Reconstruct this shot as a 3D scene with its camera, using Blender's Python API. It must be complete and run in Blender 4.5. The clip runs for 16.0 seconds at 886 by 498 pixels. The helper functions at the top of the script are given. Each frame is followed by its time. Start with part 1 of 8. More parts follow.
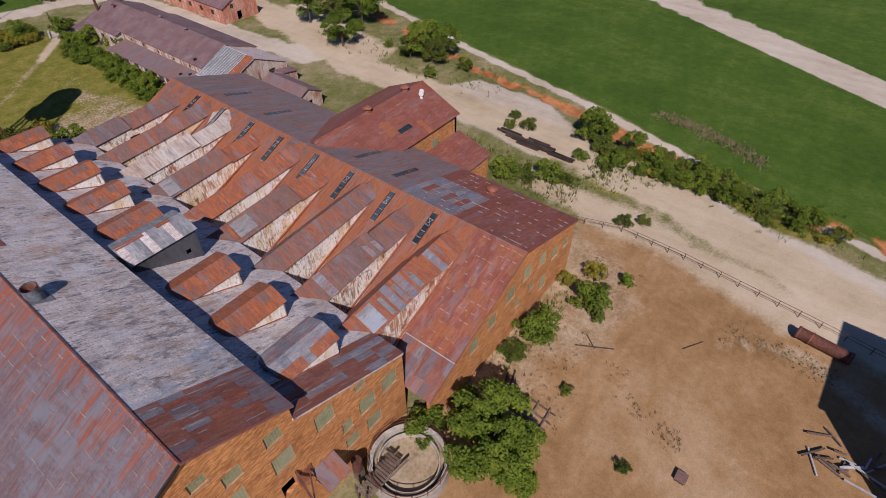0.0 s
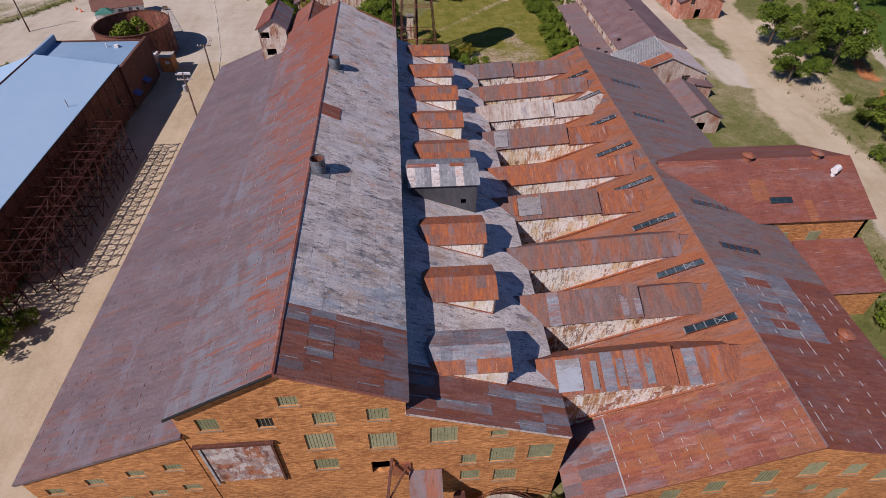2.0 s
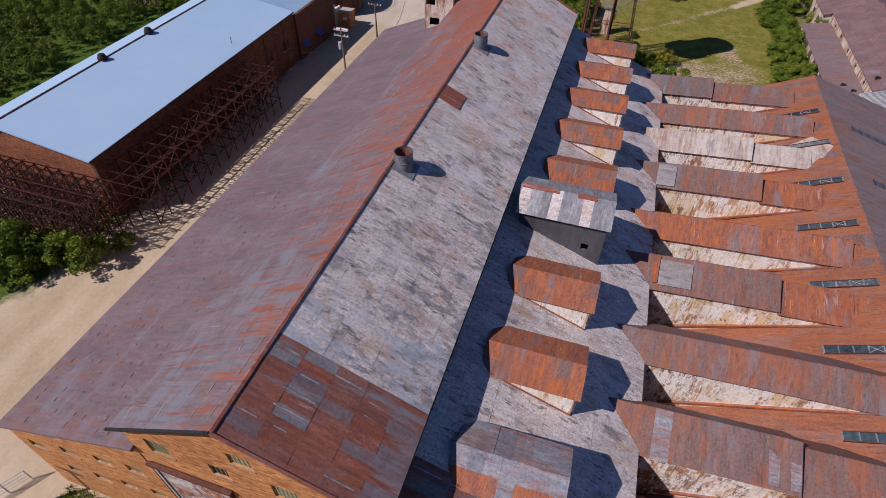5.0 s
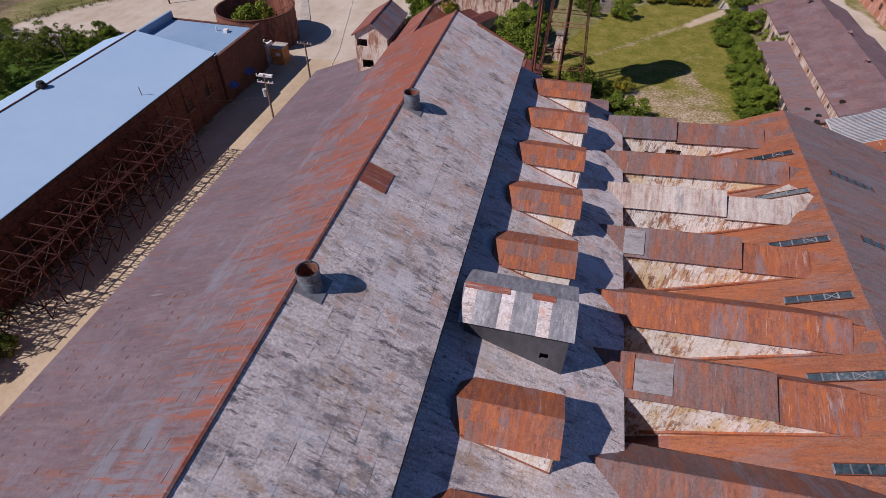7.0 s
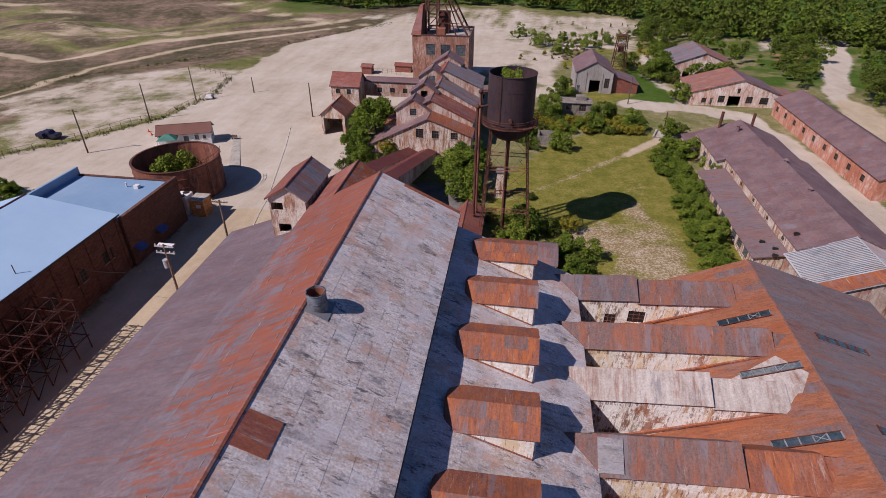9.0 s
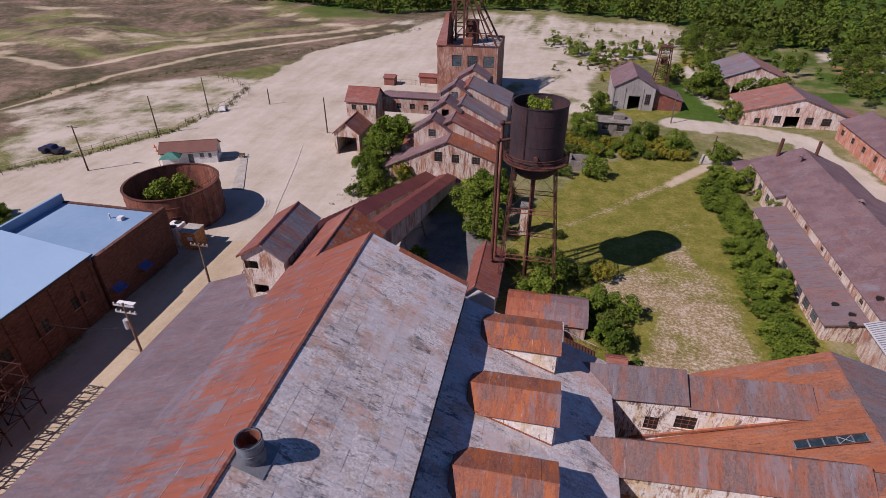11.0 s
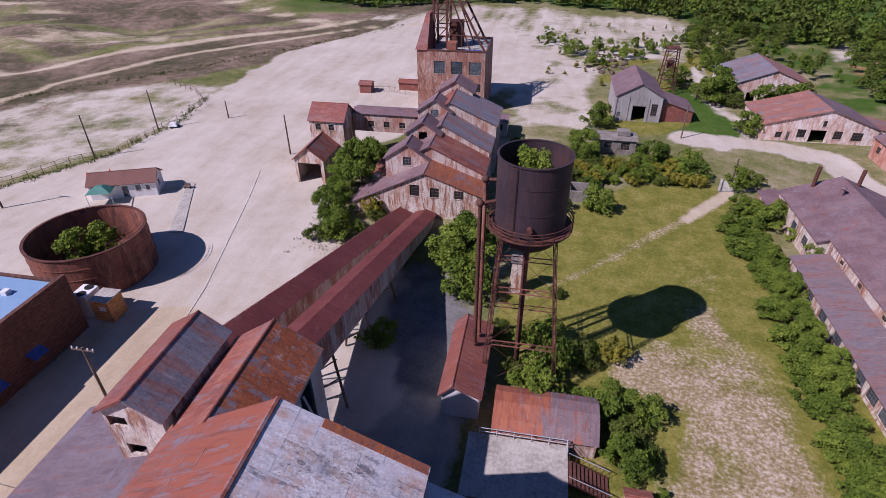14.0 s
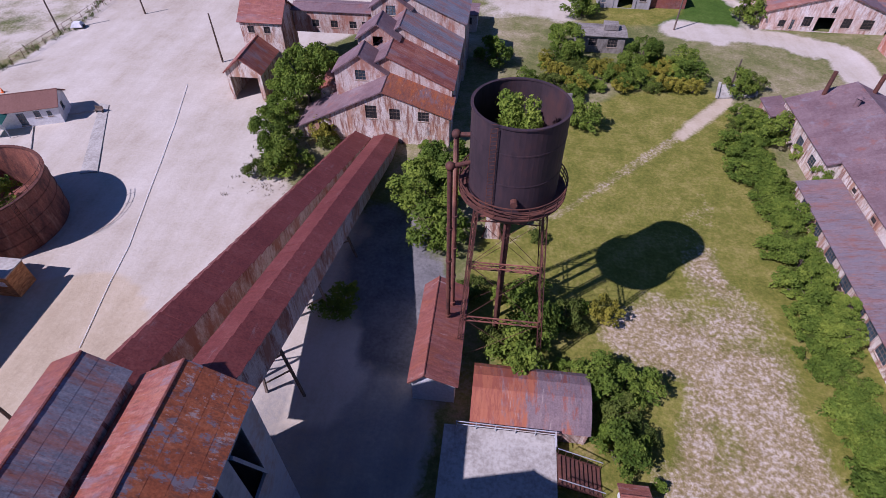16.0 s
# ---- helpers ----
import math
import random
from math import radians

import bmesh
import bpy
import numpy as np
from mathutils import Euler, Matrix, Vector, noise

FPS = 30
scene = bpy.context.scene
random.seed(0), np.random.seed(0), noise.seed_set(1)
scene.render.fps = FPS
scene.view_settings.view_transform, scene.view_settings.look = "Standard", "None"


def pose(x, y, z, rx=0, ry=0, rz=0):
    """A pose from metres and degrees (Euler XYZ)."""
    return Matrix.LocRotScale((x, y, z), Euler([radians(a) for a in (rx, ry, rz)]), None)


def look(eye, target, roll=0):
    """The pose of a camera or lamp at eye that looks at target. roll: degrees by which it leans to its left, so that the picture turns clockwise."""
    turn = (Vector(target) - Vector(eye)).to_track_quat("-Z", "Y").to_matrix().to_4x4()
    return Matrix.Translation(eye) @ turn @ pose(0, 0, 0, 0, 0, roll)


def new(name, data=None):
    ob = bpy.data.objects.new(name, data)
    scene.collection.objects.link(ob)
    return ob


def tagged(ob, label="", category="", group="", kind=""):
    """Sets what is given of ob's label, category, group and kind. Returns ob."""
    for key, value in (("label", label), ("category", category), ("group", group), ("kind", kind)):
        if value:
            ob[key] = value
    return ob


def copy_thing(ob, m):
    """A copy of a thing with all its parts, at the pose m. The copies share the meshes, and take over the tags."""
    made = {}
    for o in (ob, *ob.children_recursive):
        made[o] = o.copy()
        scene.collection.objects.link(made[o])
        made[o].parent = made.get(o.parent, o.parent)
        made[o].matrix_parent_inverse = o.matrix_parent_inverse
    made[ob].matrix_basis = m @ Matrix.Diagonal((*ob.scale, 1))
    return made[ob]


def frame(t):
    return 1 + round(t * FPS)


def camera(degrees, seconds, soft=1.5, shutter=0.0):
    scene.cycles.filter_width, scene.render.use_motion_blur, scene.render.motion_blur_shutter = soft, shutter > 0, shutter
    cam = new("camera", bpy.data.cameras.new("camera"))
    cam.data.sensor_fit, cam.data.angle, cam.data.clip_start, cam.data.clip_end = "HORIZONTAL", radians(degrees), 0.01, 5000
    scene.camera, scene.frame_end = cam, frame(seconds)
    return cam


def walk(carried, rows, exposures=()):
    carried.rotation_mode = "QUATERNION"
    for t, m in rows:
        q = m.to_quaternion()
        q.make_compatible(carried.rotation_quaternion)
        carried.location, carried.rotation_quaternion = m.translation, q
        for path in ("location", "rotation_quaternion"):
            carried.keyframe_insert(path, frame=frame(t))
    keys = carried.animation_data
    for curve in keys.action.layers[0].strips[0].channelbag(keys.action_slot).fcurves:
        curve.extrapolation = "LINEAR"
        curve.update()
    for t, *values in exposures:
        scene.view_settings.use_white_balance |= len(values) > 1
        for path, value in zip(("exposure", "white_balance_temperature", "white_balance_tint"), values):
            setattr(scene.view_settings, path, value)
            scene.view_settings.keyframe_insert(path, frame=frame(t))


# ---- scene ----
cam = camera(78.7, 16.0, 0.5)
METRES, EYE, TILT, LEAN, TURN = 90.0, 52.7, -43.0, 0.0, -52.1
ROWS = [
    (0.0, 0.0, 0.0, 0.0, -0.0, 0.0, -0.0),
    (0.5, 0.0157, 0.0292, 0.0111, 4.43, -0.21, -4.28),
    (1.0, 0.029, 0.0589, 0.0219, 12.62, -1.38, -11.97),
    (1.5, 0.0387, 0.0861, 0.0311, 23.68, -4.53, -21.21),
    (2.0, 0.0447, 0.1133, 0.0408, 38.38, -11.04, -30.89),
    (2.5, 0.045, 0.1391, 0.0491, 51.73, -18.59, -37.04),
    (3.0, 0.0398, 0.1634, 0.0547, 61.29, -24.63, -40.09),
    (5.5, -0.0453, 0.2518, 0.0848, 63.37, -27.27, -40.43),
    (6.0, -0.0686, 0.2647, 0.0953, 61.54, -27.79, -39.95),
    (6.5, -0.0942, 0.2778, 0.1078, 59.69, -26.82, -39.41),
    (7.0, -0.1198, 0.2919, 0.1208, 57.84, -22.21, -38.81),
    (7.5, -0.1461, 0.3064, 0.1348, 56.1, -17.59, -38.23),
    (8.0, -0.1728, 0.3217, 0.1493, 54.53, -12.99, -37.68),
    (8.5, -0.1993, 0.3377, 0.1644, 53.06, -8.54, -37.11),
    (9.0, -0.2255, 0.3541, 0.178, 51.58, -7.1, -36.52),
    (11.5, -0.3531, 0.4305, 0.2503, 56.9, -10.17, -37.91),
    (12.0, -0.3795, 0.4441, 0.2645, 57.53, -10.53, -38.02),
    (12.5, -0.4067, 0.4576, 0.2783, 57.65, -10.59, -38.01),
    (13.0, -0.4348, 0.4713, 0.2907, 57.1, -10.24, -37.82),
    (13.5, -0.4628, 0.4844, 0.3024, 55.94, -9.72, -37.48),
    (14.0, -0.4908, 0.4977, 0.3134, 54.78, -10.07, -37.11),
    (14.5, -0.5189, 0.5104, 0.3245, 53.69, -11.61, -36.75),
    (15.0, -0.5476, 0.5229, 0.3356, 52.6, -14.26, -36.47),
    (15.5, -0.5758, 0.5358, 0.3462, 51.48, -16.96, -36.15),
    (16.0, -0.6043, 0.5485, 0.3575, 50.34, -19.69, -35.84),
]
walk(cam, [(t, pose(-1.6, 0, EYE, TILT, LEAN, TURN) @ pose(METRES * x, METRES * y, METRES * z, 90 + pitch, roll, yaw)) for t, x, y, z, yaw, pitch, roll in ROWS],
     [(0.0, -0.09, 5950, 25), (3.0, -0.05, 5950, 25), (9.0, -0.03, 5950, 28), (12.5, 0.06, 5700, 33), (16.0, 0.26, 5150, 38)])

# ---- daylight ----
SUN_TO = Vector((0.787, 0.617, -1.0)).normalized()      # the way the sunlight goes
world = bpy.data.worlds.new("world")
scene.world = world
world.use_nodes = True
wn, wl = world.node_tree.nodes, world.node_tree.links
sky = wn.new("ShaderNodeTexSky")
sky.sky_type, sky.sun_disc = "NISHITA", False
sky.sun_elevation, sky.sun_rotation = radians(45), math.atan2(-SUN_TO.x, -SUN_TO.y)
sky.ozone_density, sky.dust_density = 10.0, 0.2
wl.new(sky.outputs[0], wn["Background"].inputs[0])
wn["Background"].inputs[1].default_value = 0.052
sun = new("sun", bpy.data.lights.new("sun", "SUN"))
sun.data.energy, sun.data.angle, sun.data.color = 4.62, radians(0.5), (1.0, 0.90, 0.76)
sun.matrix_world = look((-60, -40, 90), Vector((-60, -40, 90)) + SUN_TO)


# ---- materials ----
def surf(name, stops, scale=0.3, stretch=(1, 1, 1), fine=5.0, mix=0.35, rnd=0.0, rough=0.8, metal=0.0, bump=0.15, spec=0.3, grain=0.0, layers=(), sheet=0.0, cells=None):
    """A surface whose colour runs through stops by two noises in world space and a chance value of each piece.
    sheet: how far the stains differ from sheet to sheet; cells: panels per metre along x, y and z, and how far they differ."""
    m = bpy.data.materials.new(name)
    m.use_nodes = True
    n, l = m.node_tree.nodes, m.node_tree.links
    b = n["Principled BSDF"]
    geo = n.new("ShaderNodeNewGeometry")
    mp = n.new("ShaderNodeMapping")
    mp.inputs["Scale"].default_value = stretch
    l.new(geo.outputs["Position"], mp.inputs[0])
    n1, n2 = n.new("ShaderNodeTexNoise"), n.new("ShaderNodeTexNoise")
    for q, s, d in ((n1, scale, 5), (n2, fine, 4)):
        q.inputs["Scale"].default_value, q.inputs["Detail"].default_value, q.inputs["Roughness"].default_value = s, d, 0.62
        l.new(mp.outputs[0], q.inputs["Vector"])
    mx = n.new("ShaderNodeMix")
    mx.inputs[0].default_value = mix
    l.new(n1.outputs[0], mx.inputs[2]), l.new(n2.outputs[0], mx.inputs[3])
    fac = mx.outputs[0]
    if rnd:
        inf, mad, add = n.new("ShaderNodeObjectInfo"), n.new("ShaderNodeMath"), n.new("ShaderNodeMath")
        mad.operation = "MULTIPLY_ADD"
        mad.inputs[1].default_value, mad.inputs[2].default_value = rnd, -rnd / 2
        l.new(inf.outputs["Random"], mad.inputs[0])
        l.new(fac, add.inputs[0]), l.new(mad.outputs[0], add.inputs[1])
        fac = add.outputs[0]
    cr = n.new("ShaderNodeValToRGB")
    e = cr.color_ramp.elements
    while len(e) < len(stops):
        e.new(0.5)
    for el, (p, c) in zip(e, stops):
        el.position, el.color = p, (*c, 1)
    l.new(fac, cr.inputs[0])
    col = cr.outputs[0]
    if grain:
        n3, mr, vm = n.new("ShaderNodeTexNoise"), n.new("ShaderNodeMapRange"), n.new("ShaderNodeMix")
        n3.inputs["Scale"].default_value, n3.inputs["Detail"].default_value = fine * 2.7, 3
        l.new(geo.outputs["Position"], n3.inputs["Vector"])
        mr.inputs[1].default_value, mr.inputs[2].default_value = 0.3, 0.7
        mr.inputs[3].default_value, mr.inputs[4].default_value = 1 - grain, 1 + grain
        l.new(n3.outputs[0], mr.inputs[0])
        vm.data_type, vm.blend_type = "RGBA", "MULTIPLY"
        vm.inputs[0].default_value = 1.0
        l.new(col, vm.inputs[6]), l.new(mr.outputs[0], vm.inputs[7])
        col = vm.outputs[2]
    chances = []
    if sheet:
        chances.append((n.new("ShaderNodeObjectInfo").outputs["Random"], sheet))
    if cells:
        cm, cf, cw_ = n.new("ShaderNodeVectorMath"), n.new("ShaderNodeVectorMath"), n.new("ShaderNodeTexWhiteNoise")
        cm.operation, cf.operation = "MULTIPLY", "FLOOR"
        cm.inputs[1].default_value = cells[:3]
        l.new(geo.outputs["Position"], cm.inputs[0]), l.new(cm.outputs[0], cf.inputs[0]), l.new(cf.outputs[0], cw_.inputs["Vector"])
        chances.append((cw_.outputs["Value"], cells[3]))

    def shifted(src, k):
        """The noise src, moved by chance values that differ from layer to layer."""
        for val, amp in chances:
            q1, q2, q3, q4 = (n.new("ShaderNodeMath") for _ in range(4))
            q1.operation, q2.operation, q3.operation = "MULTIPLY", "FRACT", "MULTIPLY_ADD"
            q1.inputs[1].default_value = 5.3 + 7.7 * k
            q3.inputs[1].default_value, q3.inputs[2].default_value = amp, -amp / 2
            l.new(val, q1.inputs[0]), l.new(q1.outputs[0], q2.inputs[0]), l.new(q2.outputs[0], q3.inputs[0])
            l.new(src, q4.inputs[0]), l.new(q3.outputs[0], q4.inputs[1])
            src = q4.outputs[0]
        return src
    for k, (lc, lscale, lstretch, lo, hi, amount, *lean) in enumerate(layers):
        lm, ln, lr, lx = n.new("ShaderNodeMapping"), n.new("ShaderNodeTexNoise"), n.new("ShaderNodeMapRange"), n.new("ShaderNodeMix")
        lm.inputs["Scale"].default_value = lstretch
        lm.inputs["Location"].default_value = (lo * 37, hi * 53, lscale * 11)
        l.new(geo.outputs["Position"], lm.inputs[0]), l.new(lm.outputs[0], ln.inputs["Vector"])
        ln.inputs["Scale"].default_value, ln.inputs["Detail"].default_value, ln.inputs["Roughness"].default_value = lscale, 8, 0.74
        lr.inputs[1].default_value, lr.inputs[2].default_value, lr.inputs[4].default_value = lo, hi, amount
        lsrc = shifted(ln.outputs[0], k)
        l.new(lsrc, lr.inputs[0])
        if lean:
            dot, sm = n.new("ShaderNodeVectorMath"), n.new("ShaderNodeMath")
            dot.operation = "DOT_PRODUCT"
            dot.inputs[1].default_value = lean[0][:3]
            sm.inputs[1].default_value = lean[0][3]
            sm2 = n.new("ShaderNodeMath")
            l.new(geo.outputs["Position"], dot.inputs[0]), l.new(dot.outputs["Value"], sm.inputs[0])
            l.new(sm.outputs[0], sm2.inputs[0]), l.new(lsrc, sm2.inputs[1]), l.new(sm2.outputs[0], lr.inputs[0])
        lx.data_type = "RGBA"
        lx.inputs[7].default_value = (*lc, 1)
        l.new(lr.outputs[0], lx.inputs[0]), l.new(col, lx.inputs[6])
        col = lx.outputs[2]
    l.new(col, b.inputs["Base Color"])
    b.inputs["Roughness"].default_value, b.inputs["Metallic"].default_value = rough, metal
    b.inputs["Specular IOR Level"].default_value = spec
    if bump:
        bp = n.new("ShaderNodeBump")
        bp.inputs["Strength"].default_value, bp.inputs["Distance"].default_value = bump, 0.1
        l.new(n2.outputs[0], bp.inputs["Height"]), l.new(bp.outputs[0], b.inputs["Normal"])
    return m


RUST = (0.30, 0.085, 0.03)
AX, AY = (0.3, 1.3, 0.3), (1.3, 0.3, 0.4)        # streaks that run down slopes facing east or west, and north or south
LAX, LAY = (0.09, 1.0, 0.09), (1.0, 0.09, 0.12)  # long thin runs
SLATE, RUSTC, PALEC = (0.20, 0.195, 0.22), (0.345, 0.108, 0.042), (0.46, 0.40, 0.37)
M_WEST = surf("weathered_tin_west", [(0.36, (0.137, 0.103, 0.110)), (0.5, (0.168, 0.126, 0.133)), (0.64, (0.203, 0.158, 0.164))], 0.3, AX, 2.4, 0.5, 0.05, 0.6, 0.1, spec=0.3, grain=0.18, sheet=0.07,
              layers=[((0.215, 0.10, 0.08), 0.9, (0.3, 1.2, 0.3), 0.53, 0.64, 0.55, (0, -0.005, 0, 0.15)), ((0.25, 0.10, 0.065), 1.6, (0.16, 1.5, 0.16), 0.55, 0.64, 0.6), ((0.21, 0.20, 0.235), 0.5, (1, 0.3, 1), 0.55, 0.64, 0.5), (PALEC, 3.4, LAX, 0.66, 0.70, 0.4), ((0.08, 0.05, 0.05), 2.6, (0.4, 1, 0.4), 0.64, 0.70, 0.5)])
M_CURVE = surf("rust_and_purple_tin", [(0.36, (0.16, 0.115, 0.12)), (0.5, (0.20, 0.14, 0.14)), (0.64, (0.235, 0.17, 0.165))], 0.35, AY, 2.6, 0.5, 0.05, 0.65, 0.1, grain=0.2, sheet=0.06,
               layers=[((0.36, 0.115, 0.05), 0.5, AY, 0.48, 0.58, 0.9, (-0.035, 0, 0, 0.56)), ((0.25, 0.075, 0.045), 1.4, (1.2, 0.3, 0.3), 0.52, 0.60, 0.8, (-0.012, 0, 0, 0.2)), ((0.44, 0.36, 0.31), 2.4, LAY, 0.60, 0.66, 0.5)])
M_UPW = surf("rusty_tin_upper", [(0.36, (0.142, 0.11, 0.117)), (0.5, (0.173, 0.133, 0.141)), (0.64, (0.208, 0.163, 0.17))], 0.3, AX, 2.4, 0.45, 0.02, 0.65, 0.1, grain=0.2, sheet=0.08,
             layers=[((0.25, 0.08, 0.045), 0.8, (0.4, 1.0, 0.4), 0.50, 0.59, 0.85, (0.004, 0.0042, 0, -0.235)), ((0.19, 0.20, 0.23), 0.5, (1, 0.22, 1), 0.50, 0.58, 0.7, (-0.006, -0.0012, 0, 0.02)), ((0.30, 0.095, 0.05), 1.5, (0.14, 1.5, 0.14), 0.535, 0.60, 0.85, (0.018, 0.0024, 0, -0.04)), ((0.30, 0.09, 0.05), 3.2, (0.11, 1.4, 0.11), 0.555, 0.62, 0.75, (0.010, 0.0016, 0, -0.045)),
                     ((0.17, 0.06, 0.04), 3.4, LAX, 0.55, 0.63, 0.65), ((0.20, 0.19, 0.215), 1.6, (0.2, 1.3, 0.2), 0.57, 0.63, 0.6), (PALEC, 3.4, LAX, 0.655, 0.69, 0.45)])
GREY_STOPS = [(0.36, (0.43, 0.385, 0.37)), (0.5, (0.59, 0.54, 0.515)), (0.64, (0.69, 0.645, 0.62))]
GREY_STAINS = [((0.42, 0.29, 0.19), 0.5, (0.6, 1.2, 0.6), 0.53, 0.63, 0.7), ((0.36, 0.24, 0.16), 2.6, (0.35, 1, 0.35), 0.56, 0.64, 0.6), ((0.15, 0.15, 0.175), 0.55, (0.7, 0.8, 0.7), 0.555, 0.65, 0.7), ((0.075, 0.075, 0.09), 1.3, (0.45, 1.2, 0.45), 0.585, 0.635, 0.8),
               ((0.11, 0.105, 0.115), 2.9, (0.28, 1.2, 0.28), 0.575, 0.625, 0.75), ((0.70, 0.69, 0.69), 3.4, LAX, 0.60, 0.66, 0.6), ((0.12, 0.095, 0.085), 8.0, (0.45, 1, 0.45), 0.59, 0.65, 0.6), ((0.34, 0.18, 0.11), 5.0, (0.4, 1, 0.4), 0.61, 0.66, 0.6),
               ((0.56, 0.34, 0.25), 0.5, (0.8, 0.9, 0.8), 0.54, 0.60, 0.65, (0, 0.0028, 0, -0.175)), ((0.62, 0.61, 0.63), 0.35, (1, 0.7, 1), 0.52, 0.60, 0.5, (0, 0.002, 0, -0.11))]
M_GREY = surf("galvanised_grey", GREY_STOPS, 0.5, AX, 2.6, 0.5, 0.13, 0.6, 0.1, grain=0.26, sheet=0.05, layers=GREY_STAINS)
M_GREYE = surf("stained_galvanised_grey", GREY_STOPS, 0.5, AX, 2.6, 0.5, 0.13, 0.6, 0.1, grain=0.26, sheet=0.06,
              layers=GREY_STAINS + [((0.13, 0.135, 0.15), 1.0, (0.5, 1, 0.5), 0.52, 0.60, 0.65, (0.02, -0.002, 0, -0.06)), ((0.38, 0.44, 0.52), 0.8, (0.4, 1, 0.4), 0.52, 0.60, 0.6, (0, -0.012, 0, 0.36))])


def rusty(name, a, b, c, ax, orange=0.6, slate=0.4, pale=0.35, dark=0.4, rnd=0.08, hot=0.0):
    """Old tin with orange blooms, slate-grey areas and thin runs of rust and pale lime down the slope."""
    run = LAX if ax is AX else LAY
    short = (0.2, 1.0, 0.2) if ax is AX else (1.0, 0.2, 0.25)
    return surf(name, [(0.36, a), (0.5, b), (0.64, c)], 0.35, ax, 2.8, 0.5, rnd, 0.68, 0.1, grain=0.22, sheet=0.055,
                layers=[(RUSTC, 0.6, ax, 0.49, 0.6, orange), ((0.24, 0.075, 0.035), 1.3, ax, 0.52, 0.62, 0.5), (SLATE, 0.45, ax, 0.53, 0.61, slate),
                        ((0.09, 0.055, 0.05), 2.4, ax, 0.60, 0.68, dark), (PALEC, 3.0, run, 0.62, 0.67, pale), ((0.12, 0.05, 0.035), 5.5, short, 0.55, 0.64, 0.6), ((0.46, 0.135, 0.03), 1.6, ax, 0.53, 0.62, hot), ((0.44, 0.17, 0.07), 6.5, short, 0.56, 0.64, 0.3 + 0.4 * hot), ((0.56, 0.40, 0.28), 5.0, run, 0.635, 0.68, hot)])


M_CONV = surf("deep_red_tin", [(0.36, (0.135, 0.036, 0.03)), (0.5, (0.17, 0.046, 0.037)), (0.64, (0.205, 0.066, 0.054))], 0.3, (1, 1, 1), 2.5, 0.45, 0.05, 0.6, 0.1, grain=0.2,
              layers=[((0.22, 0.15, 0.145), 1.6, (1.2, 0.2, 0.4), 0.6, 0.68, 0.5)])
M_HUT = surf("orange_rust_slate_tin", [(0.36, (0.24, 0.075, 0.035)), (0.5, (0.33, 0.095, 0.035)), (0.64, (0.38, 0.13, 0.055))], 0.4, AX, 2.6, 0.5, 0.02, 0.65, 0.1, grain=0.25, sheet=0.09,
             layers=[((0.18, 0.185, 0.215), 1.3, (0.5, 1, 0.5), 0.54, 0.60, 0.85), ((0.16, 0.06, 0.035), 3.0, (0.3, 1, 0.3), 0.54, 0.62, 0.7), ((0.42, 0.33, 0.29), 3.2, (0.4, 1, 0.4), 0.585, 0.64, 0.8)])
M_RUST = rusty("deep_rust_tin", (0.20, 0.085, 0.06), (0.27, 0.10, 0.06), (0.33, 0.13, 0.07), AY, 0.7, 0.55, 0.5, hot=0.75)
M_BROWN = rusty("brown_tin", (0.145, 0.105, 0.10), (0.18, 0.117, 0.105), (0.225, 0.13, 0.105), AY, 0.6, 0.6, 0.4)
M_DARKTIN = rusty("dark_slate_tin", (0.125, 0.105, 0.108), (0.15, 0.12, 0.12), (0.185, 0.135, 0.125), AY, 0.35, 0.4, 0.35)
M_ORANGE = rusty("orange_tin", (0.23, 0.10, 0.062), (0.28, 0.112, 0.06), (0.335, 0.14, 0.072), AX, 0.6, 0.3, 0.25, 0.3, 0.05, 0.3)
M_REDRUST = rusty("red_brown_tin", (0.21, 0.07, 0.05), (0.26, 0.09, 0.065), (0.33, 0.155, 0.115), AX, 0.4, 0.5, 0.6, 0.4, 0.16)
M_PATCH = rusty("red_brown_patch_tin", (0.18, 0.075, 0.06), (0.225, 0.092, 0.07), (0.26, 0.125, 0.105), AX, 0.35, 0.9, 0.6, 0.4, 0.16)
M_SLATE = rusty("slate_blue_sheet", (0.15, 0.165, 0.20), (0.20, 0.215, 0.25), (0.29, 0.30, 0.325), AX, 0.4, 0.3, 0.5, 0.5, 0.16)
M_SLATE2 = rusty("slate_blue_roof", (0.15, 0.155, 0.18), (0.19, 0.195, 0.22), (0.25, 0.24, 0.26), AX, 0.5, 0.4, 0.4, 0.5, 0.03)
M_EAST = rusty("slate_tin", (0.165, 0.14, 0.145), (0.20, 0.165, 0.165), (0.23, 0.185, 0.18), AX, 0.35, 0.75, 0.3, 0.35, 0.05)
M_LEANTIN = rusty("purple_slate_tin", (0.175, 0.14, 0.15), (0.205, 0.16, 0.165), (0.235, 0.175, 0.175), AX, 0.25, 0.4, 0.25, 0.35, 0.05)
M_RED = rusty("red_tin", (0.185, 0.066, 0.052), (0.23, 0.08, 0.06), (0.285, 0.125, 0.098), AX, 0.25, 0.25, 0.5, 0.4, 0.07)
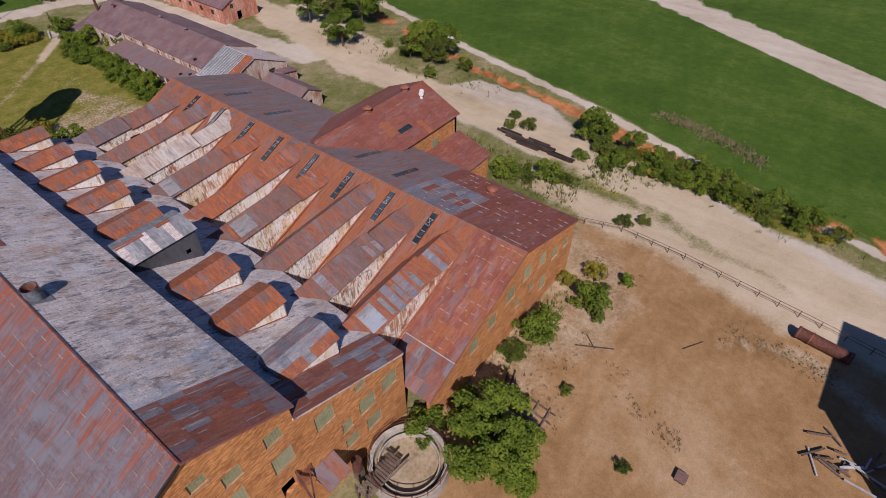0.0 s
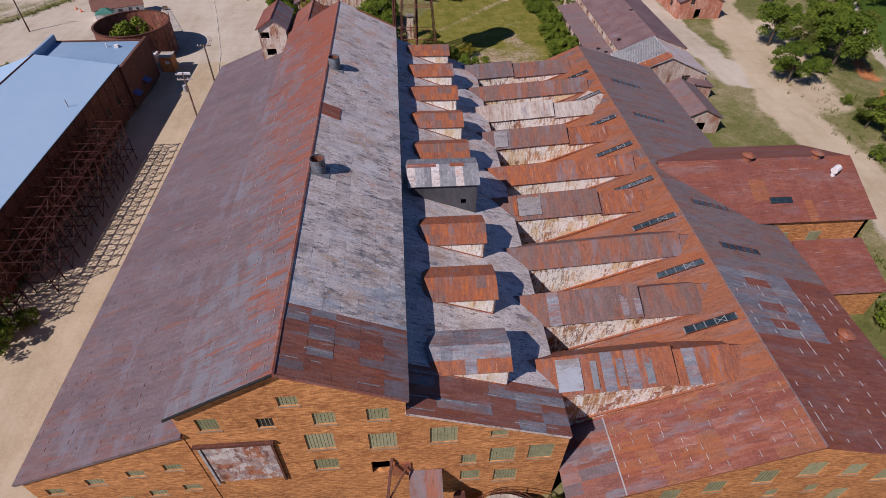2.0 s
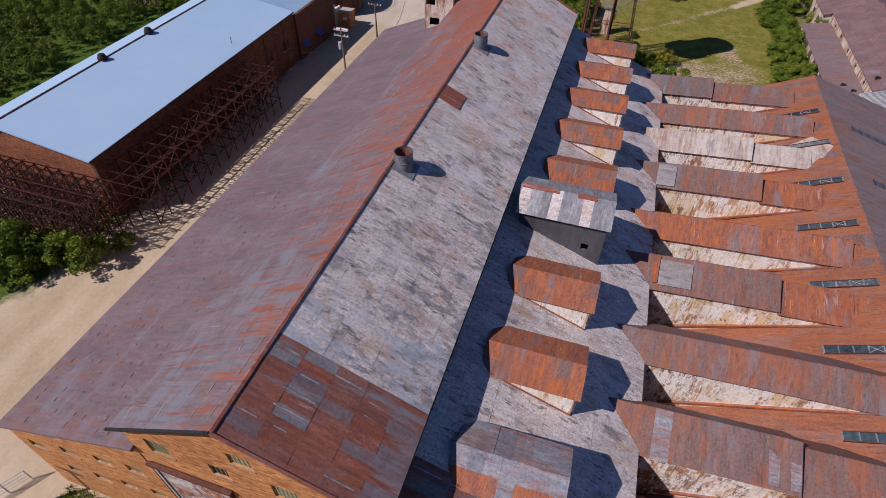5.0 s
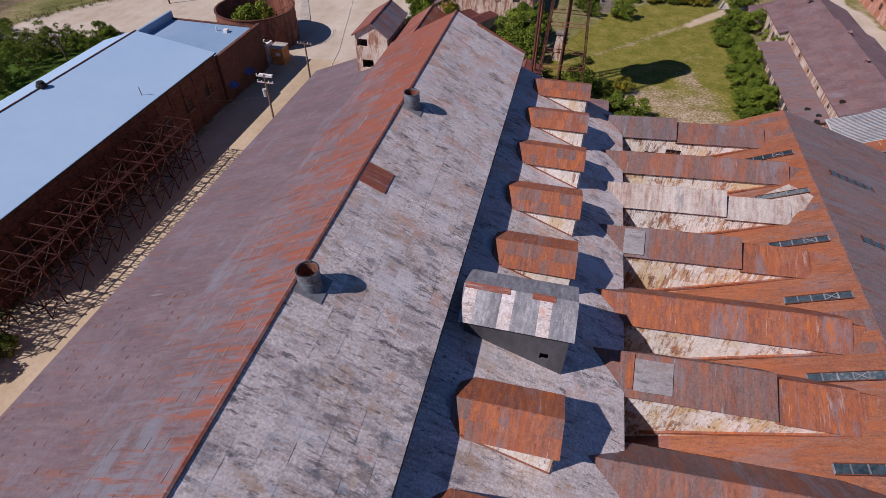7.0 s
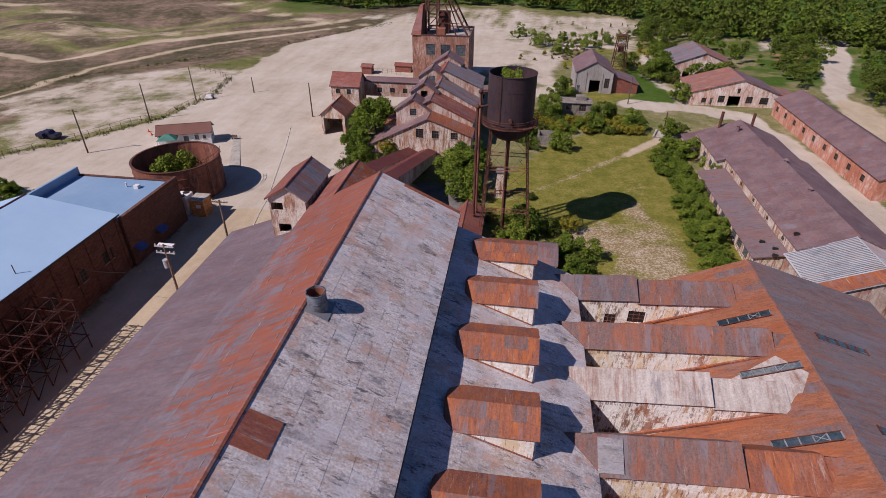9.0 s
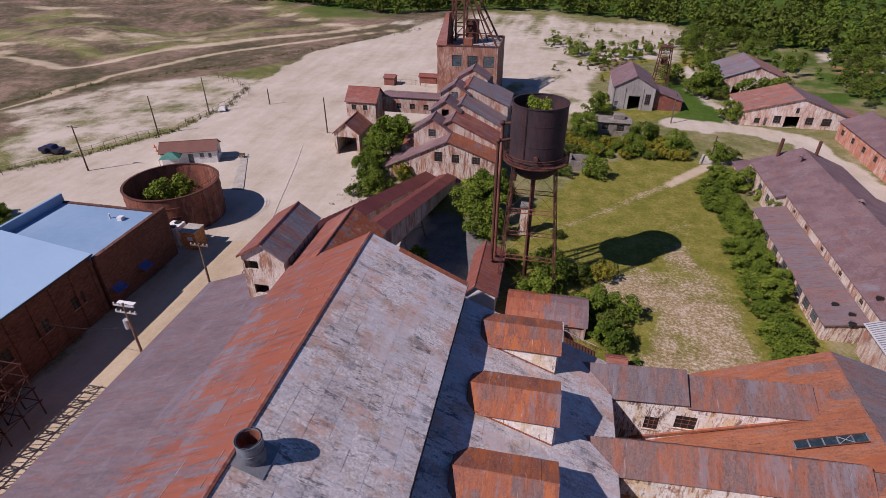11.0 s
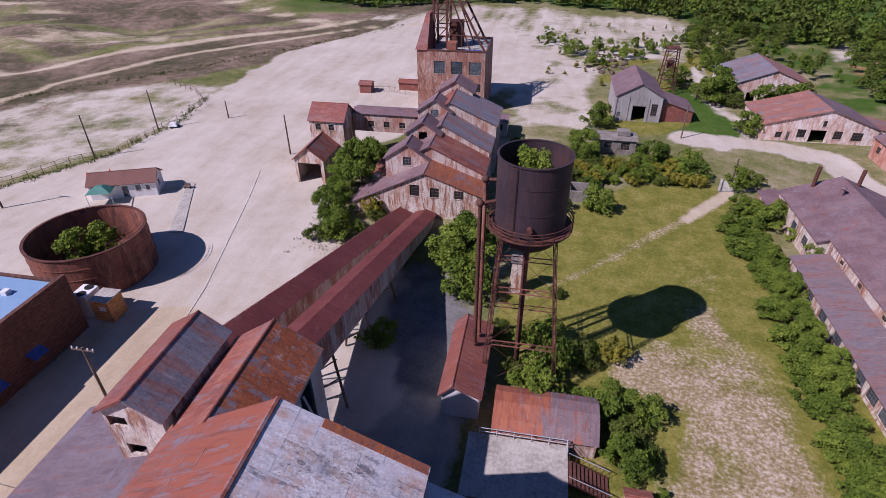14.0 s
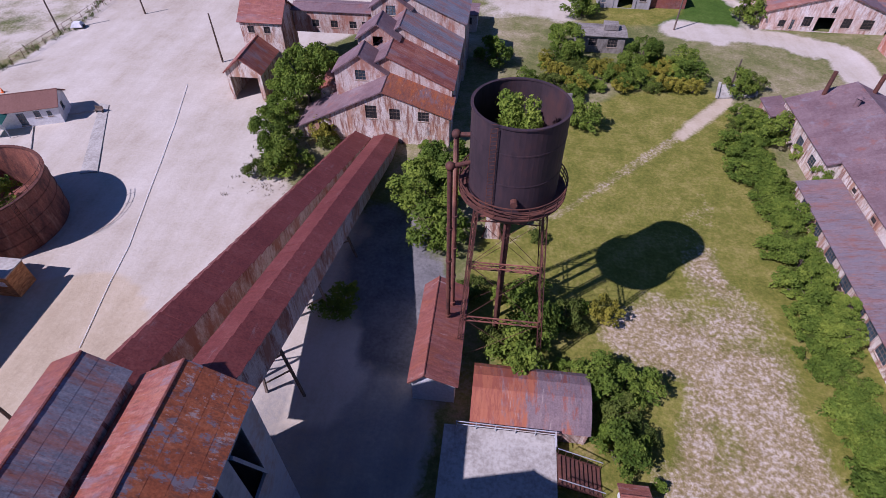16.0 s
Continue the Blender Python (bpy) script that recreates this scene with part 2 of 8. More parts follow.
M_PURPLE = surf("purple_tin", [(0.36, (0.155, 0.095, 0.095)), (0.5, (0.20, 0.13, 0.13)), (0.62, (0.24, 0.165, 0.16)), (0.7, (0.26, 0.12, 0.085))], 0.25, (1, 1, 1), 3.0, 0.45, 0.12, 0.65, 0.1, grain=0.16,
                layers=[((0.27, 0.10, 0.065), 0.5, (1, 1, 1), 0.55, 0.66, 0.6), ((0.27, 0.26, 0.28), 0.35, (1, 1, 1), 0.56, 0.66, 0.5), ((0.09, 0.06, 0.06), 2.0, (1, 1, 1), 0.62, 0.7, 0.5)])
M_WHITEWALL = surf("white_rust_wall", [(0.36, (0.72, 0.66, 0.56)), (0.5, (0.83, 0.80, 0.74)), (0.7, (0.87, 0.86, 0.82))], 0.35, (1, 1, 0.35), 1.6, 0.5, 0.0, 0.85, grain=0.14, sheet=0.10, cells=(1.25, 0.0, 0.7, 0.13),
                   layers=[((0.68, 0.48, 0.20), 0.4, (1, 1, 0.35), 0.51, 0.62, 0.75), ((0.50, 0.25, 0.08), 2.2, (1, 1, 0.14), 0.55, 0.63, 0.8), ((0.24, 0.10, 0.05), 4.2, (1, 1, 0.14), 0.59, 0.65, 0.8), ((0.34, 0.12, 0.05), 0.45, (1, 1, 0.6), 0.57, 0.64, 0.85), ((0.13, 0.09, 0.07), 7.0, (1, 1, 0.25), 0.60, 0.66, 0.7), ((0.82, 0.80, 0.77), 0.8, (1, 1, 0.6), 0.56, 0.61, 0.8), ((0.31, 0.11, 0.055), 1.3, (1, 1, 0.7), 0.53, 0.575, 0.9, (0, -0.004, 0, 0.10)), ((0.15, 0.06, 0.04), 3.2, (1, 1, 0.5), 0.56, 0.61, 0.8, (0, -0.003, 0, 0.06)), ((0.42, 0.18, 0.06), 1.4, (1, 1, 0.25), 0.55, 0.62, 0.85, (-0.02, 0, 0, 0.425)), ((0.16, 0.07, 0.04), 3.5, (1, 1, 0.16), 0.58, 0.64, 0.8, (-0.012, 0, 0, 0.27))])
M_DORMERWALL = surf("yellow_stained_white_wall", [(0.36, (0.70, 0.62, 0.50)), (0.5, (0.80, 0.76, 0.68)), (0.7, (0.85, 0.83, 0.79))], 0.5, (1, 1, 0.35), 1.6, 0.5, 0.0, 0.85, grain=0.14, cells=(1.25, 0.0, 0.7, 0.1),
                    layers=[((0.66, 0.48, 0.24), 0.6, (1, 1, 0.3), 0.54, 0.63, 0.7), ((0.46, 0.22, 0.08), 2.0, (1, 1, 0.14), 0.56, 0.63, 0.8), ((0.22, 0.09, 0.05), 4.0, (1, 1, 0.14), 0.60, 0.66, 0.8)])
M_REDFADE = surf("faded_red_tin", [(0.36, (0.23, 0.15, 0.135)), (0.46, (0.31, 0.13, 0.09)), (0.58, (0.345, 0.16, 0.11)), (0.7, (0.42, 0.30, 0.25))], 0.4, AX, 2.4, 0.5, 0.1, 0.7, 0.1, grain=0.2, sheet=0.1,
                 layers=[((0.21, 0.18, 0.19), 0.3, AX, 0.5, 0.6, 0.7), ((0.42, 0.30, 0.25), 2.2, (0.3, 1, 0.3), 0.57, 0.65, 0.6), ((0.12, 0.06, 0.05), 2.5, AX, 0.58, 0.66, 0.6)])
M_MILLWALL = surf("mill_wall", [(0.36, (0.36, 0.25, 0.19)), (0.48, (0.50, 0.41, 0.34)), (0.64, (0.60, 0.54, 0.48))], 0.4, (1, 1, 0.3), 2.4, 0.5, 0.0, 0.85, grain=0.18,
                  layers=[((0.32, 0.13, 0.075), 0.5, (1, 1, 0.35), 0.47, 0.58, 0.85), ((0.20, 0.075, 0.045), 1.6, (1, 1, 0.14), 0.54, 0.63, 0.8)])
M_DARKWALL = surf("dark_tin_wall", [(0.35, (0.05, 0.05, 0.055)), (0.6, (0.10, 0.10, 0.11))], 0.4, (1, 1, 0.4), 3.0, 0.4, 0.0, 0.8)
M_CONC = surf("old_concrete", [(0.35, (0.26, 0.23, 0.19)), (0.55, (0.45, 0.42, 0.36)), (0.7, (0.54, 0.50, 0.44))], 0.4, (1, 1, 1), 3.0, 0.5, 0.0, 0.9)
M_STEEL = surf("rusted_steel", [(0.35, (0.06, 0.03, 0.025)), (0.5, (0.12, 0.05, 0.035)), (0.65, (0.19, 0.075, 0.045))], 0.6, (1, 1, 1), 4.0, 0.5, 0.0, 0.75, 0.2)
M_TANK = surf("tank_paint", [(0.35, (0.035, 0.025, 0.028)), (0.5, (0.055, 0.036, 0.04)), (0.7, (0.09, 0.045, 0.04))], 0.4, (1, 1, 0.4), 2.5, 0.4, 0.0, 0.6, 0.1)
M_RTANK = surf("round_tank_rust", [(0.36, (0.13, 0.055, 0.04)), (0.5, (0.22, 0.085, 0.055)), (0.64, (0.32, 0.12, 0.07))], 0.35, (1, 1, 0.4), 2.0, 0.4, 0.0, 0.8, grain=0.2,
               layers=[((0.36, 0.20, 0.13), 0.7, (1, 1, 0.2), 0.54, 0.64, 0.7), ((0.06, 0.03, 0.03), 0.5, (1, 1, 0.4), 0.52, 0.62, 0.7)])
M_ORWALL = surf("orange_red_wall", [(0.36, (0.36, 0.13, 0.075)), (0.5, (0.45, 0.19, 0.12)), (0.64, (0.58, 0.37, 0.29))], 0.35, (1, 1, 0.35), 2.0, 0.45, 0.0, 0.85, grain=0.15,
                layers=[((0.62, 0.52, 0.46), 0.5, (1, 1, 0.5), 0.54, 0.63, 0.7), ((0.22, 0.08, 0.05), 1.8, (1, 1, 0.2), 0.57, 0.65, 0.7)])
M_BLUE = surf("pale_blue_membrane", [(0.35, (0.33, 0.49, 0.66)), (0.65, (0.37, 0.53, 0.69))], 0.1, (1, 1, 1), 1.0, 0.3, 0.0, 0.55, 0.0, 0.03)
M_BLUE2 = surf("blue_membrane", [(0.35, (0.20, 0.32, 0.46)), (0.65, (0.26, 0.38, 0.52))], 0.1, (1, 1, 1), 1.0, 0.3, 0.0, 0.55, 0.0, 0.03)
M_WHITE = surf("white_paint", [(0.35, (0.60, 0.59, 0.57)), (0.6, (0.78, 0.77, 0.75))], 0.5, (1, 1, 1), 4.0, 0.5, 0.0, 0.7, 0.0, 0.05)
# near-black puts the unlit inside of openings into colour; also plain black parts
M_DARK = surf("unlit_opening_and_black", [(0.4, (0.012, 0.012, 0.013)), (0.6, (0.03, 0.028, 0.027))], 0.5, (1, 1, 1), 4.0, 0.5, 0.0, 0.6)
M_GREEN = surf("green_sash", [(0.38, (0.20, 0.21, 0.11)), (0.52, (0.28, 0.29, 0.165)), (0.66, (0.36, 0.36, 0.22))], 1.2, (1, 1, 1), 6.0, 0.5, 0.3, 0.5)
M_WOOD = surf("grey_timber", [(0.35, (0.08, 0.055, 0.04)), (0.55, (0.17, 0.125, 0.095)), (0.7, (0.26, 0.21, 0.17))], 0.6, (1, 1, 1), 5.0, 0.5, 0.2, 0.9)
M_BARK = surf("bark", [(0.35, (0.05, 0.036, 0.025)), (0.65, (0.13, 0.10, 0.075))], 1.5, (1, 1, 0.3), 6.0, 0.5, 0.0, 0.95)

M_GLASS = surf("dirty_glass", [(0.36, (0.02, 0.035, 0.045)), (0.6, (0.07, 0.10, 0.12)), (0.7, (0.18, 0.2, 0.2))], 0.8, (1, 1, 1), 4.0, 0.4, 0.3, 0.25, 0.0, 0.05, 0.5)
M_CONE = surf("orange_plastic", [(0.4, (0.75, 0.14, 0.03)), (0.6, (0.85, 0.2, 0.05))], 1.0, (1, 1, 1), 4.0, 0.5, 0.0, 0.5)
M_CAR = surf("dark_car_paint", [(0.4, (0.03, 0.03, 0.06)), (0.6, (0.05, 0.045, 0.085))], 1.0, (1, 1, 1), 4.0, 0.5, 0.0, 0.25, 0.3, 0.0, 0.5)
M_TARP = surf("blue_tarpaulin", [(0.4, (0.04, 0.07, 0.22)), (0.6, (0.07, 0.11, 0.30))], 1.0, (1, 1, 1), 4.0, 0.5, 0.0, 0.5)
M_GREYBOARD = surf("grey_boards", [(0.38, (0.24, 0.22, 0.20)), (0.6, (0.38, 0.36, 0.34))], 0.4, (1, 1, 0.3), 3.0, 0.4, 0.0, 0.85)
M_BARNWALL = surf("pink_white_wall", [(0.36, (0.36, 0.17, 0.11)), (0.46, (0.56, 0.40, 0.32)), (0.56, (0.69, 0.61, 0.55)), (0.7, (0.72, 0.68, 0.64))], 0.3, (1, 1, 0.3), 1.8, 0.5, 0.0, 0.85, grain=0.15,
                  layers=[((0.34, 0.13, 0.07), 1.2, (1, 1, 0.2), 0.54, 0.62, 0.8), ((0.16, 0.07, 0.05), 3.0, (1, 1, 0.16), 0.58, 0.65, 0.7)])
M_PALE = surf("pale_corrugated", [(0.36, (0.34, 0.36, 0.38)), (0.55, (0.52, 0.54, 0.55)), (0.7, (0.44, 0.36, 0.30))], 0.3, (1, 1, 1), 2.5, 0.4, 0.2, 0.55, 0.2)
M_STACK = surf("blue_grey_stack", [(0.36, (0.10, 0.05, 0.035)), (0.46, (0.16, 0.17, 0.19)), (0.6, (0.22, 0.26, 0.30))], 0.7, (1, 1, 1), 3.0, 0.5, 0.0, 0.6, 0.2)
M_PALEROOF = surf("lime_white_tin", [(0.36, (0.30, 0.22, 0.18)), (0.48, (0.43, 0.375, 0.33)), (0.64, (0.54, 0.50, 0.45))], 0.4, AY, 2.6, 0.5, 0.06, 0.65, 0.1, grain=0.16,
                  layers=[((0.28, 0.11, 0.06), 1.4, LAY, 0.55, 0.64, 0.7), (SLATE, 0.8, AY, 0.56, 0.64, 0.6)])
M_GREYTIN = surf("blue_grey_tin_wall", [(0.36, (0.13, 0.14, 0.155)), (0.5, (0.20, 0.215, 0.235)), (0.64, (0.28, 0.27, 0.27))], 0.4, (1, 1, 0.35), 3.0, 0.45, 0.0, 0.7, 0.1, layers=[((0.28, 0.11, 0.06), 0.8, (1, 1, 0.3), 0.57, 0.66, 0.7)])
M_WHITEBARN = surf("flaking_whitewash", [(0.36, (0.44, 0.34, 0.25)), (0.48, (0.58, 0.50, 0.41)), (0.64, (0.70, 0.64, 0.56))], 0.5, (1, 1, 0.4), 2.8, 0.5, 0.0, 0.85, grain=0.2,
                   layers=[((0.38, 0.18, 0.09), 0.8, (1, 1, 0.25), 0.49, 0.58, 0.8), ((0.22, 0.085, 0.05), 1.8, (1, 1, 0.16), 0.51, 0.58, 0.85), ((0.28, 0.12, 0.07), 5.0, (1, 1, 0.2), 0.56, 0.63, 0.7), ((0.12, 0.10, 0.095), 1.2, (1, 1, 0.3), 0.60, 0.67, 0.6)])
M_REDSTEEL = surf("red_rust_steel", [(0.35, (0.028, 0.011, 0.010)), (0.5, (0.055, 0.019, 0.017)), (0.65, (0.095, 0.031, 0.026))], 0.6, (1, 1, 1), 4.0, 0.5, 0.2, 0.75, 0.2)
M_DARKCONC = surf("stained_concrete", [(0.36, (0.12, 0.105, 0.085)), (0.5, (0.22, 0.195, 0.165)), (0.64, (0.30, 0.27, 0.24))], 0.5, (1, 1, 0.5), 3.0, 0.5, 0.0, 0.9)
M_SHINGLE = surf("brown_shingles", [(0.36, (0.155, 0.075, 0.055)), (0.64, (0.21, 0.105, 0.08))], 0.5, (1, 1, 1), 5.0, 0.6, 0.05, 0.85)
M_DOORTIN = surf("rusty_pink_door_tin", [(0.36, (0.28, 0.21, 0.19)), (0.5, (0.40, 0.30, 0.27)), (0.64, (0.48, 0.43, 0.41))], 0.5, (1, 1, 0.6), 2.6, 0.5, 0.0, 0.75,
                 cells=(0.85, 0, 0.4, 0.12),
                 layers=[((0.38, 0.14, 0.055), 0.9, (1, 1, 0.8), 0.49, 0.56, 0.85), ((0.24, 0.25, 0.28), 0.9, (1, 1, 0.6), 0.53, 0.58, 0.8), ((0.62, 0.60, 0.58), 1.4, (1, 1, 0.6), 0.53, 0.58, 0.8), ((0.16, 0.06, 0.04), 2.0, (1, 1, 0.4), 0.55, 0.61, 0.8)])
M_SANDSILL = surf("worn_sill", [(0.36, (0.24, 0.17, 0.11)), (0.64, (0.36, 0.28, 0.20))], 0.8, (1, 1, 1), 3.0, 0.5, 0.0, 0.9)
M_SASH = surf("dull_green_ribs", [(0.38, (0.25, 0.26, 0.15)), (0.6, (0.36, 0.355, 0.22))], 1.2, (1, 1, 1), 6.0, 0.5, 0.1, 0.6)
M_RUSTWALL = surf("rusted_wall", [(0.36, (0.24, 0.105, 0.065)), (0.5, (0.32, 0.165, 0.115)), (0.64, (0.46, 0.33, 0.26))], 0.4, (1, 1, 0.35), 2.4, 0.5, 0.0, 0.85, grain=0.2,
                  layers=[((0.17, 0.065, 0.045), 0.9, (1, 1, 0.25), 0.50, 0.60, 0.8), ((0.50, 0.43, 0.37), 0.8, (1, 1, 0.4), 0.56, 0.64, 0.7)])
M_DIRT = surf("tank_dirt", [(0.36, (0.22, 0.16, 0.09)), (0.6, (0.42, 0.34, 0.23))], 0.4, (1, 1, 1), 3.0, 0.5, 0.0, 0.95)
M_SAND = surf("sandstone", [(0.36, (0.45, 0.36, 0.18)), (0.6, (0.60, 0.50, 0.28))], 0.8, (1, 1, 1), 3.0, 0.5, 0.0, 0.95)
M_DARKWOOD = surf("dark_timber", [(0.36, (0.03, 0.022, 0.02)), (0.6, (0.085, 0.06, 0.05))], 0.6, (1, 1, 1), 5.0, 0.5, 0.2, 0.9)
M_DRYWEED = surf("dry_weed", [(0.36, (0.06, 0.045, 0.02)), (0.6, (0.14, 0.11, 0.05))], 0.6, (1, 1, 1), 5.0, 0.5, 0.0, 0.9)
M_DRYGRASS = surf("dry_grass", [(0.36, (0.17, 0.14, 0.07)), (0.6, (0.28, 0.23, 0.13))], 0.6, (1, 1, 1), 5.0, 0.5, 0.0, 0.9)
M_DULL = surf("dull_grey_sheet", [(0.36, (0.17, 0.175, 0.19)), (0.5, (0.26, 0.265, 0.28)), (0.66, (0.42, 0.425, 0.44))], 0.9, (1.3, 0.35, 0.5), 3.5, 0.55, 0.12, 0.55, 0.2, grain=0.2, layers=[((0.5, 0.5, 0.5), 1.2, (1, 0.1, 0.1), 0.58, 0.62, 0.7)])
M_TEAL = surf("green_canopy", [(0.4, (0.04, 0.16, 0.12)), (0.6, (0.07, 0.22, 0.17))], 1.0, (1, 1, 1), 4.0, 0.5, 0.0, 0.6)


def brick(name, a, b, mortar):
    m = surf(name, [(0.36, a), (0.50, b), (0.66, tuple(c * 1.25 for c in b))], 0.35, (1, 1, 1.6), 3.2, 0.55, 0.0, 0.9, 0.0, 0.35)
    n, l = m.node_tree.nodes, m.node_tree.links
    geo, sep, com, add = (n.new("ShaderNode" + k) for k in ("NewGeometry", "SeparateXYZ", "CombineXYZ", "Math"))
    tex = n.new("ShaderNodeTexBrick")
    tex.inputs["Scale"].default_value, tex.inputs["Brick Width"].default_value, tex.inputs["Row Height"].default_value = 1.0, 0.42, 0.14
    tex.inputs["Mortar Size"].default_value = 0.012
    tex.inputs["Color1"].default_value, tex.inputs["Color2"].default_value, tex.inputs["Mortar"].default_value = (1.28, 1.24, 1.12, 1), (0.70, 0.60, 0.52, 1), (*mortar, 1)
    l.new(geo.outputs["Position"], sep.inputs[0])
    l.new(sep.outputs[0], add.inputs[0]), l.new(sep.outputs[1], add.inputs[1])
    l.new(add.outputs[0], com.inputs[0]), l.new(sep.outputs[2], com.inputs[1])
    l.new(com.outputs[0], tex.inputs["Vector"])
    bs = n["Principled BSDF"]
    vm = n.new("ShaderNodeMix")
    vm.data_type, vm.blend_type = "RGBA", "MULTIPLY"
    vm.inputs[0].default_value = 1.0
    l.new(bs.inputs["Base Color"].links[0].from_socket, vm.inputs[6]), l.new(tex.outputs[0], vm.inputs[7])
    l.new(vm.outputs[2], bs.inputs["Base Color"])
    return m


M_BRICK = brick("orange_brick", (0.34, 0.15, 0.06), (0.50, 0.25, 0.10), (0.85, 0.75, 0.65))
# brick darkened in its colour for the shaded side of the blue-roofed building
M_BRICK_SHADE = brick("red_brick_shade_tone", (0.085, 0.045, 0.037), (0.125, 0.062, 0.048), (0.8, 0.75, 0.7))

# lighter copy of that brick for the sunlit south gable
M_BRICK_LIT = brick("red_brick_lit_tone", (0.16, 0.06, 0.035), (0.25, 0.10, 0.055), (0.8, 0.75, 0.7))


def leafmat(name, dark, mid, light):
    """Leaves that let some light through."""
    m = surf(name, [(0.34, dark), (0.5, mid), (0.68, light)], 0.5, (1, 1, 1), 3.0, 0.4, 0.12, 0.75, 0.0, 0.0, 0.12)
    n, l = m.node_tree.nodes, m.node_tree.links
    b, tr, mx = n["Principled BSDF"], n.new("ShaderNodeBsdfTranslucent"), n.new("ShaderNodeMixShader")
    l.new(b.inputs["Base Color"].links[0].from_socket, tr.inputs[0])
    mx.inputs[0].default_value = 0.3
    l.new(b.outputs[0], mx.inputs[1]), l.new(tr.outputs[0], mx.inputs[2])
    l.new(mx.outputs[0], n["Material Output"].inputs[0])
    return m


M_LEAF = leafmat("leaves", (0.058, 0.10, 0.012), (0.13, 0.19, 0.022), (0.26, 0.32, 0.04))
M_LEAF2 = leafmat("leaves_bright", (0.085, 0.14, 0.014), (0.175, 0.25, 0.028), (0.33, 0.385, 0.05))
M_LEAF3 = leafmat("leaves_dark", (0.05, 0.075, 0.012), (0.105, 0.138, 0.022), (0.20, 0.235, 0.04))
M_LEAFY = leafmat("leaves_yellowing", (0.13, 0.13, 0.015), (0.26, 0.24, 0.026), (0.38, 0.33, 0.045))


# ---- building blocks ----
def thing(name, loc=(0, 0, 0), label="", category="", group="", kind=""):
    ob = new(name)
    ob.location = loc
    ob.empty_display_size = 0.5
    return tagged(ob, label, category, group, kind)


def base_of(ob):
    v = Vector(ob.location)
    return v + base_of(ob.parent) if ob.parent and ob.type == "EMPTY" else v


def hang(ob, parent):
    """Makes ob a part of parent; its coordinates stay those of the world."""
    ob.parent = parent
    top = parent
    while top.parent:
        top = top.parent
    if parent is top:
        ob.matrix_parent_inverse = Matrix.Translation(-Vector(top.location))
    else:
        ob.matrix_parent_inverse = parent.matrix_basis.inverted()
    return ob


def part(name, bm, material, parent=None, label="", smooth=False):
    """Links a bmesh as one mesh object, under a thing or a part."""
    bmesh.ops.recalc_face_normals(bm, faces=bm.faces)
    me = bpy.data.meshes.new(name)
    bm.to_mesh(me)
    bm.free()
    me.materials.append(material)
    if smooth:
        me.shade_smooth()
    ob = new(name, me)
    if parent:
        hang(ob, parent)
    return tagged(ob, label)


def piece(name, me, m, parent):
    ob = new(name, me)
    ob.matrix_basis = m
    return hang(ob, parent)


def box(bm, x0, x1, y0, y1, z0, z1):
    v = [bm.verts.new((x, y, z)) for x in (x0, x1) for y in (y0, y1) for z in (z0, z1)]
    for q in ((0, 1, 3, 2), (4, 6, 7, 5), (0, 4, 5, 1), (2, 3, 7, 6), (0, 2, 6, 4), (1, 5, 7, 3)):
        bm.faces.new([v[i] for i in q])


def hexa(bm, lo, hi):
    """A solid between two quads."""
    a, b = [bm.verts.new(p) for p in lo], [bm.verts.new(p) for p in hi]
    n = len(a)
    bm.faces.new(a[::-1]), bm.faces.new(b)
    for i in range(n):
        bm.faces.new((a[i], a[(i + 1) % n], b[(i + 1) % n], b[i]))


def slab(bm, pts, t=0.12):
    """A sheet of thickness t over the polygon pts, hanging below it."""
    p = [Vector(q) for q in pts]
    nrm = (p[1] - p[0]).cross(p[2] - p[0]).normalized()
    if nrm.z < 0:
        nrm.negate()
    hexa(bm, [q - nrm * t for q in p], p)


def bar(bm, a, b, r=0.06, n=4, r2=None):
    a, b = Vector(a), Vector(b)
    d = (b - a).normalized()
    u = d.cross(Vector((0, 0, 1)) if abs(d.z) < 0.9 else Vector((1, 0, 0))).normalized()
    w = d.cross(u)
    r2 = r if r2 is None else r2
    k = [(math.cos(2 * math.pi * (i + 0.5) / n), math.sin(2 * math.pi * (i + 0.5) / n)) for i in range(n)]
    hexa(bm, [a + (u * c + w * s) * r for c, s in k], [b + (u * c + w * s) * r2 for c, s in k])


def made(fn, *a, **k):
    bm = bmesh.new()
    fn(bm, *a, **k)
    return bm


def wall(poly, place, holes=(), t=0.35, axis="y"):
    """An upright wall: its outline (along, z), standing at y (or x) = place and t thick behind it, with openings cut through."""
    bm = bmesh.new()
    def at(a, z):
        return (a, place, z) if axis == "y" else (place, a, z)
    edges = []
    for loop in [list(poly)] + [[(a0, z0), (a1, z0), (a1, z1), (a0, z1)] for a0, a1, z0, z1 in holes]:
        v = [bm.verts.new(at(*p)) for p in loop]
        edges += [bm.edges.new((v[i], v[(i + 1) % len(v)])) for i in range(len(v))]
    bmesh.ops.triangle_fill(bm, use_beauty=True, use_dissolve=False, edges=edges)
    r = bmesh.ops.extrude_face_region(bm, geom=bm.faces[:])
    d = (0, t, 0) if axis == "y" else (t, 0, 0)
    bmesh.ops.translate(bm, verts=[q for q in r["geom"] if isinstance(q, bmesh.types.BMVert)], vec=d)
    return bm


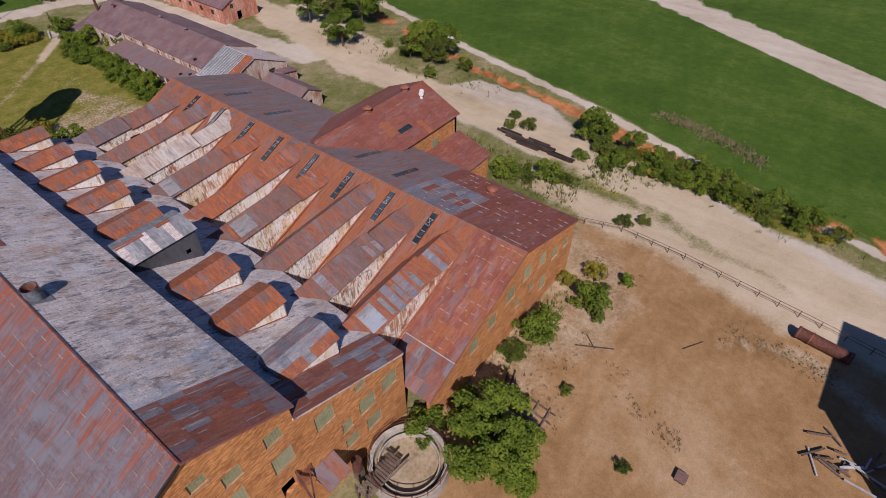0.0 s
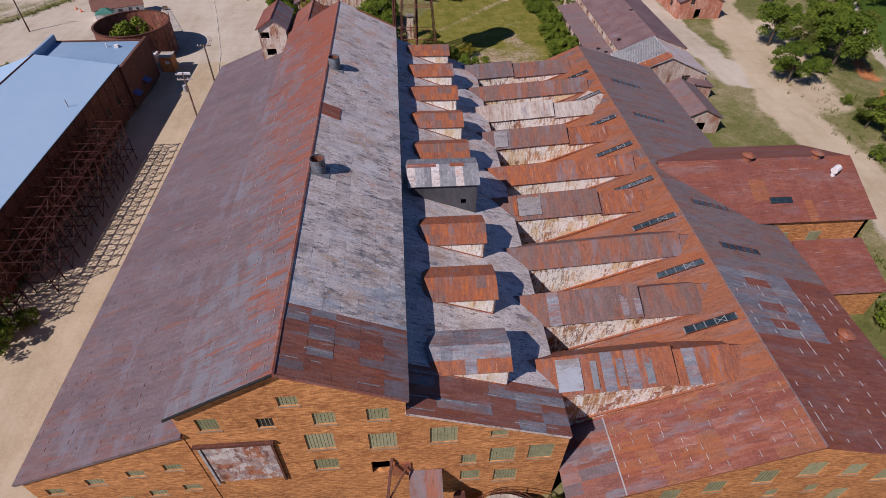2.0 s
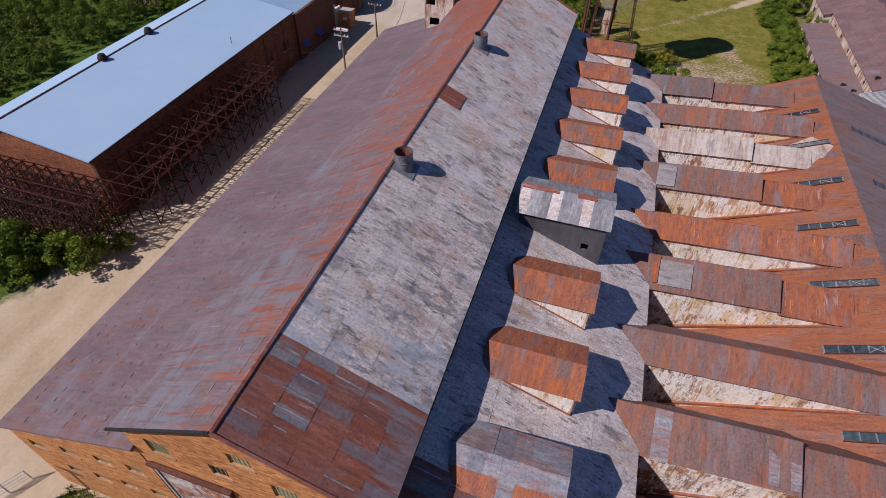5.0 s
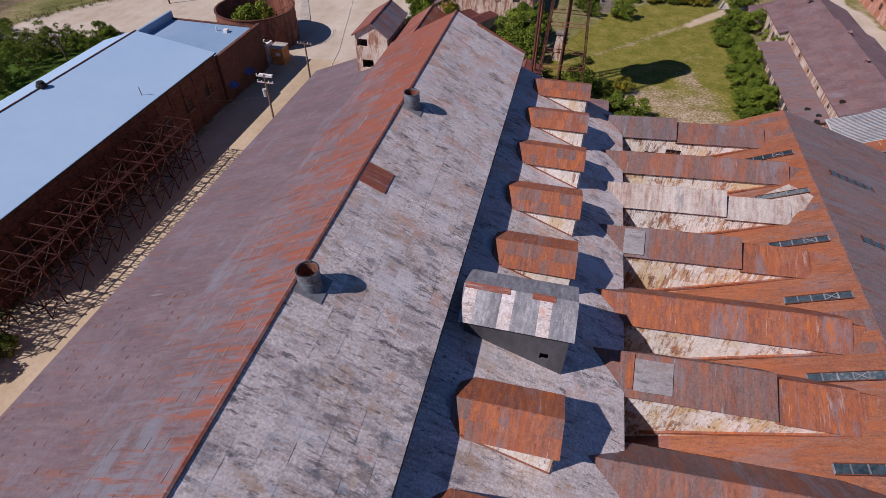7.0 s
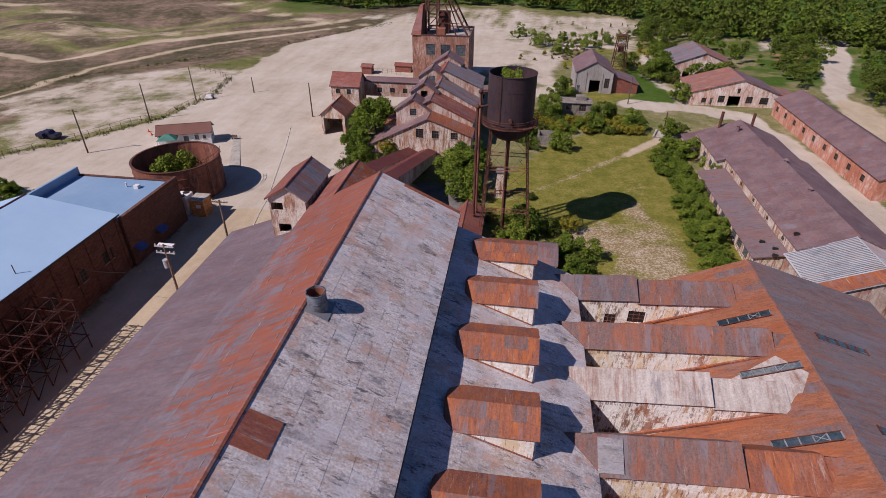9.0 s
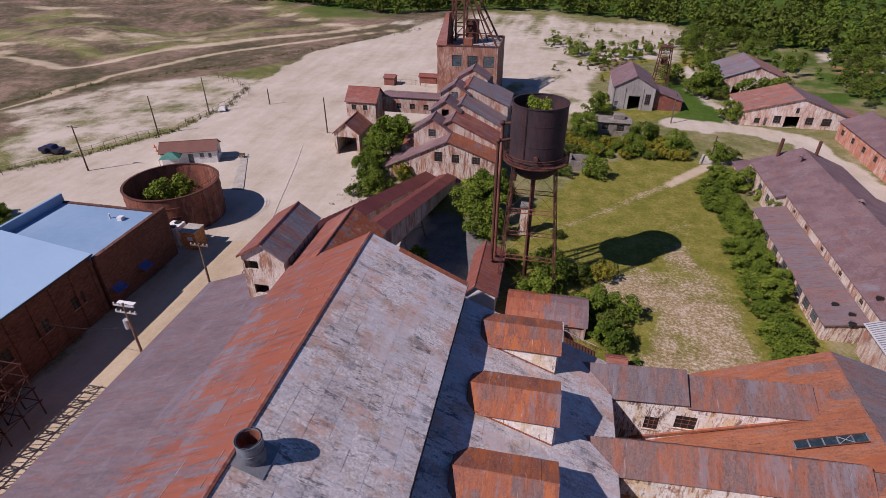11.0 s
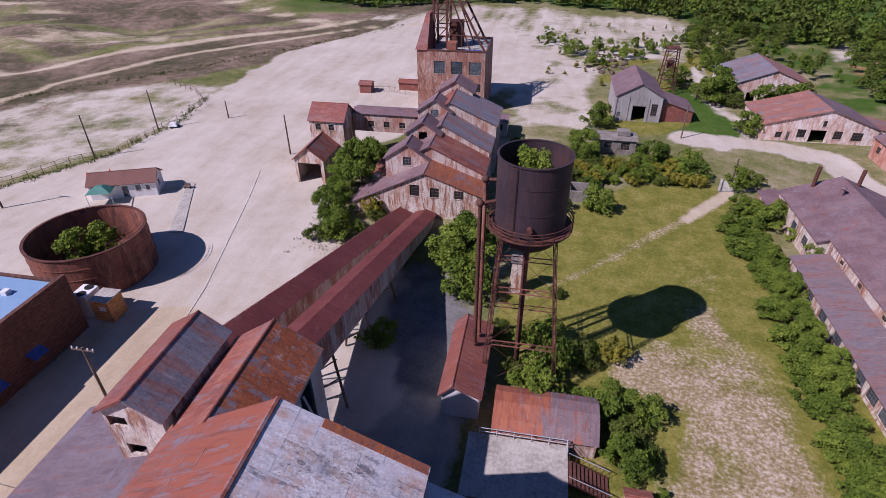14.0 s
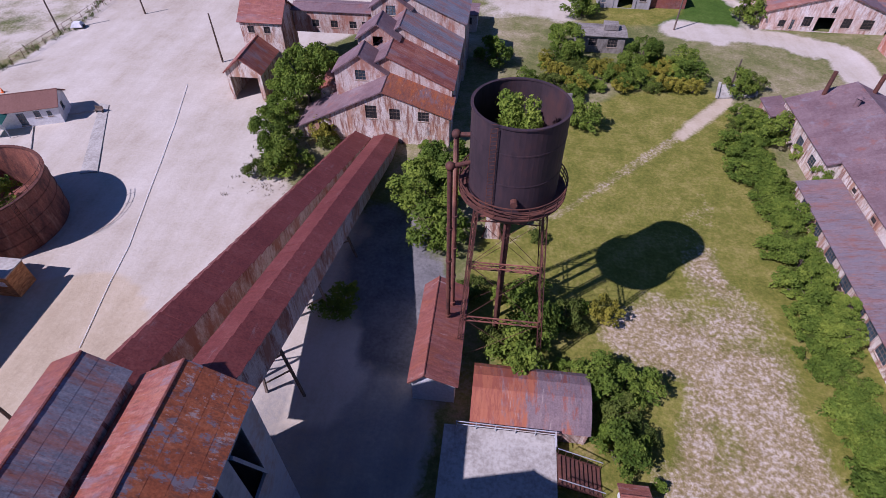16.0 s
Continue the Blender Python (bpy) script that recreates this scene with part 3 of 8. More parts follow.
def sheet_mesh(su, sv, mat):
    """One roof sheet, su wide and sv up the slope, slightly bowed, with turned edges."""
    bm = bmesh.new()
    n = 4
    rows = []
    for j in range(2):
        rows.append([bm.verts.new((su * (i / n - 0.5), sv * (j - 0.5), 0.006 * (i % 2) + 0.007 * (j == 0))) for i in range(n + 1)])
    for i in range(n):
        bm.faces.new((rows[0][i], rows[0][i + 1], rows[1][i + 1], rows[1][i]))
    g = bmesh.ops.extrude_face_region(bm, geom=bm.faces[:])
    bmesh.ops.translate(bm, verts=[q for q in g["geom"] if isinstance(q, bmesh.types.BMVert)], vec=(0, 0, 0.014))
    bmesh.ops.recalc_face_normals(bm, faces=bm.faces)
    me = bpy.data.meshes.new("roof_sheet")
    bm.to_mesh(me)
    bm.free()
    me.materials.append(mat)
    return me


def sheeting(parent, o, u, v, nu, nv, mats, seed=1, lift=0.03, miss=0.0, calm=1.0):
    """Covers the slope that starts at o and spans u (along the eave) and v (up the slope) with nu x nv overlapping sheets.
    mats: one material, or a function of (i, j, chance) that gives one."""
    rng = random.Random(seed)
    o, u, v = Vector(o), Vector(u), Vector(v)
    U, V = u.normalized(), v.normalized()
    N = U.cross(V)
    if N.z < 0:
        N.negate()
        U = -U
    su, sv = u.length / nu, v.length / nv
    turn = Matrix((U, V, N)).transposed().to_4x4()
    meshes = {}
    for j in range(nv):
        for i in range(nu):
            if rng.random() < miss:
                continue
            mat = mats(i, j, rng) if callable(mats) else mats
            if mat.name not in meshes:
                meshes[mat.name] = sheet_mesh(su * 1.02, sv * 1.04, mat)
            c = o + u * ((i + 0.5) / nu) + v * ((j + 0.5) / nv) + N * (lift + rng.random() * 0.014 * calm)
            tilt = pose(0, 0, 0, rng.gauss(0, 0.25 * calm), rng.gauss(0, 0.5 * calm), rng.gauss(0, 0.25 * calm))
            piece("roof_sheet", meshes[mat.name], Matrix.Translation(c) @ turn @ tilt, parent)


def gable(bm, x0, x1, y0, y1, z, rise, along="y", over=0.3, t=0.14, ridge=0.5):
    """The two slopes of a gable roof over a plan, with eaves that stand out by over."""
    if along == "y":
        xm = x0 + (x1 - x0) * ridge
        for xe, s in ((x0, -1), (x1, 1)):
            k = rise / abs(xm - xe)
            slab(bm, [(xm, y0 - over, z + rise), (xm, y1 + over, z + rise), (xe + s * over, y1 + over, z - k * over), (xe + s * over, y0 - over, z - k * over)], t)
    else:
        ym = y0 + (y1 - y0) * ridge
        for ye, s in ((y0, -1), (y1, 1)):
            k = rise / abs(ym - ye)
            slab(bm, [(x0 - over, ym, z + rise), (x1 + over, ym, z + rise), (x1 + over, ye + s * over, z - k * over), (x0 - over, ye + s * over, z - k * over)], t)
    return bm


def window(parent, a0, a1, z0, z1, place, axis="y", out=-1, nx=4, nz=4, pane=None, frame_mat=None):
    """A sash window in a wall's opening: a frame with glazing bars, panes behind them and a sill."""
    def b3(bm, a, b, c, d, e, f):
        box(bm, *((a, b, c, d, e, f) if axis == "y" else (c, d, a, b, e, f)))
    p = sorted((place + 0.085 * -out, place + 0.103 * -out))
    fm = frame_mat or M_GREEN
    w = 0.04
    da, dz = (a1 - a0) / nx, (z1 - z0) / nz
    panes = [(a0 + da * i + w / 2, a0 + da * (i + 1) - w / 2, z0 + dz * k + w / 2, z0 + dz * (k + 1) - w / 2) for i in range(nx) for k in range(nz)]
    bm = wall([(a0, z0), (a1, z0), (a1, z1), (a0, z1)], p[0], panes, p[1] - p[0], axis)
    ob = part("window", bm, fm if frame_mat else M_SASH, parent)
    q = sorted((place + 0.107 * -out, place + 0.15 * -out))
    bm = bmesh.new()
    b3(bm, a0, a1, q[0], q[1], z0, z1)
    part("pane", bm, pane or M_GREEN, ob)
    q = sorted((place + 0.05 * out, place + 0.10 * -out))
    bm = bmesh.new()
    b3(bm, a0 - 0.1, a1 + 0.1, q[0], q[1], z0 - 0.12, z0 - 0.02)
    part("sill", bm, M_SANDSILL, ob)
    return ob


# ---- ground ----
def spread(lo, hi, step, far, grow):
    a = list(np.arange(lo, hi + step / 2, step))
    s, x, up = step, hi, []
    while x < far:
        s *= grow
        x += s
        up.append(x)
    s, x, dn = step, lo, []
    while x > -far:
        s *= grow
        x -= s
        dn.append(x)
    return np.array(dn[::-1] + a + up)


def near_line(X, Y, pts):
    """The distance of each place from a line of points."""
    best = np.full(X.shape, 1e9)
    for (ax, ay), (bx, by) in zip(pts[:-1], pts[1:]):
        dx, dy = bx - ax, by - ay
        t = np.clip(((X - ax) * dx + (Y - ay) * dy) / (dx * dx + dy * dy), 0, 1)
        best = np.minimum(best, np.hypot(X - ax - t * dx, Y - ay - t * dy))
    return best


def area(X, Y, pts, soft):
    """1 inside a polygon, 0 outside, with an edge soft metres wide."""
    ins = np.zeros(X.shape, bool)
    p = list(pts)
    for (ax, ay), (bx, by) in zip(p, p[1:] + p[:1]):
        if ay != by:
            ins ^= ((ay > Y) != (by > Y)) & (X < (bx - ax) * (Y - ay) / (by - ay) + ax)
    d = near_line(X, Y, p + p[:1]) * np.where(ins, 1, -1)
    return np.clip(d / soft + 0.5, 0, 1)


def strip(X, Y, pts, width, soft):
    return np.clip((width / 2 - near_line(X, Y, pts)) / soft + 0.5, 0, 1)


gx, gy = spread(-130, 150, 1.4, 2600, 1.22), spread(-45, 250, 1.4, 2600, 1.22)
X, Y = np.meshgrid(gx, gy)
wob = np.array([[noise.noise((x * 0.11, y * 0.11, 3.1)) + 0.5 * noise.noise((x * 0.4, y * 0.4, 7.7)) for x in gx] for y in gy])
XX, YY = X + wob * 2.2, Y + wob * 2.0
EDGE = [(150, 190), (113.6, 108.6), (103.8, 72.8), (96.2, 37.6), (87.4, 7.3), (82, -15.3), (70, -70)]
gravel = np.maximum.reduce([
    area(XX, YY, [(-38, 100), (-21, 92), (8, 92), (8, 101), (0, 118), (-6, 126), (-13, 128), (-20, 140), (-22, 165), (-4, 190), (2, 215), (14, 222), (10, 250), (-6, 290), (-46, 288), (-72, 236), (-72, 190), (-68, 172), (-71, 152), (-79, 138), (-90, 125), (-100, 105), (-62, 105), (-38, 108)], 2.5),
    area(XX + wob * 2, YY, [(-6, 190), (2, 205), (14, 197), (10, 237), (24, 236), (43, 248), (54, 243), (68, 303), (59, 317), (31, 320), (0, 340), (-22, 336), (-64, 303), (-40, 280)], 8) * np.clip(0.62 + wob * 0.6, 0, 1),
    area(XX, YY, [(-90, 126), (-80, 141), (-72, 155), (-66, 178), (-68, 200), (-92, 200), (-112, 184), (-122, 160)], 6) * np.clip(0.6 + wob * 0.4, 0, 1),
    area(XX, YY, [(74, 62), (82, 66), (91, 60), (90, 44), (84, 35), (72, 34)], 3), area(XX, YY, [(78, 16), (79, 8), (77, -4), (74, -22), (66, -22), (71, 14)], 3),
    strip(X, Y, [(260, 232), (164, 45), (148.5, 14), (133, -16), (109, -60)], 11.5, 1.5),
    strip(X + wob * 0.4, Y, [(x - 1.5, y) for x, y in EDGE], 2.2, 0.8),
    strip(XX, YY, [(43, 182), (60, 180), (68, 174), (71, 155), (72.5, 125), (76, 98)], 7.5, 2.5), strip(XX, YY, [(97, 172), (99, 198), (120, 241), (140, 291)], 6, 3),
    area(XX, YY, [(104, 276), (120, 290), (112, 262), (98, 253)], 5) * 0.7,
    strip(XX, YY, [(58, 180), (52, 215), (56, 240)], 4, 3) * 0.8,
    area(XX, YY, [(6, 183), (24, 183), (26, 190), (24, 212), (30, 236), (8, 240), (2, 200)], 5) * np.clip(0.7 + wob * 0.5, 0, 1),
    strip(XX, YY, [(104, 205), (112, 230), (140, 300)], 7, 3)])
tracks = np.maximum.reduce([
    strip(X + wob * 0.6, Y, [(47, 159.3), (42.6, 154), (36, 146)], 2.4, 1.6) * 0.9,
    strip(XX, YY, [(-29, 18), (-29.5, 104)], 17, 2), strip(XX, YY, [(-27, -5), (-29, 30)], 24, 6),
    strip(XX, YY, [(100, 190), (88, 128), (79, 90), (79, 62), (78, 40), (76, 20), (68, -12), (58, -60)], 9, 3),
    strip(XX, YY, [(66, 32), (64, 12), (60, -20)], 8, 4) * 0.8,
    area(XX, YY, [(76, 88), (92, 130), (100, 128), (90, 85)], 5),
    strip(XX, YY, [(-125, 162), (-119, 192), (-103, 229), (-58, 279), (-20, 300)], 3.5, 3) * 0.8,
    strip(XX, YY, [(-260, 315), (-227, 302), (-194, 278), (-196, 254), (-199, 230), (-175, 210), (-141, 198), (-124, 226), (-101, 256), (-79, 272), (-62, 296)], 6, 5) * 0.85,
    strip(XX, YY, [(-176, 347), (-129, 322), (-89, 290), (-74, 286)], 6, 4) * 0.8,
    area(XX, YY, [(-190, 250), (-150, 262), (-110, 262), (-120, 240), (-150, 225), (-180, 225)], 14) * np.clip(0.45 + wob * 0.5, 0, 1)])
# bare dirt yard, paler along the hall
tan = np.maximum.reduce([
    area(XX, YY, [(20, 21), (50, 21), (62, 22), (66, -20), (60, -60), (-25, -60), (-22, 6), (4, 12)], 4),
    area(XX, YY, [(0, 92), (24, 92), (24, 100), (10, 104), (4, 122), (-8, 126), (-10, 96)], 2) * 0.35,
    area(XX, YY, [(95, 225), (103, 260), (118, 262), (110, 228)], 4)])
east = X - np.interp(Y, [p[1] for p in EDGE][::-1], [p[0] for p in EDGE][::-1])
field = np.clip((east + wob * 1.0) / 1.5 + 0.5, 0, 1)
wood = np.clip((Y - np.interp(X, [-260, -140, -67, -31, 10, 60, 76, 103, 160, 420], [352, 352, 322, 343, 343, 322, 290, 270, 262, 250])) / 10 + 0.3, 0, 1)
field = np.maximum(field, area(XX, YY, [(38, 183), (57, 184), (57, 198), (52, 212), (46, 222), (42, 210), (46, 200), (45, 190)], 3))
field = np.maximum(field, area(XX, YY, [(-150, 352), (-95, 302), (-66, 312), (-64, 330), (-80, 372), (-150, 380)], 6) * 0.55)
field = np.maximum(field, area(XX, YY, [(-57, 44), (-42, 44), (-35, 44), (-36, 38), (-40, 30), (-42, 22), (-58, 14), (-80, 24), (-130, 30), (-118, 104), (-57, 108)], 3))
field = np.maximum(field, area(XX, YY, [(-33, 12), (-27, 11.5), (-23, 14), (-22.5, 18), (-25, 18.5), (-30, 16)], 2) * 0.8)
field = np.maximum(field * (1 - wood), np.maximum(wood, area(XX, YY, [(80, 205), (150, 200), (160, 262), (103, 270), (80, 285)], 12) * np.clip(0.7 + wob, 0, 1)) * 0.8)
ditch = np.clip(1 - np.abs(east + np.interp(Y, [-14, 4, 24, 42, 66], [-1.0, 2.5, 4.2, 5.2, 7.2]) + wob * 3) / 2.4, 0, 1) ** 0.5 * np.clip(0.85 + wob * 1.4, 0, 1) * (Y < 120)
lawn = np.maximum.reduce([area(XX, YY, [(73, 31), (83, 30), (90, 21), (88, 12), (87, 0), (83, -12), (78, -8), (76, 0), (78, 12), (71, 15), (70, 23)], 4), strip(XX, YY, [(30, 225), (48, 218), (70, 205)], 8, 5), area(XX, YY, [(17, 93), (48, 93), (47, 150), (43, 160), (30, 158), (20, 148), (10, 128), (9, 112)], 3),
                          area(XX, YY, [(26, 180), (44, 184), (58, 184), (52, 205), (44, 222), (28, 200)], 5) * 1.0,
                          area(XX, YY, [(-76, 44), (-34, 46), (-34, 38), (-38, 30), (-40, 22), (-58, 14), (-80, 24)], 3),
                          area(XX, YY, [(-34, 12), (-27, 11), (-22, 14.5), (-22, 18.5), (-25, 19), (-30, 16)], 2), area(XX, YY, [(-20, 22), (-19, 18.5), (-13, 16.5), (-6, 14), (2, 15), (4, 22)], 2)])
for cx, cy, cr in ((20.6, 252, 6), (14, 264, 6), (37, 248, 9), (62, 250, 8), (30, 260, 9), (52, 266, 9), (26, 240, 6), (44, 258, 9), (57, 240, 7)):
    lawn = np.maximum(lawn, np.clip((cr - np.hypot(XX - cx, YY - cy)) / 3 + 0.5, 0, 1) * 0.9)
lawn = lawn * (1 - 0.85 * area(XX, YY, [(-50, 36), (-46, 37), (-42, 34), (-45, 32)], 3))
sandy = np.maximum(area(XX + wob * 1.5, YY, [(24, 113), (30, 119), (33, 124), (37, 124), (38, 116), (39.5, 109), (41.5, 99), (40, 90), (26, 90), (27.5, 102), (26.5, 107)], 4) * np.clip(0.72 + wob * 0.6, 0, 1),
                   strip(X + wob * 0.8, Y, [(47, 159.3), (42.6, 154), (34.7, 144.4), (26, 135.2), (19.5, 128.4), (12, 121)], 1.7, 1.6) * np.interp(Y, [121, 136, 150], [0.45, 0.6, 0.7]))
sandy = np.maximum(sandy, area(XX, YY, [(24, 22), (60, 24), (58, 14), (50, 7), (40, 9), (33, 12), (24, 6)], 6) * 0.6)
sandy = np.maximum(sandy, strip(XX, YY, [(51, -1.5), (53.5, -4.5), (54, -9), (52, -15), (50, -22)], 2.6, 2) * 0.75)
sandy = np.maximum(sandy, area(XX, YY, [(30, 124), (34, 134), (38, 134), (37, 124)], 4) * 0.35)
bands = np.maximum.reduce([strip(XX, YY, [(-190, 236), (-165, 226), (-140, 216), (-128, 232), (-108, 256)], 7, 5), strip(XX, YY, [(-230, 285), (-205, 262), (-160, 262), (-120, 285)], 13, 8),
                           strip(XX, YY, [(-150, 240), (-130, 252), (-110, 270), (-92, 280)], 8, 5), area(XX, YY, [(-150, 352), (-66, 312), (-93, 298), (-128, 308)], 8), strip(XX, YY, [(-250, 240), (-215, 250), (-205, 240)], 14, 8)])
# mill's shadow painted darker on the ground, left out at the sunlit gap
mill_shade = np.maximum(area(XX, YY, [(-1, 104), (9, 103), (6, 116), (-1, 127), (-5, 127), (-3, 112)], 5), 0.5 * area(XX, YY, [(-10, 90), (9, 90), (9, 106), (-9, 106)], 4)) * (1 - area(XX, YY, [(-5.5, 98), (-1.0, 99), (-1.0, 108), (-5, 108)], 1.5))
hills = (1 - bands * 0.9) * np.clip((-XX - np.interp(Y, [150, 200, 260, 330], [98, 84, 40, 20])) / 10, 0, 1) * (1 - np.maximum(gravel, tracks))
relief = np.clip((-X - 105) / 40, 0, 1) * np.array([[5.0 * noise.noise((x * 0.02, y * 0.02, 1)) + 1.7 * noise.noise((x * 0.07, y * 0.07, 2)) for x in gx] for y in gy])
Z = 0.05 * wob - 0.05 + relief - ditch * 0.5 - 0.25 * np.clip((east + 14) / 6, 0, 1)
far_drop = np.clip((np.hypot(X, Y - 100) - 900) / 1700, 0, 1)
nx_, ny_ = len(gx), len(gy)
me = bpy.data.meshes.new("ground")
idx = np.arange(nx_ * ny_).reshape(ny_, nx_)
quads = np.stack([idx[:-1, :-1], idx[:-1, 1:], idx[1:, 1:], idx[1:, :-1]], -1).reshape(-1, 4)
me.from_pydata(np.stack([X, Y, Z], -1).reshape(-1, 3).tolist(), [], quads.tolist())
for nm, chans in (("cover_a", (gravel, tan, field, ditch)), ("cover_b", (lawn, sandy, hills, tracks)), ("cover_c", (mill_shade, mill_shade, mill_shade, mill_shade))):
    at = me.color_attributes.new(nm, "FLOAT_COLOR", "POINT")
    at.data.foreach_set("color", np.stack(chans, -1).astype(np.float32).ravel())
me.shade_smooth()


def ground_material():
    m = bpy.data.materials.new("ground_cover")
    m.use_nodes = True
    n, l = m.node_tree.nodes, m.node_tree.links
    b = n["Principled BSDF"]
    geo = n.new("ShaderNodeNewGeometry")

    def noisy(scale, detail=6, stretch=None):
        q = n.new("ShaderNodeTexNoise")
        q.inputs["Scale"].default_value, q.inputs["Detail"].default_value, q.inputs["Roughness"].default_value = scale, detail, 0.65
        src = geo.outputs["Position"]
        if stretch:
            mp = n.new("ShaderNodeMapping")
            mp.inputs["Scale"].default_value = stretch
            l.new(src, mp.inputs[0])
            src = mp.outputs[0]
        l.new(src, q.inputs["Vector"])
        return q.outputs[0]

    def ramp(fac, stops):
        r = n.new("ShaderNodeValToRGB")
        e = r.color_ramp.elements
        while len(e) < len(stops):
            e.new(0.5)
        for el, (p, c) in zip(e, stops):
            el.position, el.color = p, (*c, 1)
        l.new(fac, r.inputs[0])
        return r.outputs[0]

    def over(below, above, fac):
        q = n.new("ShaderNodeMix")
        q.data_type = "RGBA"
        l.new(fac, q.inputs[0]), l.new(below, q.inputs[6]), l.new(above, q.inputs[7])
        return q.outputs[2]

    def avg(a, c, w):
        q = n.new("ShaderNodeMix")
        q.inputs[0].default_value = w
        l.new(a, q.inputs[2]), l.new(c, q.inputs[3])
        return q.outputs[0]

    big, mid, fine, streak = noisy(0.045), noisy(0.35), noisy(2.6), noisy(0.25, 5, (1, 0.18, 1))
    mixd = avg(mid, fine, 0.45)
    bigmid = avg(big, mixd, 0.5)
    chan = []
    for nm in ("cover_a", "cover_b", "cover_c"):
        a = n.new("ShaderNodeVertexColor")
        a.layer_name = nm
        s = n.new("ShaderNodeSeparateColor")
        l.new(a.outputs[0], s.inputs[0])
        chan.append([s.outputs[0], s.outputs[1], s.outputs[2], a.outputs[1]])

    def ragged(w):
        """The cover's weight, its edge broken up by fine noise."""
        q, r = n.new("ShaderNodeMath"), n.new("ShaderNodeMapRange")
        q.operation = "ADD"
        l.new(w, q.inputs[0]), l.new(mixd, q.inputs[1])
        r.inputs[1].default_value, r.inputs[2].default_value = 0.82, 1.18
        l.new(q.outputs[0], r.inputs[0])
        return r.outputs[0]

    def n_min(a, c):
        q = n.new("ShaderNodeMath")
        q.operation = "MINIMUM"
        l.new(a, q.inputs[0]), l.new(c, q.inputs[1])
        return q.outputs[0]

    col = ramp(bigmid, [(0.36, (0.07, 0.09, 0.025)), (0.47, (0.15, 0.155, 0.05)), (0.55, (0.25, 0.22, 0.11)), (0.66, (0.42, 0.35, 0.24))])
    col = over(col, ramp(bigmid, [(0.40, (0.06, 0.06, 0.028)), (0.48, (0.125, 0.10, 0.06)), (0.55, (0.23, 0.165, 0.115)), (0.64, (0.35, 0.26, 0.19))]), ragged(chan[1][2]))
    col = over(col, ramp(mixd, [(0.36, (0.105, 0.118, 0.017)), (0.5, (0.175, 0.168, 0.03)), (0.64, (0.285, 0.24, 0.07))]), ragged(chan[1][0]))
    col = over(col, ramp(avg(mid, fine, 0.7), [(0.40, (0.20, 0.155, 0.055)), (0.5, (0.31, 0.24, 0.13)), (0.60, (0.50, 0.42, 0.32))]), ragged(chan[1][1]))
    col = over(col, ramp(avg(big, mid, 0.35), [(0.37, (0.235, 0.132, 0.055)), (0.5, (0.325, 0.198, 0.092)), (0.62, (0.40, 0.275, 0.155))]), ragged(chan[0][1]))
    col = over(col, ramp(mixd, [(0.38, (0.27, 0.20, 0.12)), (0.48, (0.37, 0.275, 0.17)), (0.60, (0.44, 0.34, 0.23))]), ragged(n_min(chan[1][1], chan[0][1])))
    col = over(col, ramp(avg(bigmid, streak, 0.15), [(0.36, (0.036, 0.072, 0.010)), (0.5, (0.058, 0.108, 0.014)), (0.62, (0.10, 0.15, 0.028)), (0.69, (0.17, 0.15, 0.06))]), ragged(chan[0][2]))
    for gs, ga in ((7.0, 0.13), (1.1, 0.10)):
        g1, g2, g3 = noisy(gs, 4), n.new("ShaderNodeMapRange"), n.new("ShaderNodeMix")
        g2.inputs[1].default_value, g2.inputs[2].default_value, g2.inputs[3].default_value, g2.inputs[4].default_value = 0.34, 0.66, 1 - ga, 1 + ga
        g3.data_type, g3.blend_type = "RGBA", "MULTIPLY"
        g3.inputs[0].default_value = 1.0
        l.new(g1, g2.inputs[0]), l.new(col, g3.inputs[6]), l.new(g2.outputs[0], g3.inputs[7])
        col = g3.outputs[2]
    col = over(col, ramp(avg(bigmid, streak, 0.3), [(0.36, (0.35, 0.285, 0.205)), (0.47, (0.465, 0.405, 0.315)), (0.6, (0.57, 0.515, 0.43))]), ragged(chan[0][0]))
    col = over(col, ramp(avg(bigmid, streak, 0.3), [(0.36, (0.33, 0.26, 0.165)), (0.47, (0.445, 0.36, 0.24)), (0.6, (0.56, 0.47, 0.34))]), ragged(chan[1][3]))
    col = over(col, ramp(mid, [(0.4, (0.30, 0.10, 0.03)), (0.6, (0.50, 0.22, 0.09))]), ragged(chan[0][3]))
    # lays the painted mill shadow over the ground colour
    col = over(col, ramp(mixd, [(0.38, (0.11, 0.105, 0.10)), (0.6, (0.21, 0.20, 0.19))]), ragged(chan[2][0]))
    l.new(col, b.inputs["Base Color"])
    b.inputs["Roughness"].default_value, b.inputs["Specular IOR Level"].default_value = 0.95, 0.1
    bp = n.new("ShaderNodeBump")
    bp.inputs["Strength"].default_value, bp.inputs["Distance"].default_value = 0.35, 0.25
    l.new(mixd, bp.inputs["Height"]), l.new(bp.outputs[0], b.inputs["Normal"])
    return m


me.materials.append(ground_material())
tagged(new("ground", me), "dusty industrial ground of pale gravel, tan dirt and patchy grass", "ground", kind="structure")

# ---- the long mill building ----
mill = thing("mill_building", (0, 50, 0), "long brick and tin ore mill with a rusted patchwork metal roof", "building")
YF, YB = 22.0, 84.0
RX, RZ = 0.4, 21.1                       # the high ridge
WX, WZ = -7.0, 16.9                      # the foot of the upper western slope
EX, EZ = 8.1, 17.42                      # the eastern eave of the high roof
LX, LZ = -20.3, 9.1                      # the western eave of the low roof
GX, GZ = 20.3, 10.6                      # the foot of the grey roof

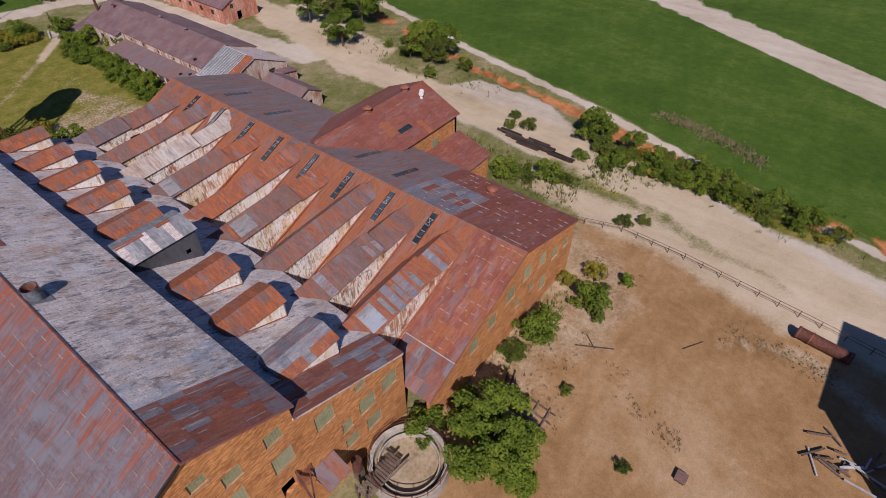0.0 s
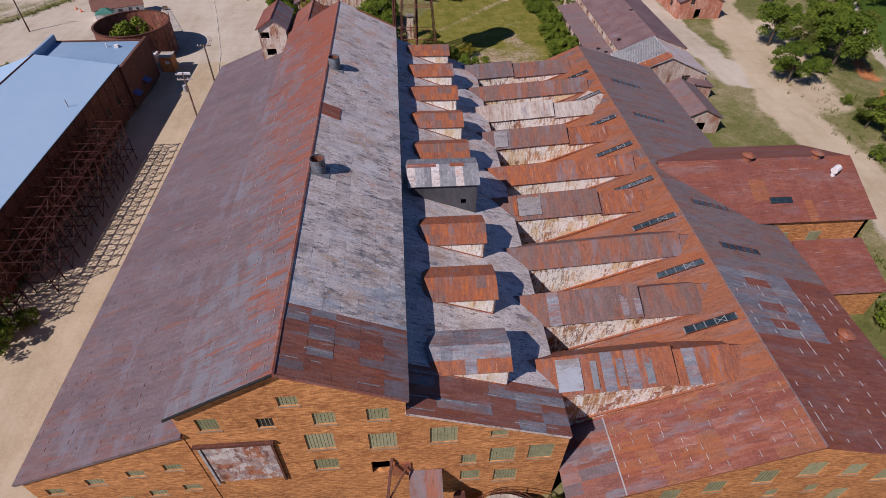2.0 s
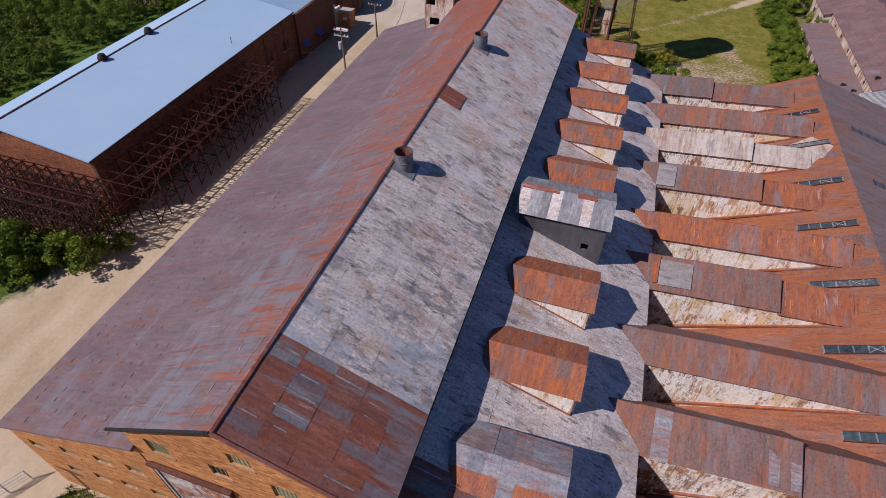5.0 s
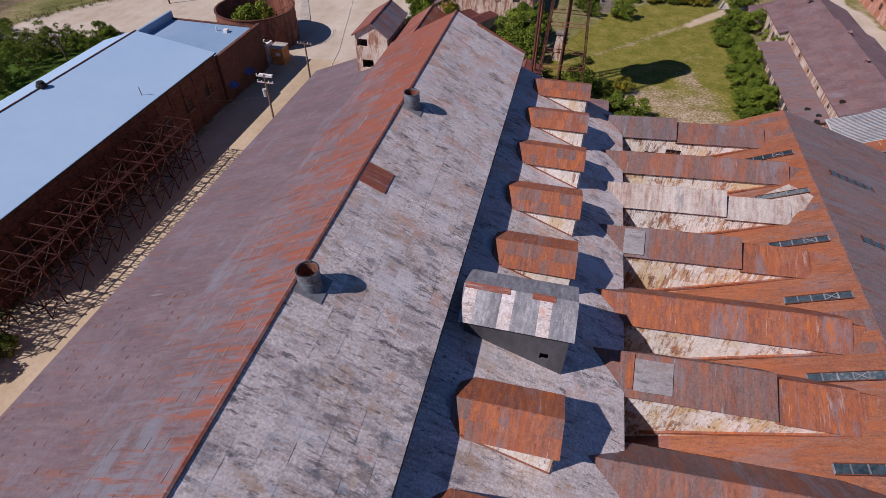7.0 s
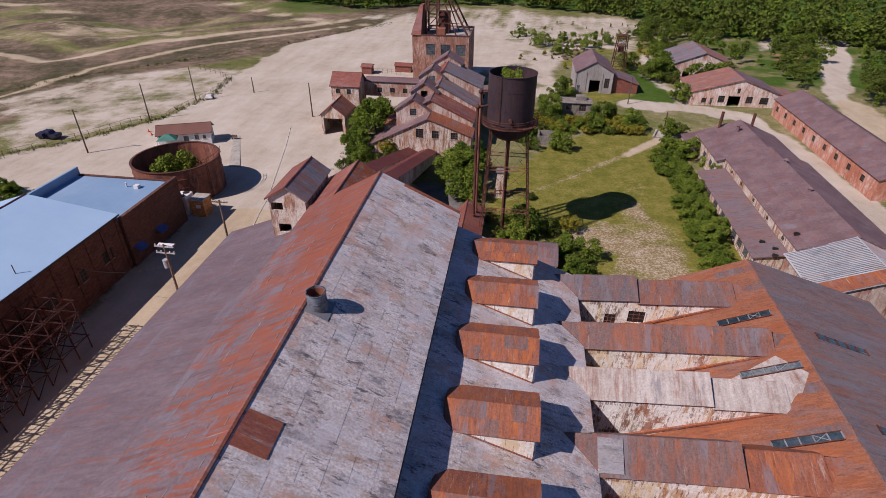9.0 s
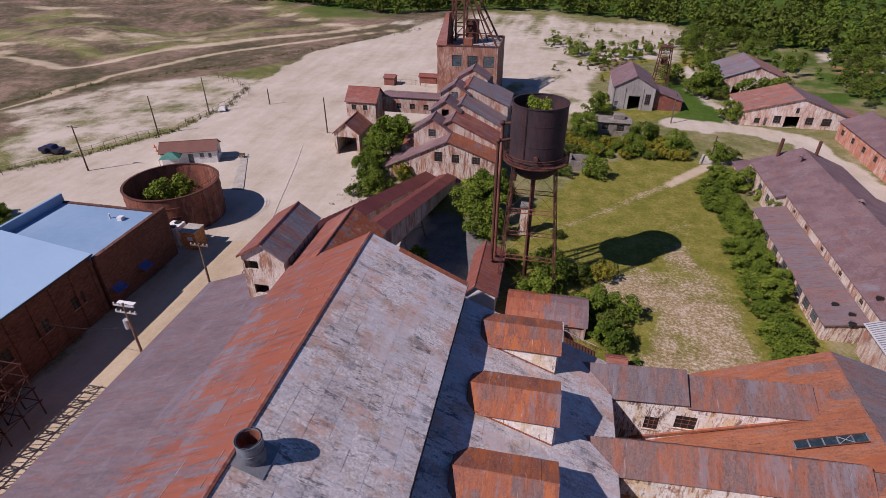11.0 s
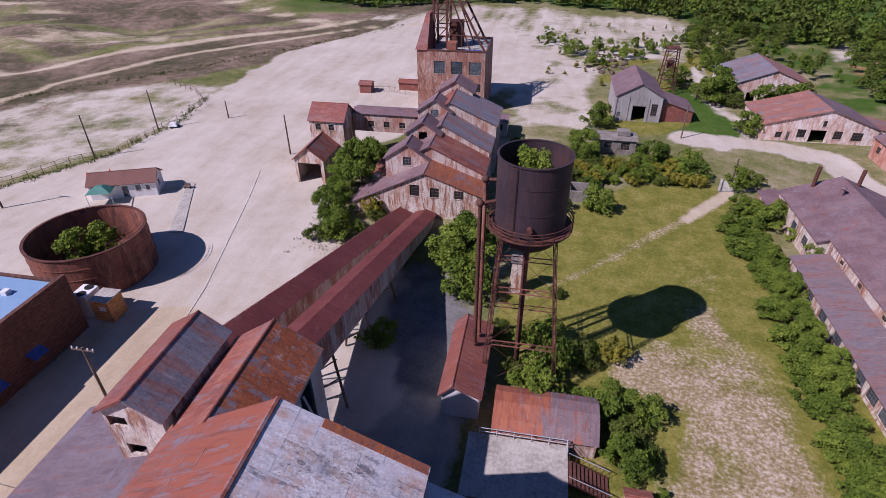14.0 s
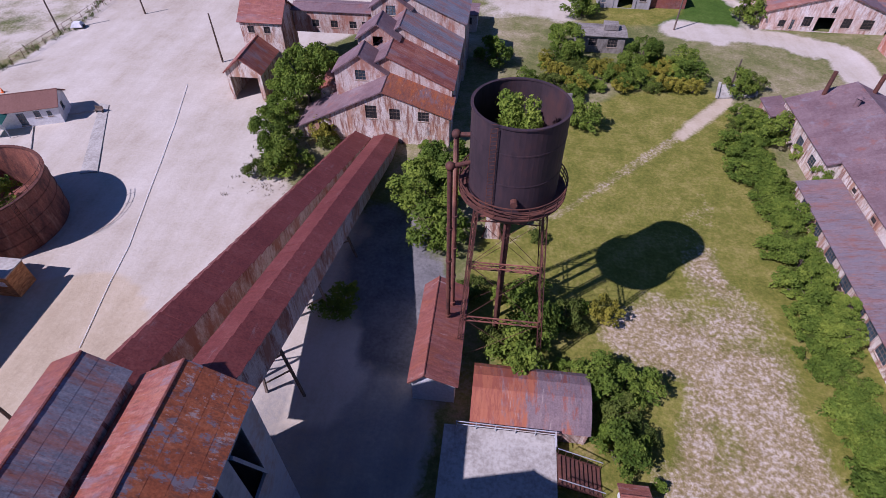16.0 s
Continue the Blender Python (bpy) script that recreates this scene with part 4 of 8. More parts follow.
part("roof", made(slab, [(RX, YF - 0.3, RZ), (RX, YB, RZ), (WX - 0.2, YB, WZ - 0.1), (WX - 0.2, YF - 0.3, WZ - 0.1)], 0.2), M_UPW, mill, "rust-streaked western slope of the high roof")
part("roof", made(slab, [(RX, YF - 0.3, RZ), (RX, YB, RZ), (EX + 0.2, YB, EZ - 0.1), (EX + 0.2, YF - 0.3, EZ - 0.1)], 0.2), M_GREYE, mill, "grey galvanised eastern slope of the high roof")
part("roof", made(slab, [(WX, YF - 0.3, 14.4), (WX, 90, 14.4), (LX, 90, LZ), (LX, YF - 0.3, LZ)], 0.2), M_WEST, mill, "purple-brown tin of the low western roof")
part("roof", made(slab, [(EX, YF - 0.2, 15.5), (EX, 84.3, 15.5), (GX, 84.3, GZ), (GX, YF - 0.2, GZ)], 0.2), M_GREY, mill, "pale grey lower roof between the dormers")
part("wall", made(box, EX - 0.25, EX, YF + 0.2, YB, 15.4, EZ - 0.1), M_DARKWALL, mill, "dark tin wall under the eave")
part("wall", made(box, WX - 0.02, WX + 0.2, YF + 0.2, YB, 14.3, WZ - 0.15), M_RUST, mill)
part("wall", made(box, LX + 0.3, LX + 0.6, YF + 0.3, 90, -0.2, LZ + 0.05), M_BRICK, mill)
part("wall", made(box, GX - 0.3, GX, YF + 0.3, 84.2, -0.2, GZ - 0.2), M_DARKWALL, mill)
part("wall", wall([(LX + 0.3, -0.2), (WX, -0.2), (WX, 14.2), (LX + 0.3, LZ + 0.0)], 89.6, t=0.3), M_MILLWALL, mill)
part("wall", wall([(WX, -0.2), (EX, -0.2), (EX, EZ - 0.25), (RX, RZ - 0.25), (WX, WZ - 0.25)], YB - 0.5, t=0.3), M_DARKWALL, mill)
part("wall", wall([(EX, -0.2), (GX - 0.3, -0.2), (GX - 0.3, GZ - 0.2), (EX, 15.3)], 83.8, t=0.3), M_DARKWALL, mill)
part("verge_strip", made(slab, [(RX + 2.4, YB - 0.5, RZ - 1.05), (RX + 2.4, YB + 0.05, RZ - 1.05), (EX + 0.2, YB + 0.05, EZ - 0.02), (EX + 0.2, YB - 0.5, EZ - 0.02)], 0.05), M_RUST, mill, "rusty strip along the verge")
part("ridge_cap", made(bar, (RX, YF - 0.35, RZ + 0.02), (RX, YB, RZ + 0.02), 0.15, 6), M_REDRUST, mill)

# sheets on the slopes
def patched(i, j, r):
    k = r.random()
    return M_PATCH if k < 0.55 else M_REDRUST if k < 0.65 else M_WEST if k < 0.9 else M_SLATE2


def patched_low(i, j, r):
    k = r.random()
    return M_PATCH if k < 0.62 else M_SLATE2 if k < 0.8 else M_SLATE


def rowmix(main, other, share):
    return lambda i, j, r: other if r.random() < share else main
sheeting(mill, (WX - 0.2, YB, WZ - 0.1), (0, YF - 0.3 - YB, 0), (RX - WX + 0.2, 0, RZ - WZ + 0.1), 68, 5,
         M_UPW, 11, calm=0.5)
sheeting(mill, (EX + 0.2, YF + 5.2, EZ - 0.1), (0, YB - YF - 5.2, 0), (RX - EX - 0.2, 0, RZ - EZ + 0.1), 60, 7, M_GREYE, 12, calm=0.6)
sheeting(mill, (EX + 0.2, YF - 0.3, EZ - 0.1), (0, 5.6, 0), (RX - EX - 0.2, 0, RZ - EZ + 0.1), 9, 5, patched, 13, 0.045)
sheeting(mill, (LX, 90, LZ), (0, YF - 0.3 - 90, 0), (WX - LX, 0, 14.4 - LZ), 44, 6, M_WEST, 14, calm=0.5)
sheeting(mill, (GX, YF - 0.2, GZ), (0, 4.0, 0), (EX - GX, 0, 15.5 - GZ), 5, 6, patched_low, 15, 0.045)
sheeting(mill, (GX, YF + 3.8, GZ), (0, 84.3 - YF - 3.8, 0), (EX - GX, 0, 15.5 - GZ), 32, 4, M_GREY, 16, calm=0.5)
part("patch_sheet", made(slab, [(RX + 0.25, 52.3, RZ - 0.12), (RX + 0.25, 54.5, RZ - 0.12), (RX + 2.0, 54.5, RZ - 0.95), (RX + 2.0, 52.3, RZ - 0.95)], 0.05), M_REDRUST, mill, "rusty repair sheet").location.z = 0.12

def fasteners(parent, o, u, v, rows, step, length, seed, mat, label, share=0.75, thin=0.035):
    """Broken rows of raised lap joints and nail heads along the sheets of a slope."""
    rng = random.Random(seed)
    o, u, v = Vector(o), Vector(u), Vector(v)
    U, V = u.normalized(), v.normalized()
    N = U.cross(V)
    N = -N if N.z < 0 else N
    bm = bmesh.new()
    for j in range(rows):
        d = step * 0.5
        while d < u.length - step:
            if rng.random() < share:
                c = o + U * (d + rng.uniform(-0.08, 0.08)) + v * ((j + 0.5) / rows) + N * 0.05 + V * rng.uniform(-0.05, 0.05)
                h, w = U * length * rng.uniform(0.3, 0.9), V * thin
                hexa(bm, [c - h - w, c + h - w, c + h + w, c - h + w], [q + N * 0.035 for q in (c - h - w, c + h - w, c + h + w, c - h + w)])
            d += step
    tagged(part("lap_joints", bm, mat, parent), label, kind="stuff")


fasteners(mill, (LX, YF, LZ), (0, 26, 0), (WX - LX, 0, 14.4 - LZ), 13, 0.8, 0.22, 91, M_REDFADE, "rows of rusty nailed lap joints", 0.5, 0.018)
fasteners(mill, (WX, YF, WZ), (0, 61, 0), (RX - WX, 0, RZ - WZ), 6, 1.3, 0.6, 92, M_PALEROOF, "rows of pale lap joints", 0.45, 0.016)

fasteners(mill, (RX, YF - 0.2, RZ), (EX - RX, 0, EZ - RZ), (0, 5.4, 0), 6, 1.7, 1.1, 96, M_DULL, "pale broken lap joints", 0.35, 0.035)
fasteners(mill, (EX, YF - 0.2, 15.5), (GX - EX, 0, GZ - 15.5), (0, 4.0, 0), 4, 2.0, 1.3, 97, M_DULL, "pale broken lap joints", 0.35, 0.035)

# front wall: windows as (along, z of middle, width, height)
FW = [(-5.0, 15.3, 1.4, 1.5), (-1.3, 15.1, 1.1, 1.2), (0.6, 17.6, 1.3, 1.1), (2.6, 15.2, 1.5, 1.5), (6.2, 15.3, 1.5, 1.5), (1.9, 12.1, 2.0, 2.2), (6.3, 11.6, 2.0, 2.2),
      (10.7, 11.9, 2.0, 2.2), (14.8, 11.6, 1.3, 0.9), (12.7, 7.8, 1.2, 1.5), (15.3, 8.2, 2.0, 2.2), (18.3, 8.3, 2.0, 2.2), (12.9, 5.0, 1.6, 1.6), (15.8, 4.6, 1.9, 1.9), (1.9, 8.6, 1.8, 1.6),
      (-9.0, 9.8, 1.3, 0.9), (-11.8, 9.2, 1.3, 0.9), (-15.0, 8.3, 1.3, 0.9), (-18.3, 7.2, 1.3, 0.9), (-8.6, 6.4, 1.3, 0.9), (-11.3, 5.8, 1.3, 0.9), (-14.0, 5.0, 1.3, 0.9), (-16.6, 4.4, 1.3, 0.9)]
holes = [(a - w / 2, a + w / 2, z - h / 2, z + h / 2) for a, z, w, h in FW]
part("wall", wall([(WX, -0.2), (GX, -0.2), (GX, GZ - 0.2), (EX, 15.4), (EX, EZ - 0.3), (RX, RZ - 0.25), (WX, WZ - 0.25), (WX, 0.5)], YF,
                  [h for h in holes if h[0] > WX] + [(5.2, 6.6, 6.6, 8.4)], 0.4), M_BRICK, mill, "orange brick front wall")
part("wall", wall([(LX + 0.3, -0.2), (WX, -0.2), (WX, 14.2), (LX + 0.3, LZ - 0.05)], YF - 0.05, [h for h in holes if h[0] < WX], 0.4), M_BRICK, mill, "orange brick front wall of the low bay")
for k, (h, w) in enumerate(zip(holes, FW)):
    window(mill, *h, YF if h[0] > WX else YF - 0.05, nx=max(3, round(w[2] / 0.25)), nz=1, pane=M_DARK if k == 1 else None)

# ---- the building with the long dormers, east of the valley ----
hall = thing("monitor_hall", (36, 50, 0), "low brick hall with rows of rusted roof monitors", "building")
HX, HZ, HY0, HY1, HE, HEZ = 37.5, 12.6, 19.0, 87.0, 50.3, 8.6


def hz(x):
    return HZ - 0.455 * (HX - x)


part("roof", made(slab, [(HX, HY0 - 0.2, HZ), (HX, HY1, HZ), (24.5, HY1, hz(24.5)), (24.5, HY0 - 0.2, hz(24.5))], 0.2), M_ORANGE, hall, "orange rusted western slope")
part("roof", made(slab, [(24.5, HY0 - 0.2, hz(24.5)), (24.5, HY1, hz(24.5)), (20.4, HY1, 4.6), (20.4, HY0 - 0.2, 4.6)], 0.2), M_REDRUST, hall, "patched tin at the foot of the slope")
part("roof", made(slab, [(HX, 37, HZ), (HX, HY1, HZ), (HE + 0.3, HY1, HEZ), (HE + 0.3, 37, HEZ)], 0.2), M_EAST, hall, "slate-coloured eastern slope")
part("roof", made(slab, [(HX, HY0 - 0.2, HZ), (HX, 37, HZ), (HE + 0.3, 37, HEZ), (HE + 0.3, HY0 - 0.2, HEZ)], 0.2), M_RED, hall, "dark red tin on the eastern slope")
HW = [(28.3, 5.6, 1.6, 2.0), (31.6, 6.6, 1.6, 2.0), (35.2, 7.8, 1.7, 2.2), (38.6, 8.6, 1.7, 2.2), (42.2, 8.0, 1.6, 1.9), (45.5, 6.6, 1.5, 1.9), (48.3, 6.4, 1.4, 1.5), (37.0, 4.6, 1.1, 1.3), (40.2, 5.0, 1.1, 1.3), (43.2, 3.2, 1.5, 2.4)]
hh = [(a - w / 2, a + w / 2, z - h / 2, z + h / 2) for a, z, w, h in HW]
part("wall", wall([(20.6, -0.2), (HE, -0.2), (HE, HEZ - 0.2), (HX, HZ - 0.2), (24.5, hz(24.5) - 0.2), (20.6, 4.4)], HY0, hh, 0.4), M_BRICK, hall, "orange brick end wall")
for h in hh:
    window(hall, *h, HY0, nx=6, nz=1)
part("wall", made(box, HE - 0.4, HE, HY0 + 0.4, HY1, -0.2, HEZ - 0.1), M_BRICK, hall)
part("wall", wall([(20.6, -0.2), (HE, -0.2), (HE, HEZ - 0.2), (HX, HZ - 0.2), (24.5, hz(24.5) - 0.2), (20.6, 4.4)], HY1 - 0.5, (), 0.3), M_MILLWALL, hall)

sheeting(hall, (24.5, HY0 - 0.2, hz(24.5)), (0, 6.4, 0), (HX - 24.5, 0, HZ - hz(24.5)), 8, 9, rowmix(M_REDRUST, M_ORANGE, 0.3), 21)
sheeting(hall, (20.4, HY0 - 0.2, 4.6), (0, 6.4, 0), (4.1, 0, hz(24.5) - 4.6), 7, 3, patched, 22)
sheeting(hall, (28, 25.2, hz(28)), (0, HY1 - 25.2, 0), (HX - 28, 0, HZ - hz(28)), 62, 3, rowmix(M_ORANGE, M_BROWN, 0.12), 23)
sheeting(hall, (HE + 0.3, HY1, HEZ), (0, 37 - HY1, 0), (HX - HE - 0.3, 0, HZ - HEZ), 50, 4, M_EAST, 24)
sheeting(hall, (HE + 0.3, 37, HEZ), (0, HY0 - 0.2 - 37, 0), (HX - HE - 0.3, 0, HZ - HEZ), 18, 5, lambda i, j, r: M_SLATE if i < 8 and j > 1 and r.random() < 0.25 + 0.2 * j else M_RED, 25)
fasteners(hall, (24.5, HY0, hz(24.5)), (0, 6.2, 0), (HX - 24.5, 0, HZ - hz(24.5)), 12, 0.8, 0.3, 94, M_PALE, "pale broken lap joints", 0.5, 0.02)
fasteners(hall, (HE, HY0, HEZ + 0.1), (0, 17.5, 0), (HX - HE, 0, HZ - HEZ), 9, 0.9, 0.4, 95, M_PALE, "pale broken lap joints", 0.4, 0.022)
part("flashing", made(bar, (24.5, HY0 - 0.2, hz(24.5) + 0.05), (24.5, 25.3, hz(24.5) + 0.05), 0.07, 4), M_PALE, hall)
part("ridge_cap", made(bar, (HX, HY0 - 0.2, HZ + 0.0), (HX, HY1, HZ + 0.0), 0.09, 6), M_BROWN, hall)

# monitors: gabled tunnels that run from the slope out over the valley, their lines rising to the east
MY = [25.5, 32.5, 39.5, 47.0, 53.3, 61.0, 67.8, 73.6, 80.6]
MW = [4.6, 4.4, 4.4, 4.4, 4.6, 4.2, 3.8, 3.8, 4.0]
MR = [0.58, 0.6, 0.45, 0.6, 0.45, 0.56, 0.56, 0.52, 0.6]      # where the ridge lies across each


def monitor(y, w, m1, m2, joint, seed, across):
    ym = y + w * across
    drop = 0.3 if joint else 0.0

    def ridge_z(x):
        return 11.6 + 0.045 * (x - 18.2)

    def eave_z(x):
        return 10.5 + 0.075 * (x - 20.2)

    def meet(f, d):
        x = 30.0
        while f(x) - d > hz(x) and x < 36.9:
            x += 0.05
        return x + 0.3
    spans = [(0, joint, 0.0, m1), (joint, 99, drop, m2)] if joint else [(0, 99, 0.0, m1)]
    for xa, xb, d, mat in spans:
        re, rr = (20.0, 18.0) if xa == 0 else (xa, xa)
        xe, xr = min(xb, meet(eave_z, d)), min(xb, meet(ridge_z, d))
        bm = bmesh.new()
        for k, ye in enumerate((y - 0.14, y + w)):
            low = d + (0.8 if k else 0.0)
            q = [(re, ye, eave_z(re) - low), (xe, ye, eave_z(xe) - low), (xr, ym, ridge_z(xr) - d), (rr, ym, ridge_z(rr) - d)]
            slab(bm, q, 0.1)
            lo = min(xe, xr)
            o, u, v = Vector(q[0]), Vector((lo - re, 0, eave_z(lo) - eave_z(re))), Vector((0, ym - ye, ridge_z(re) - eave_z(re) + low - d))
            rng = random.Random(seed + k)
            sheeting(hall, o + (u if k == 0 else Vector()), u * (-1 if k == 0 else 1), v, max(3, round(u.length / 1.0)), 1,
                     lambda i, j, r: M_SLATE if r.random() < (0.15 if seed < 30 else 0.05 if seed < 40 else 0.0) else mat, seed + k, 0.012)
        part("monitor_roof", bm, mat, hall)
    x2 = meet(eave_z, drop) - 0.3
    j2 = joint or x2
    for yy, low in ((y, 0.0), (y + w - 0.3, 0.85)):
        poly = [(20.6, 4.4), (24.5, hz(24.5) - 0.1), (x2 - low * 2, hz(x2 - low * 2) - 0.1), (x2 - low * 2, eave_z(x2) - drop - low - 0.08)]
        poly += [(j2, eave_z(j2) - drop - low - 0.08), (j2, eave_z(j2) - low - 0.08)] if joint else []
        wl_ = wall(poly + [(20.6, eave_z(20.6) - low - 0.08)], yy, [(23.2, 24.3, 7.6, 9.0), (25.4, 27.0, 8.2, 9.6)] if seed > 79 and yy == y else (), 0.2)
        part("monitor_wall", wl_, M_WHITEWALL, hall, "whitewashed, rust-streaked side wall")
    if seed > 79:
        for a0, a1, z0, z1 in ((23.2, 24.3, 7.6, 9.0), (25.4, 27.0, 8.2, 9.6)):
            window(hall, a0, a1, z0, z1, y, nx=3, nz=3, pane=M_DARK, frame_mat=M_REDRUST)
    # low curb of rusty tin at the foot of the wall
    part("wall_trim", made(bar, (22.4, y - 0.08, hz(24.5) - 0.3), (x2 - 0.6, y - 0.08, hz(x2 - 0.6) + 0.08), 0.12, 4), M_RUST, hall)


JOINT = (29.8, 29.4, 0, 29.8, 0, 29.7, 29.4, 0, 26.0)
for k, (y, w) in enumerate(zip(MY, MW)):
    m1 = (M_RUST, M_BROWN, M_BROWN, M_BROWN, M_RUST, M_BROWN, M_PALEROOF, M_BROWN, M_DARKTIN)[k]
    monitor(y, w, m1, (M_RUST, M_BROWN, M_RUST, M_RUST, M_RUST, M_RUST, M_PALEROOF, M_BROWN, M_BROWN)[k], JOINT[k], int(y) + 1, MR[k])


def monitor_patch(k, x0, x1, f0, f1, mat, label):
    """A repair sheet on the southern slope of a monitor, from f0 to f1 of the way up."""
    ya, yb = MY[k] - 0.14, MY[k] + MW[k] * MR[k]

    def at(x, f):
        za, zb = 10.5 + 0.075 * (x - 20.2), 11.6 + 0.045 * (x - 18.2)
        return (x, ya + (yb - ya) * f, za + (zb - za) * f + 0.2)
    part("patch_sheet", made(slab, [at(x0, f0), at(x1, f0), at(x1, f1), at(x0, f1)], 0.04), mat, hall, label)


monitor_patch(3, 20.9, 23.4, 0.12, 0.86, M_GREYE, "pale repair sheet")
monitor_patch(3, 20.35, 20.85, 0.15, 0.95, M_RUST, "rusty repair sheet")
monitor_patch(5, 20.3, 22.0, 0.04, 0.9, M_GREYE, "pale repair sheet")
monitor_patch(0, 20.2, 22.2, 0.05, 0.9, M_GREYE, "pale worn sheet")
for xa, xb, mat in ((23.0, 23.5, M_GREYTIN), (25.1, 25.7, M_SLATE2), (27.4, 28.0, M_GREYTIN)):
    monitor_patch(0, xa, xb, 0.05, 0.8, mat, "slate-blue repair sheet")
for xa, xb in ((27.6, 28.2), (28.8, 29.35)):
    monitor_patch(1, xa, xb, 0.03, 0.85, M_SLATE, "slate-blue repair sheet")
part("patch_sheet", made(slab, [(x, y, hz(x) + 0.08) for x, y in ((31.6, 71.6), (35.6, 73.4), (37.0, 71.0), (36.0, 69.2), (33.5, 69.6))], 0.04), M_PALEROOF, hall, "pale sheets on the slope")

# skylights on the slope, near the ridge
for yy in (30.6, 37.3, 44.3, 50.9, 58.2, 64.7, 71.55, 78.1):
    xa, xb = 32.8, 36.8
    bm = bmesh.new()
    for dy in (0, 0.71):
        hexa(bm, [(xa, yy + dy, hz(xa) + 0.05), (xb, yy + dy, hz(xb) + 0.05), (xb, yy + dy + 0.05, hz(xb) + 0.05), (xa, yy + dy + 0.05, hz(xa) + 0.05)],
             [(xa, yy + dy, hz(xa) + 0.22), (xb, yy + dy, hz(xb) + 0.22), (xb, yy + dy + 0.05, hz(xb) + 0.22), (xa, yy + dy + 0.05, hz(xa) + 0.22)])
    ob = part("skylight", bm, M_STEEL, hall, "narrow glazed roof light")
    for q in range(6):
        x = xa + (xb - xa) * q / 5
        part("glazing_bar", made(box, x - 0.035, x + 0.035, yy + 0.05, yy + 0.7, hz(x) + 0.06, hz(x) + 0.2), M_DULL, ob)
    for ya, yb in ((yy + 0.08, yy + 0.68), (yy + 0.68, yy + 0.08)):
        part("cross_brace", made(bar, (xa + 2.4, ya, hz(xa + 2.4) + 0.19), (xa + 3.2, yb, hz(xa + 3.2) + 0.19), 0.03, 4), M_DULL, ob)
    part("pane", made(slab, [(xa, yy, hz(xa) + 0.14), (xb, yy, hz(xb) + 0.14), (xb, yy + 0.75, hz(xb) + 0.14), (xa, yy + 0.75, hz(xa) + 0.14)], 0.03), M_GLASS, ob)

# dormers on the grey roof
def grey_z(x):
    return 15.5 + (GZ - 15.5) * (x - EX) / (GX - EX)
DY = [25.4, 32.5, 39.4, 53.2, 60.0, 66.8, 73.5, 80.2]
def dormer(y, w, mat, label):
    x0, x1, ze, zr = 9.9, 16.05, 14.5, 15.35
    ym = y + w * 0.5
    d = thing("roof_dormer", (12, y, 12), label, "dormer", "dormers on the grey roof")
    bm = bmesh.new()
    for ye in (y - 0.15, y + w + 0.2):
        slab(bm, [(x0, ye, ze), (x1, ye, ze), (x1, ym, zr), (x0 - 0.15, ym, zr)], 0.1)
    part("dormer_roof", bm, mat, d)
    sheeting(d, (x1, y - 0.15, ze), (x0 - x1, 0, 0), (0, ym - y + 0.15, zr - ze), 7, 2, lambda i, j, r: (M_RUST if j == 0 and r.random() < 0.8 else M_SLATE) if y < 26 else M_BROWN if r.random() < 0.25 else mat, int(y * 7), 0.012)
    sheeting(d, (x0, y + w + 0.2, ze), (x1 - x0, 0, 0), (0, ym - y - w - 0.2, zr - ze), 6, 1, mat, int(y * 7) + 1, 0.012)
    for yy in (y, y + w - 0.15):
        part("dormer_wall", wall([(x0 + 0.5, ze - 0.06), (x1 - 0.3, ze - 0.06), (x1 - 0.3, grey_z(x1 - 0.3) - 0.05), (x0 + 0.5, grey_z(x0 + 0.5) - 0.4)], yy, (), 0.15), M_DORMERWALL, d, "whitewashed side wall")
        part("wall_trim", made(bar, (x0 + 0.6, yy - 0.03, grey_z(x0 + 0.6) + 0.12), (x1 - 0.3, yy - 0.03, grey_z(x1 - 0.3) + 0.12), 0.06, 4), M_RUST, d)
    part("dormer_wall", wall([(y + 0.15, 12.0), (y + w - 0.15, 12.0), (y + w - 0.15, ze - 0.08), (ym, zr - 0.12), (y + 0.15, ze - 0.08)], x1 - 0.3, (), 0.15, "x"), M_GREY, d)
for k, y in enumerate(DY):
    dormer(y, 3.7, M_SLATE if k == 0 else M_RUST, "tin roof dormer patched in blue and rust" if k == 0 else "rusted tin roof dormer with a whitewashed side wall")

# the tall grey box dormer
bd = thing("box_dormer", (12.5, 48, 11), "tall dark tin box dormer with a pale sheet roof", "dormer")
part("dormer_roof", made(slab, [(9.0, 46.0, 16.2), (16.15, 46.0, 16.2), (16.15, 48.5, 17.05), (8.8, 48.5, 17.05)], 0.12), M_DULL, bd)
part("dormer_roof", made(slab, [(9.0, 50.4, 16.5), (16.15, 50.4, 16.5), (16.15, 48.5, 17.05), (8.8, 48.5, 17.05)], 0.12), M_DULL, bd)
sheeting(bd, (16.15, 46.0, 16.2), (-7.2, 0, 0), (0, 2.5, 0.85), 9, 1, lambda i, j, r: M_DULL if r.random() < 0.85 else M_GREY, 77, 0.01)
sheeting(bd, (16.15, 48.2, 16.97), (-7.2, 0, 0), (0, 0.4, 0.12), 5, 1, M_REDRUST, 79, 0.04, miss=0.3)
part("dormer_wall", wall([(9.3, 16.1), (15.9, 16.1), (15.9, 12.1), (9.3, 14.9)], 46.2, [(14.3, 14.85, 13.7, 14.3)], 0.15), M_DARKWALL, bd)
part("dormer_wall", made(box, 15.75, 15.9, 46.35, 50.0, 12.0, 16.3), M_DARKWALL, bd)
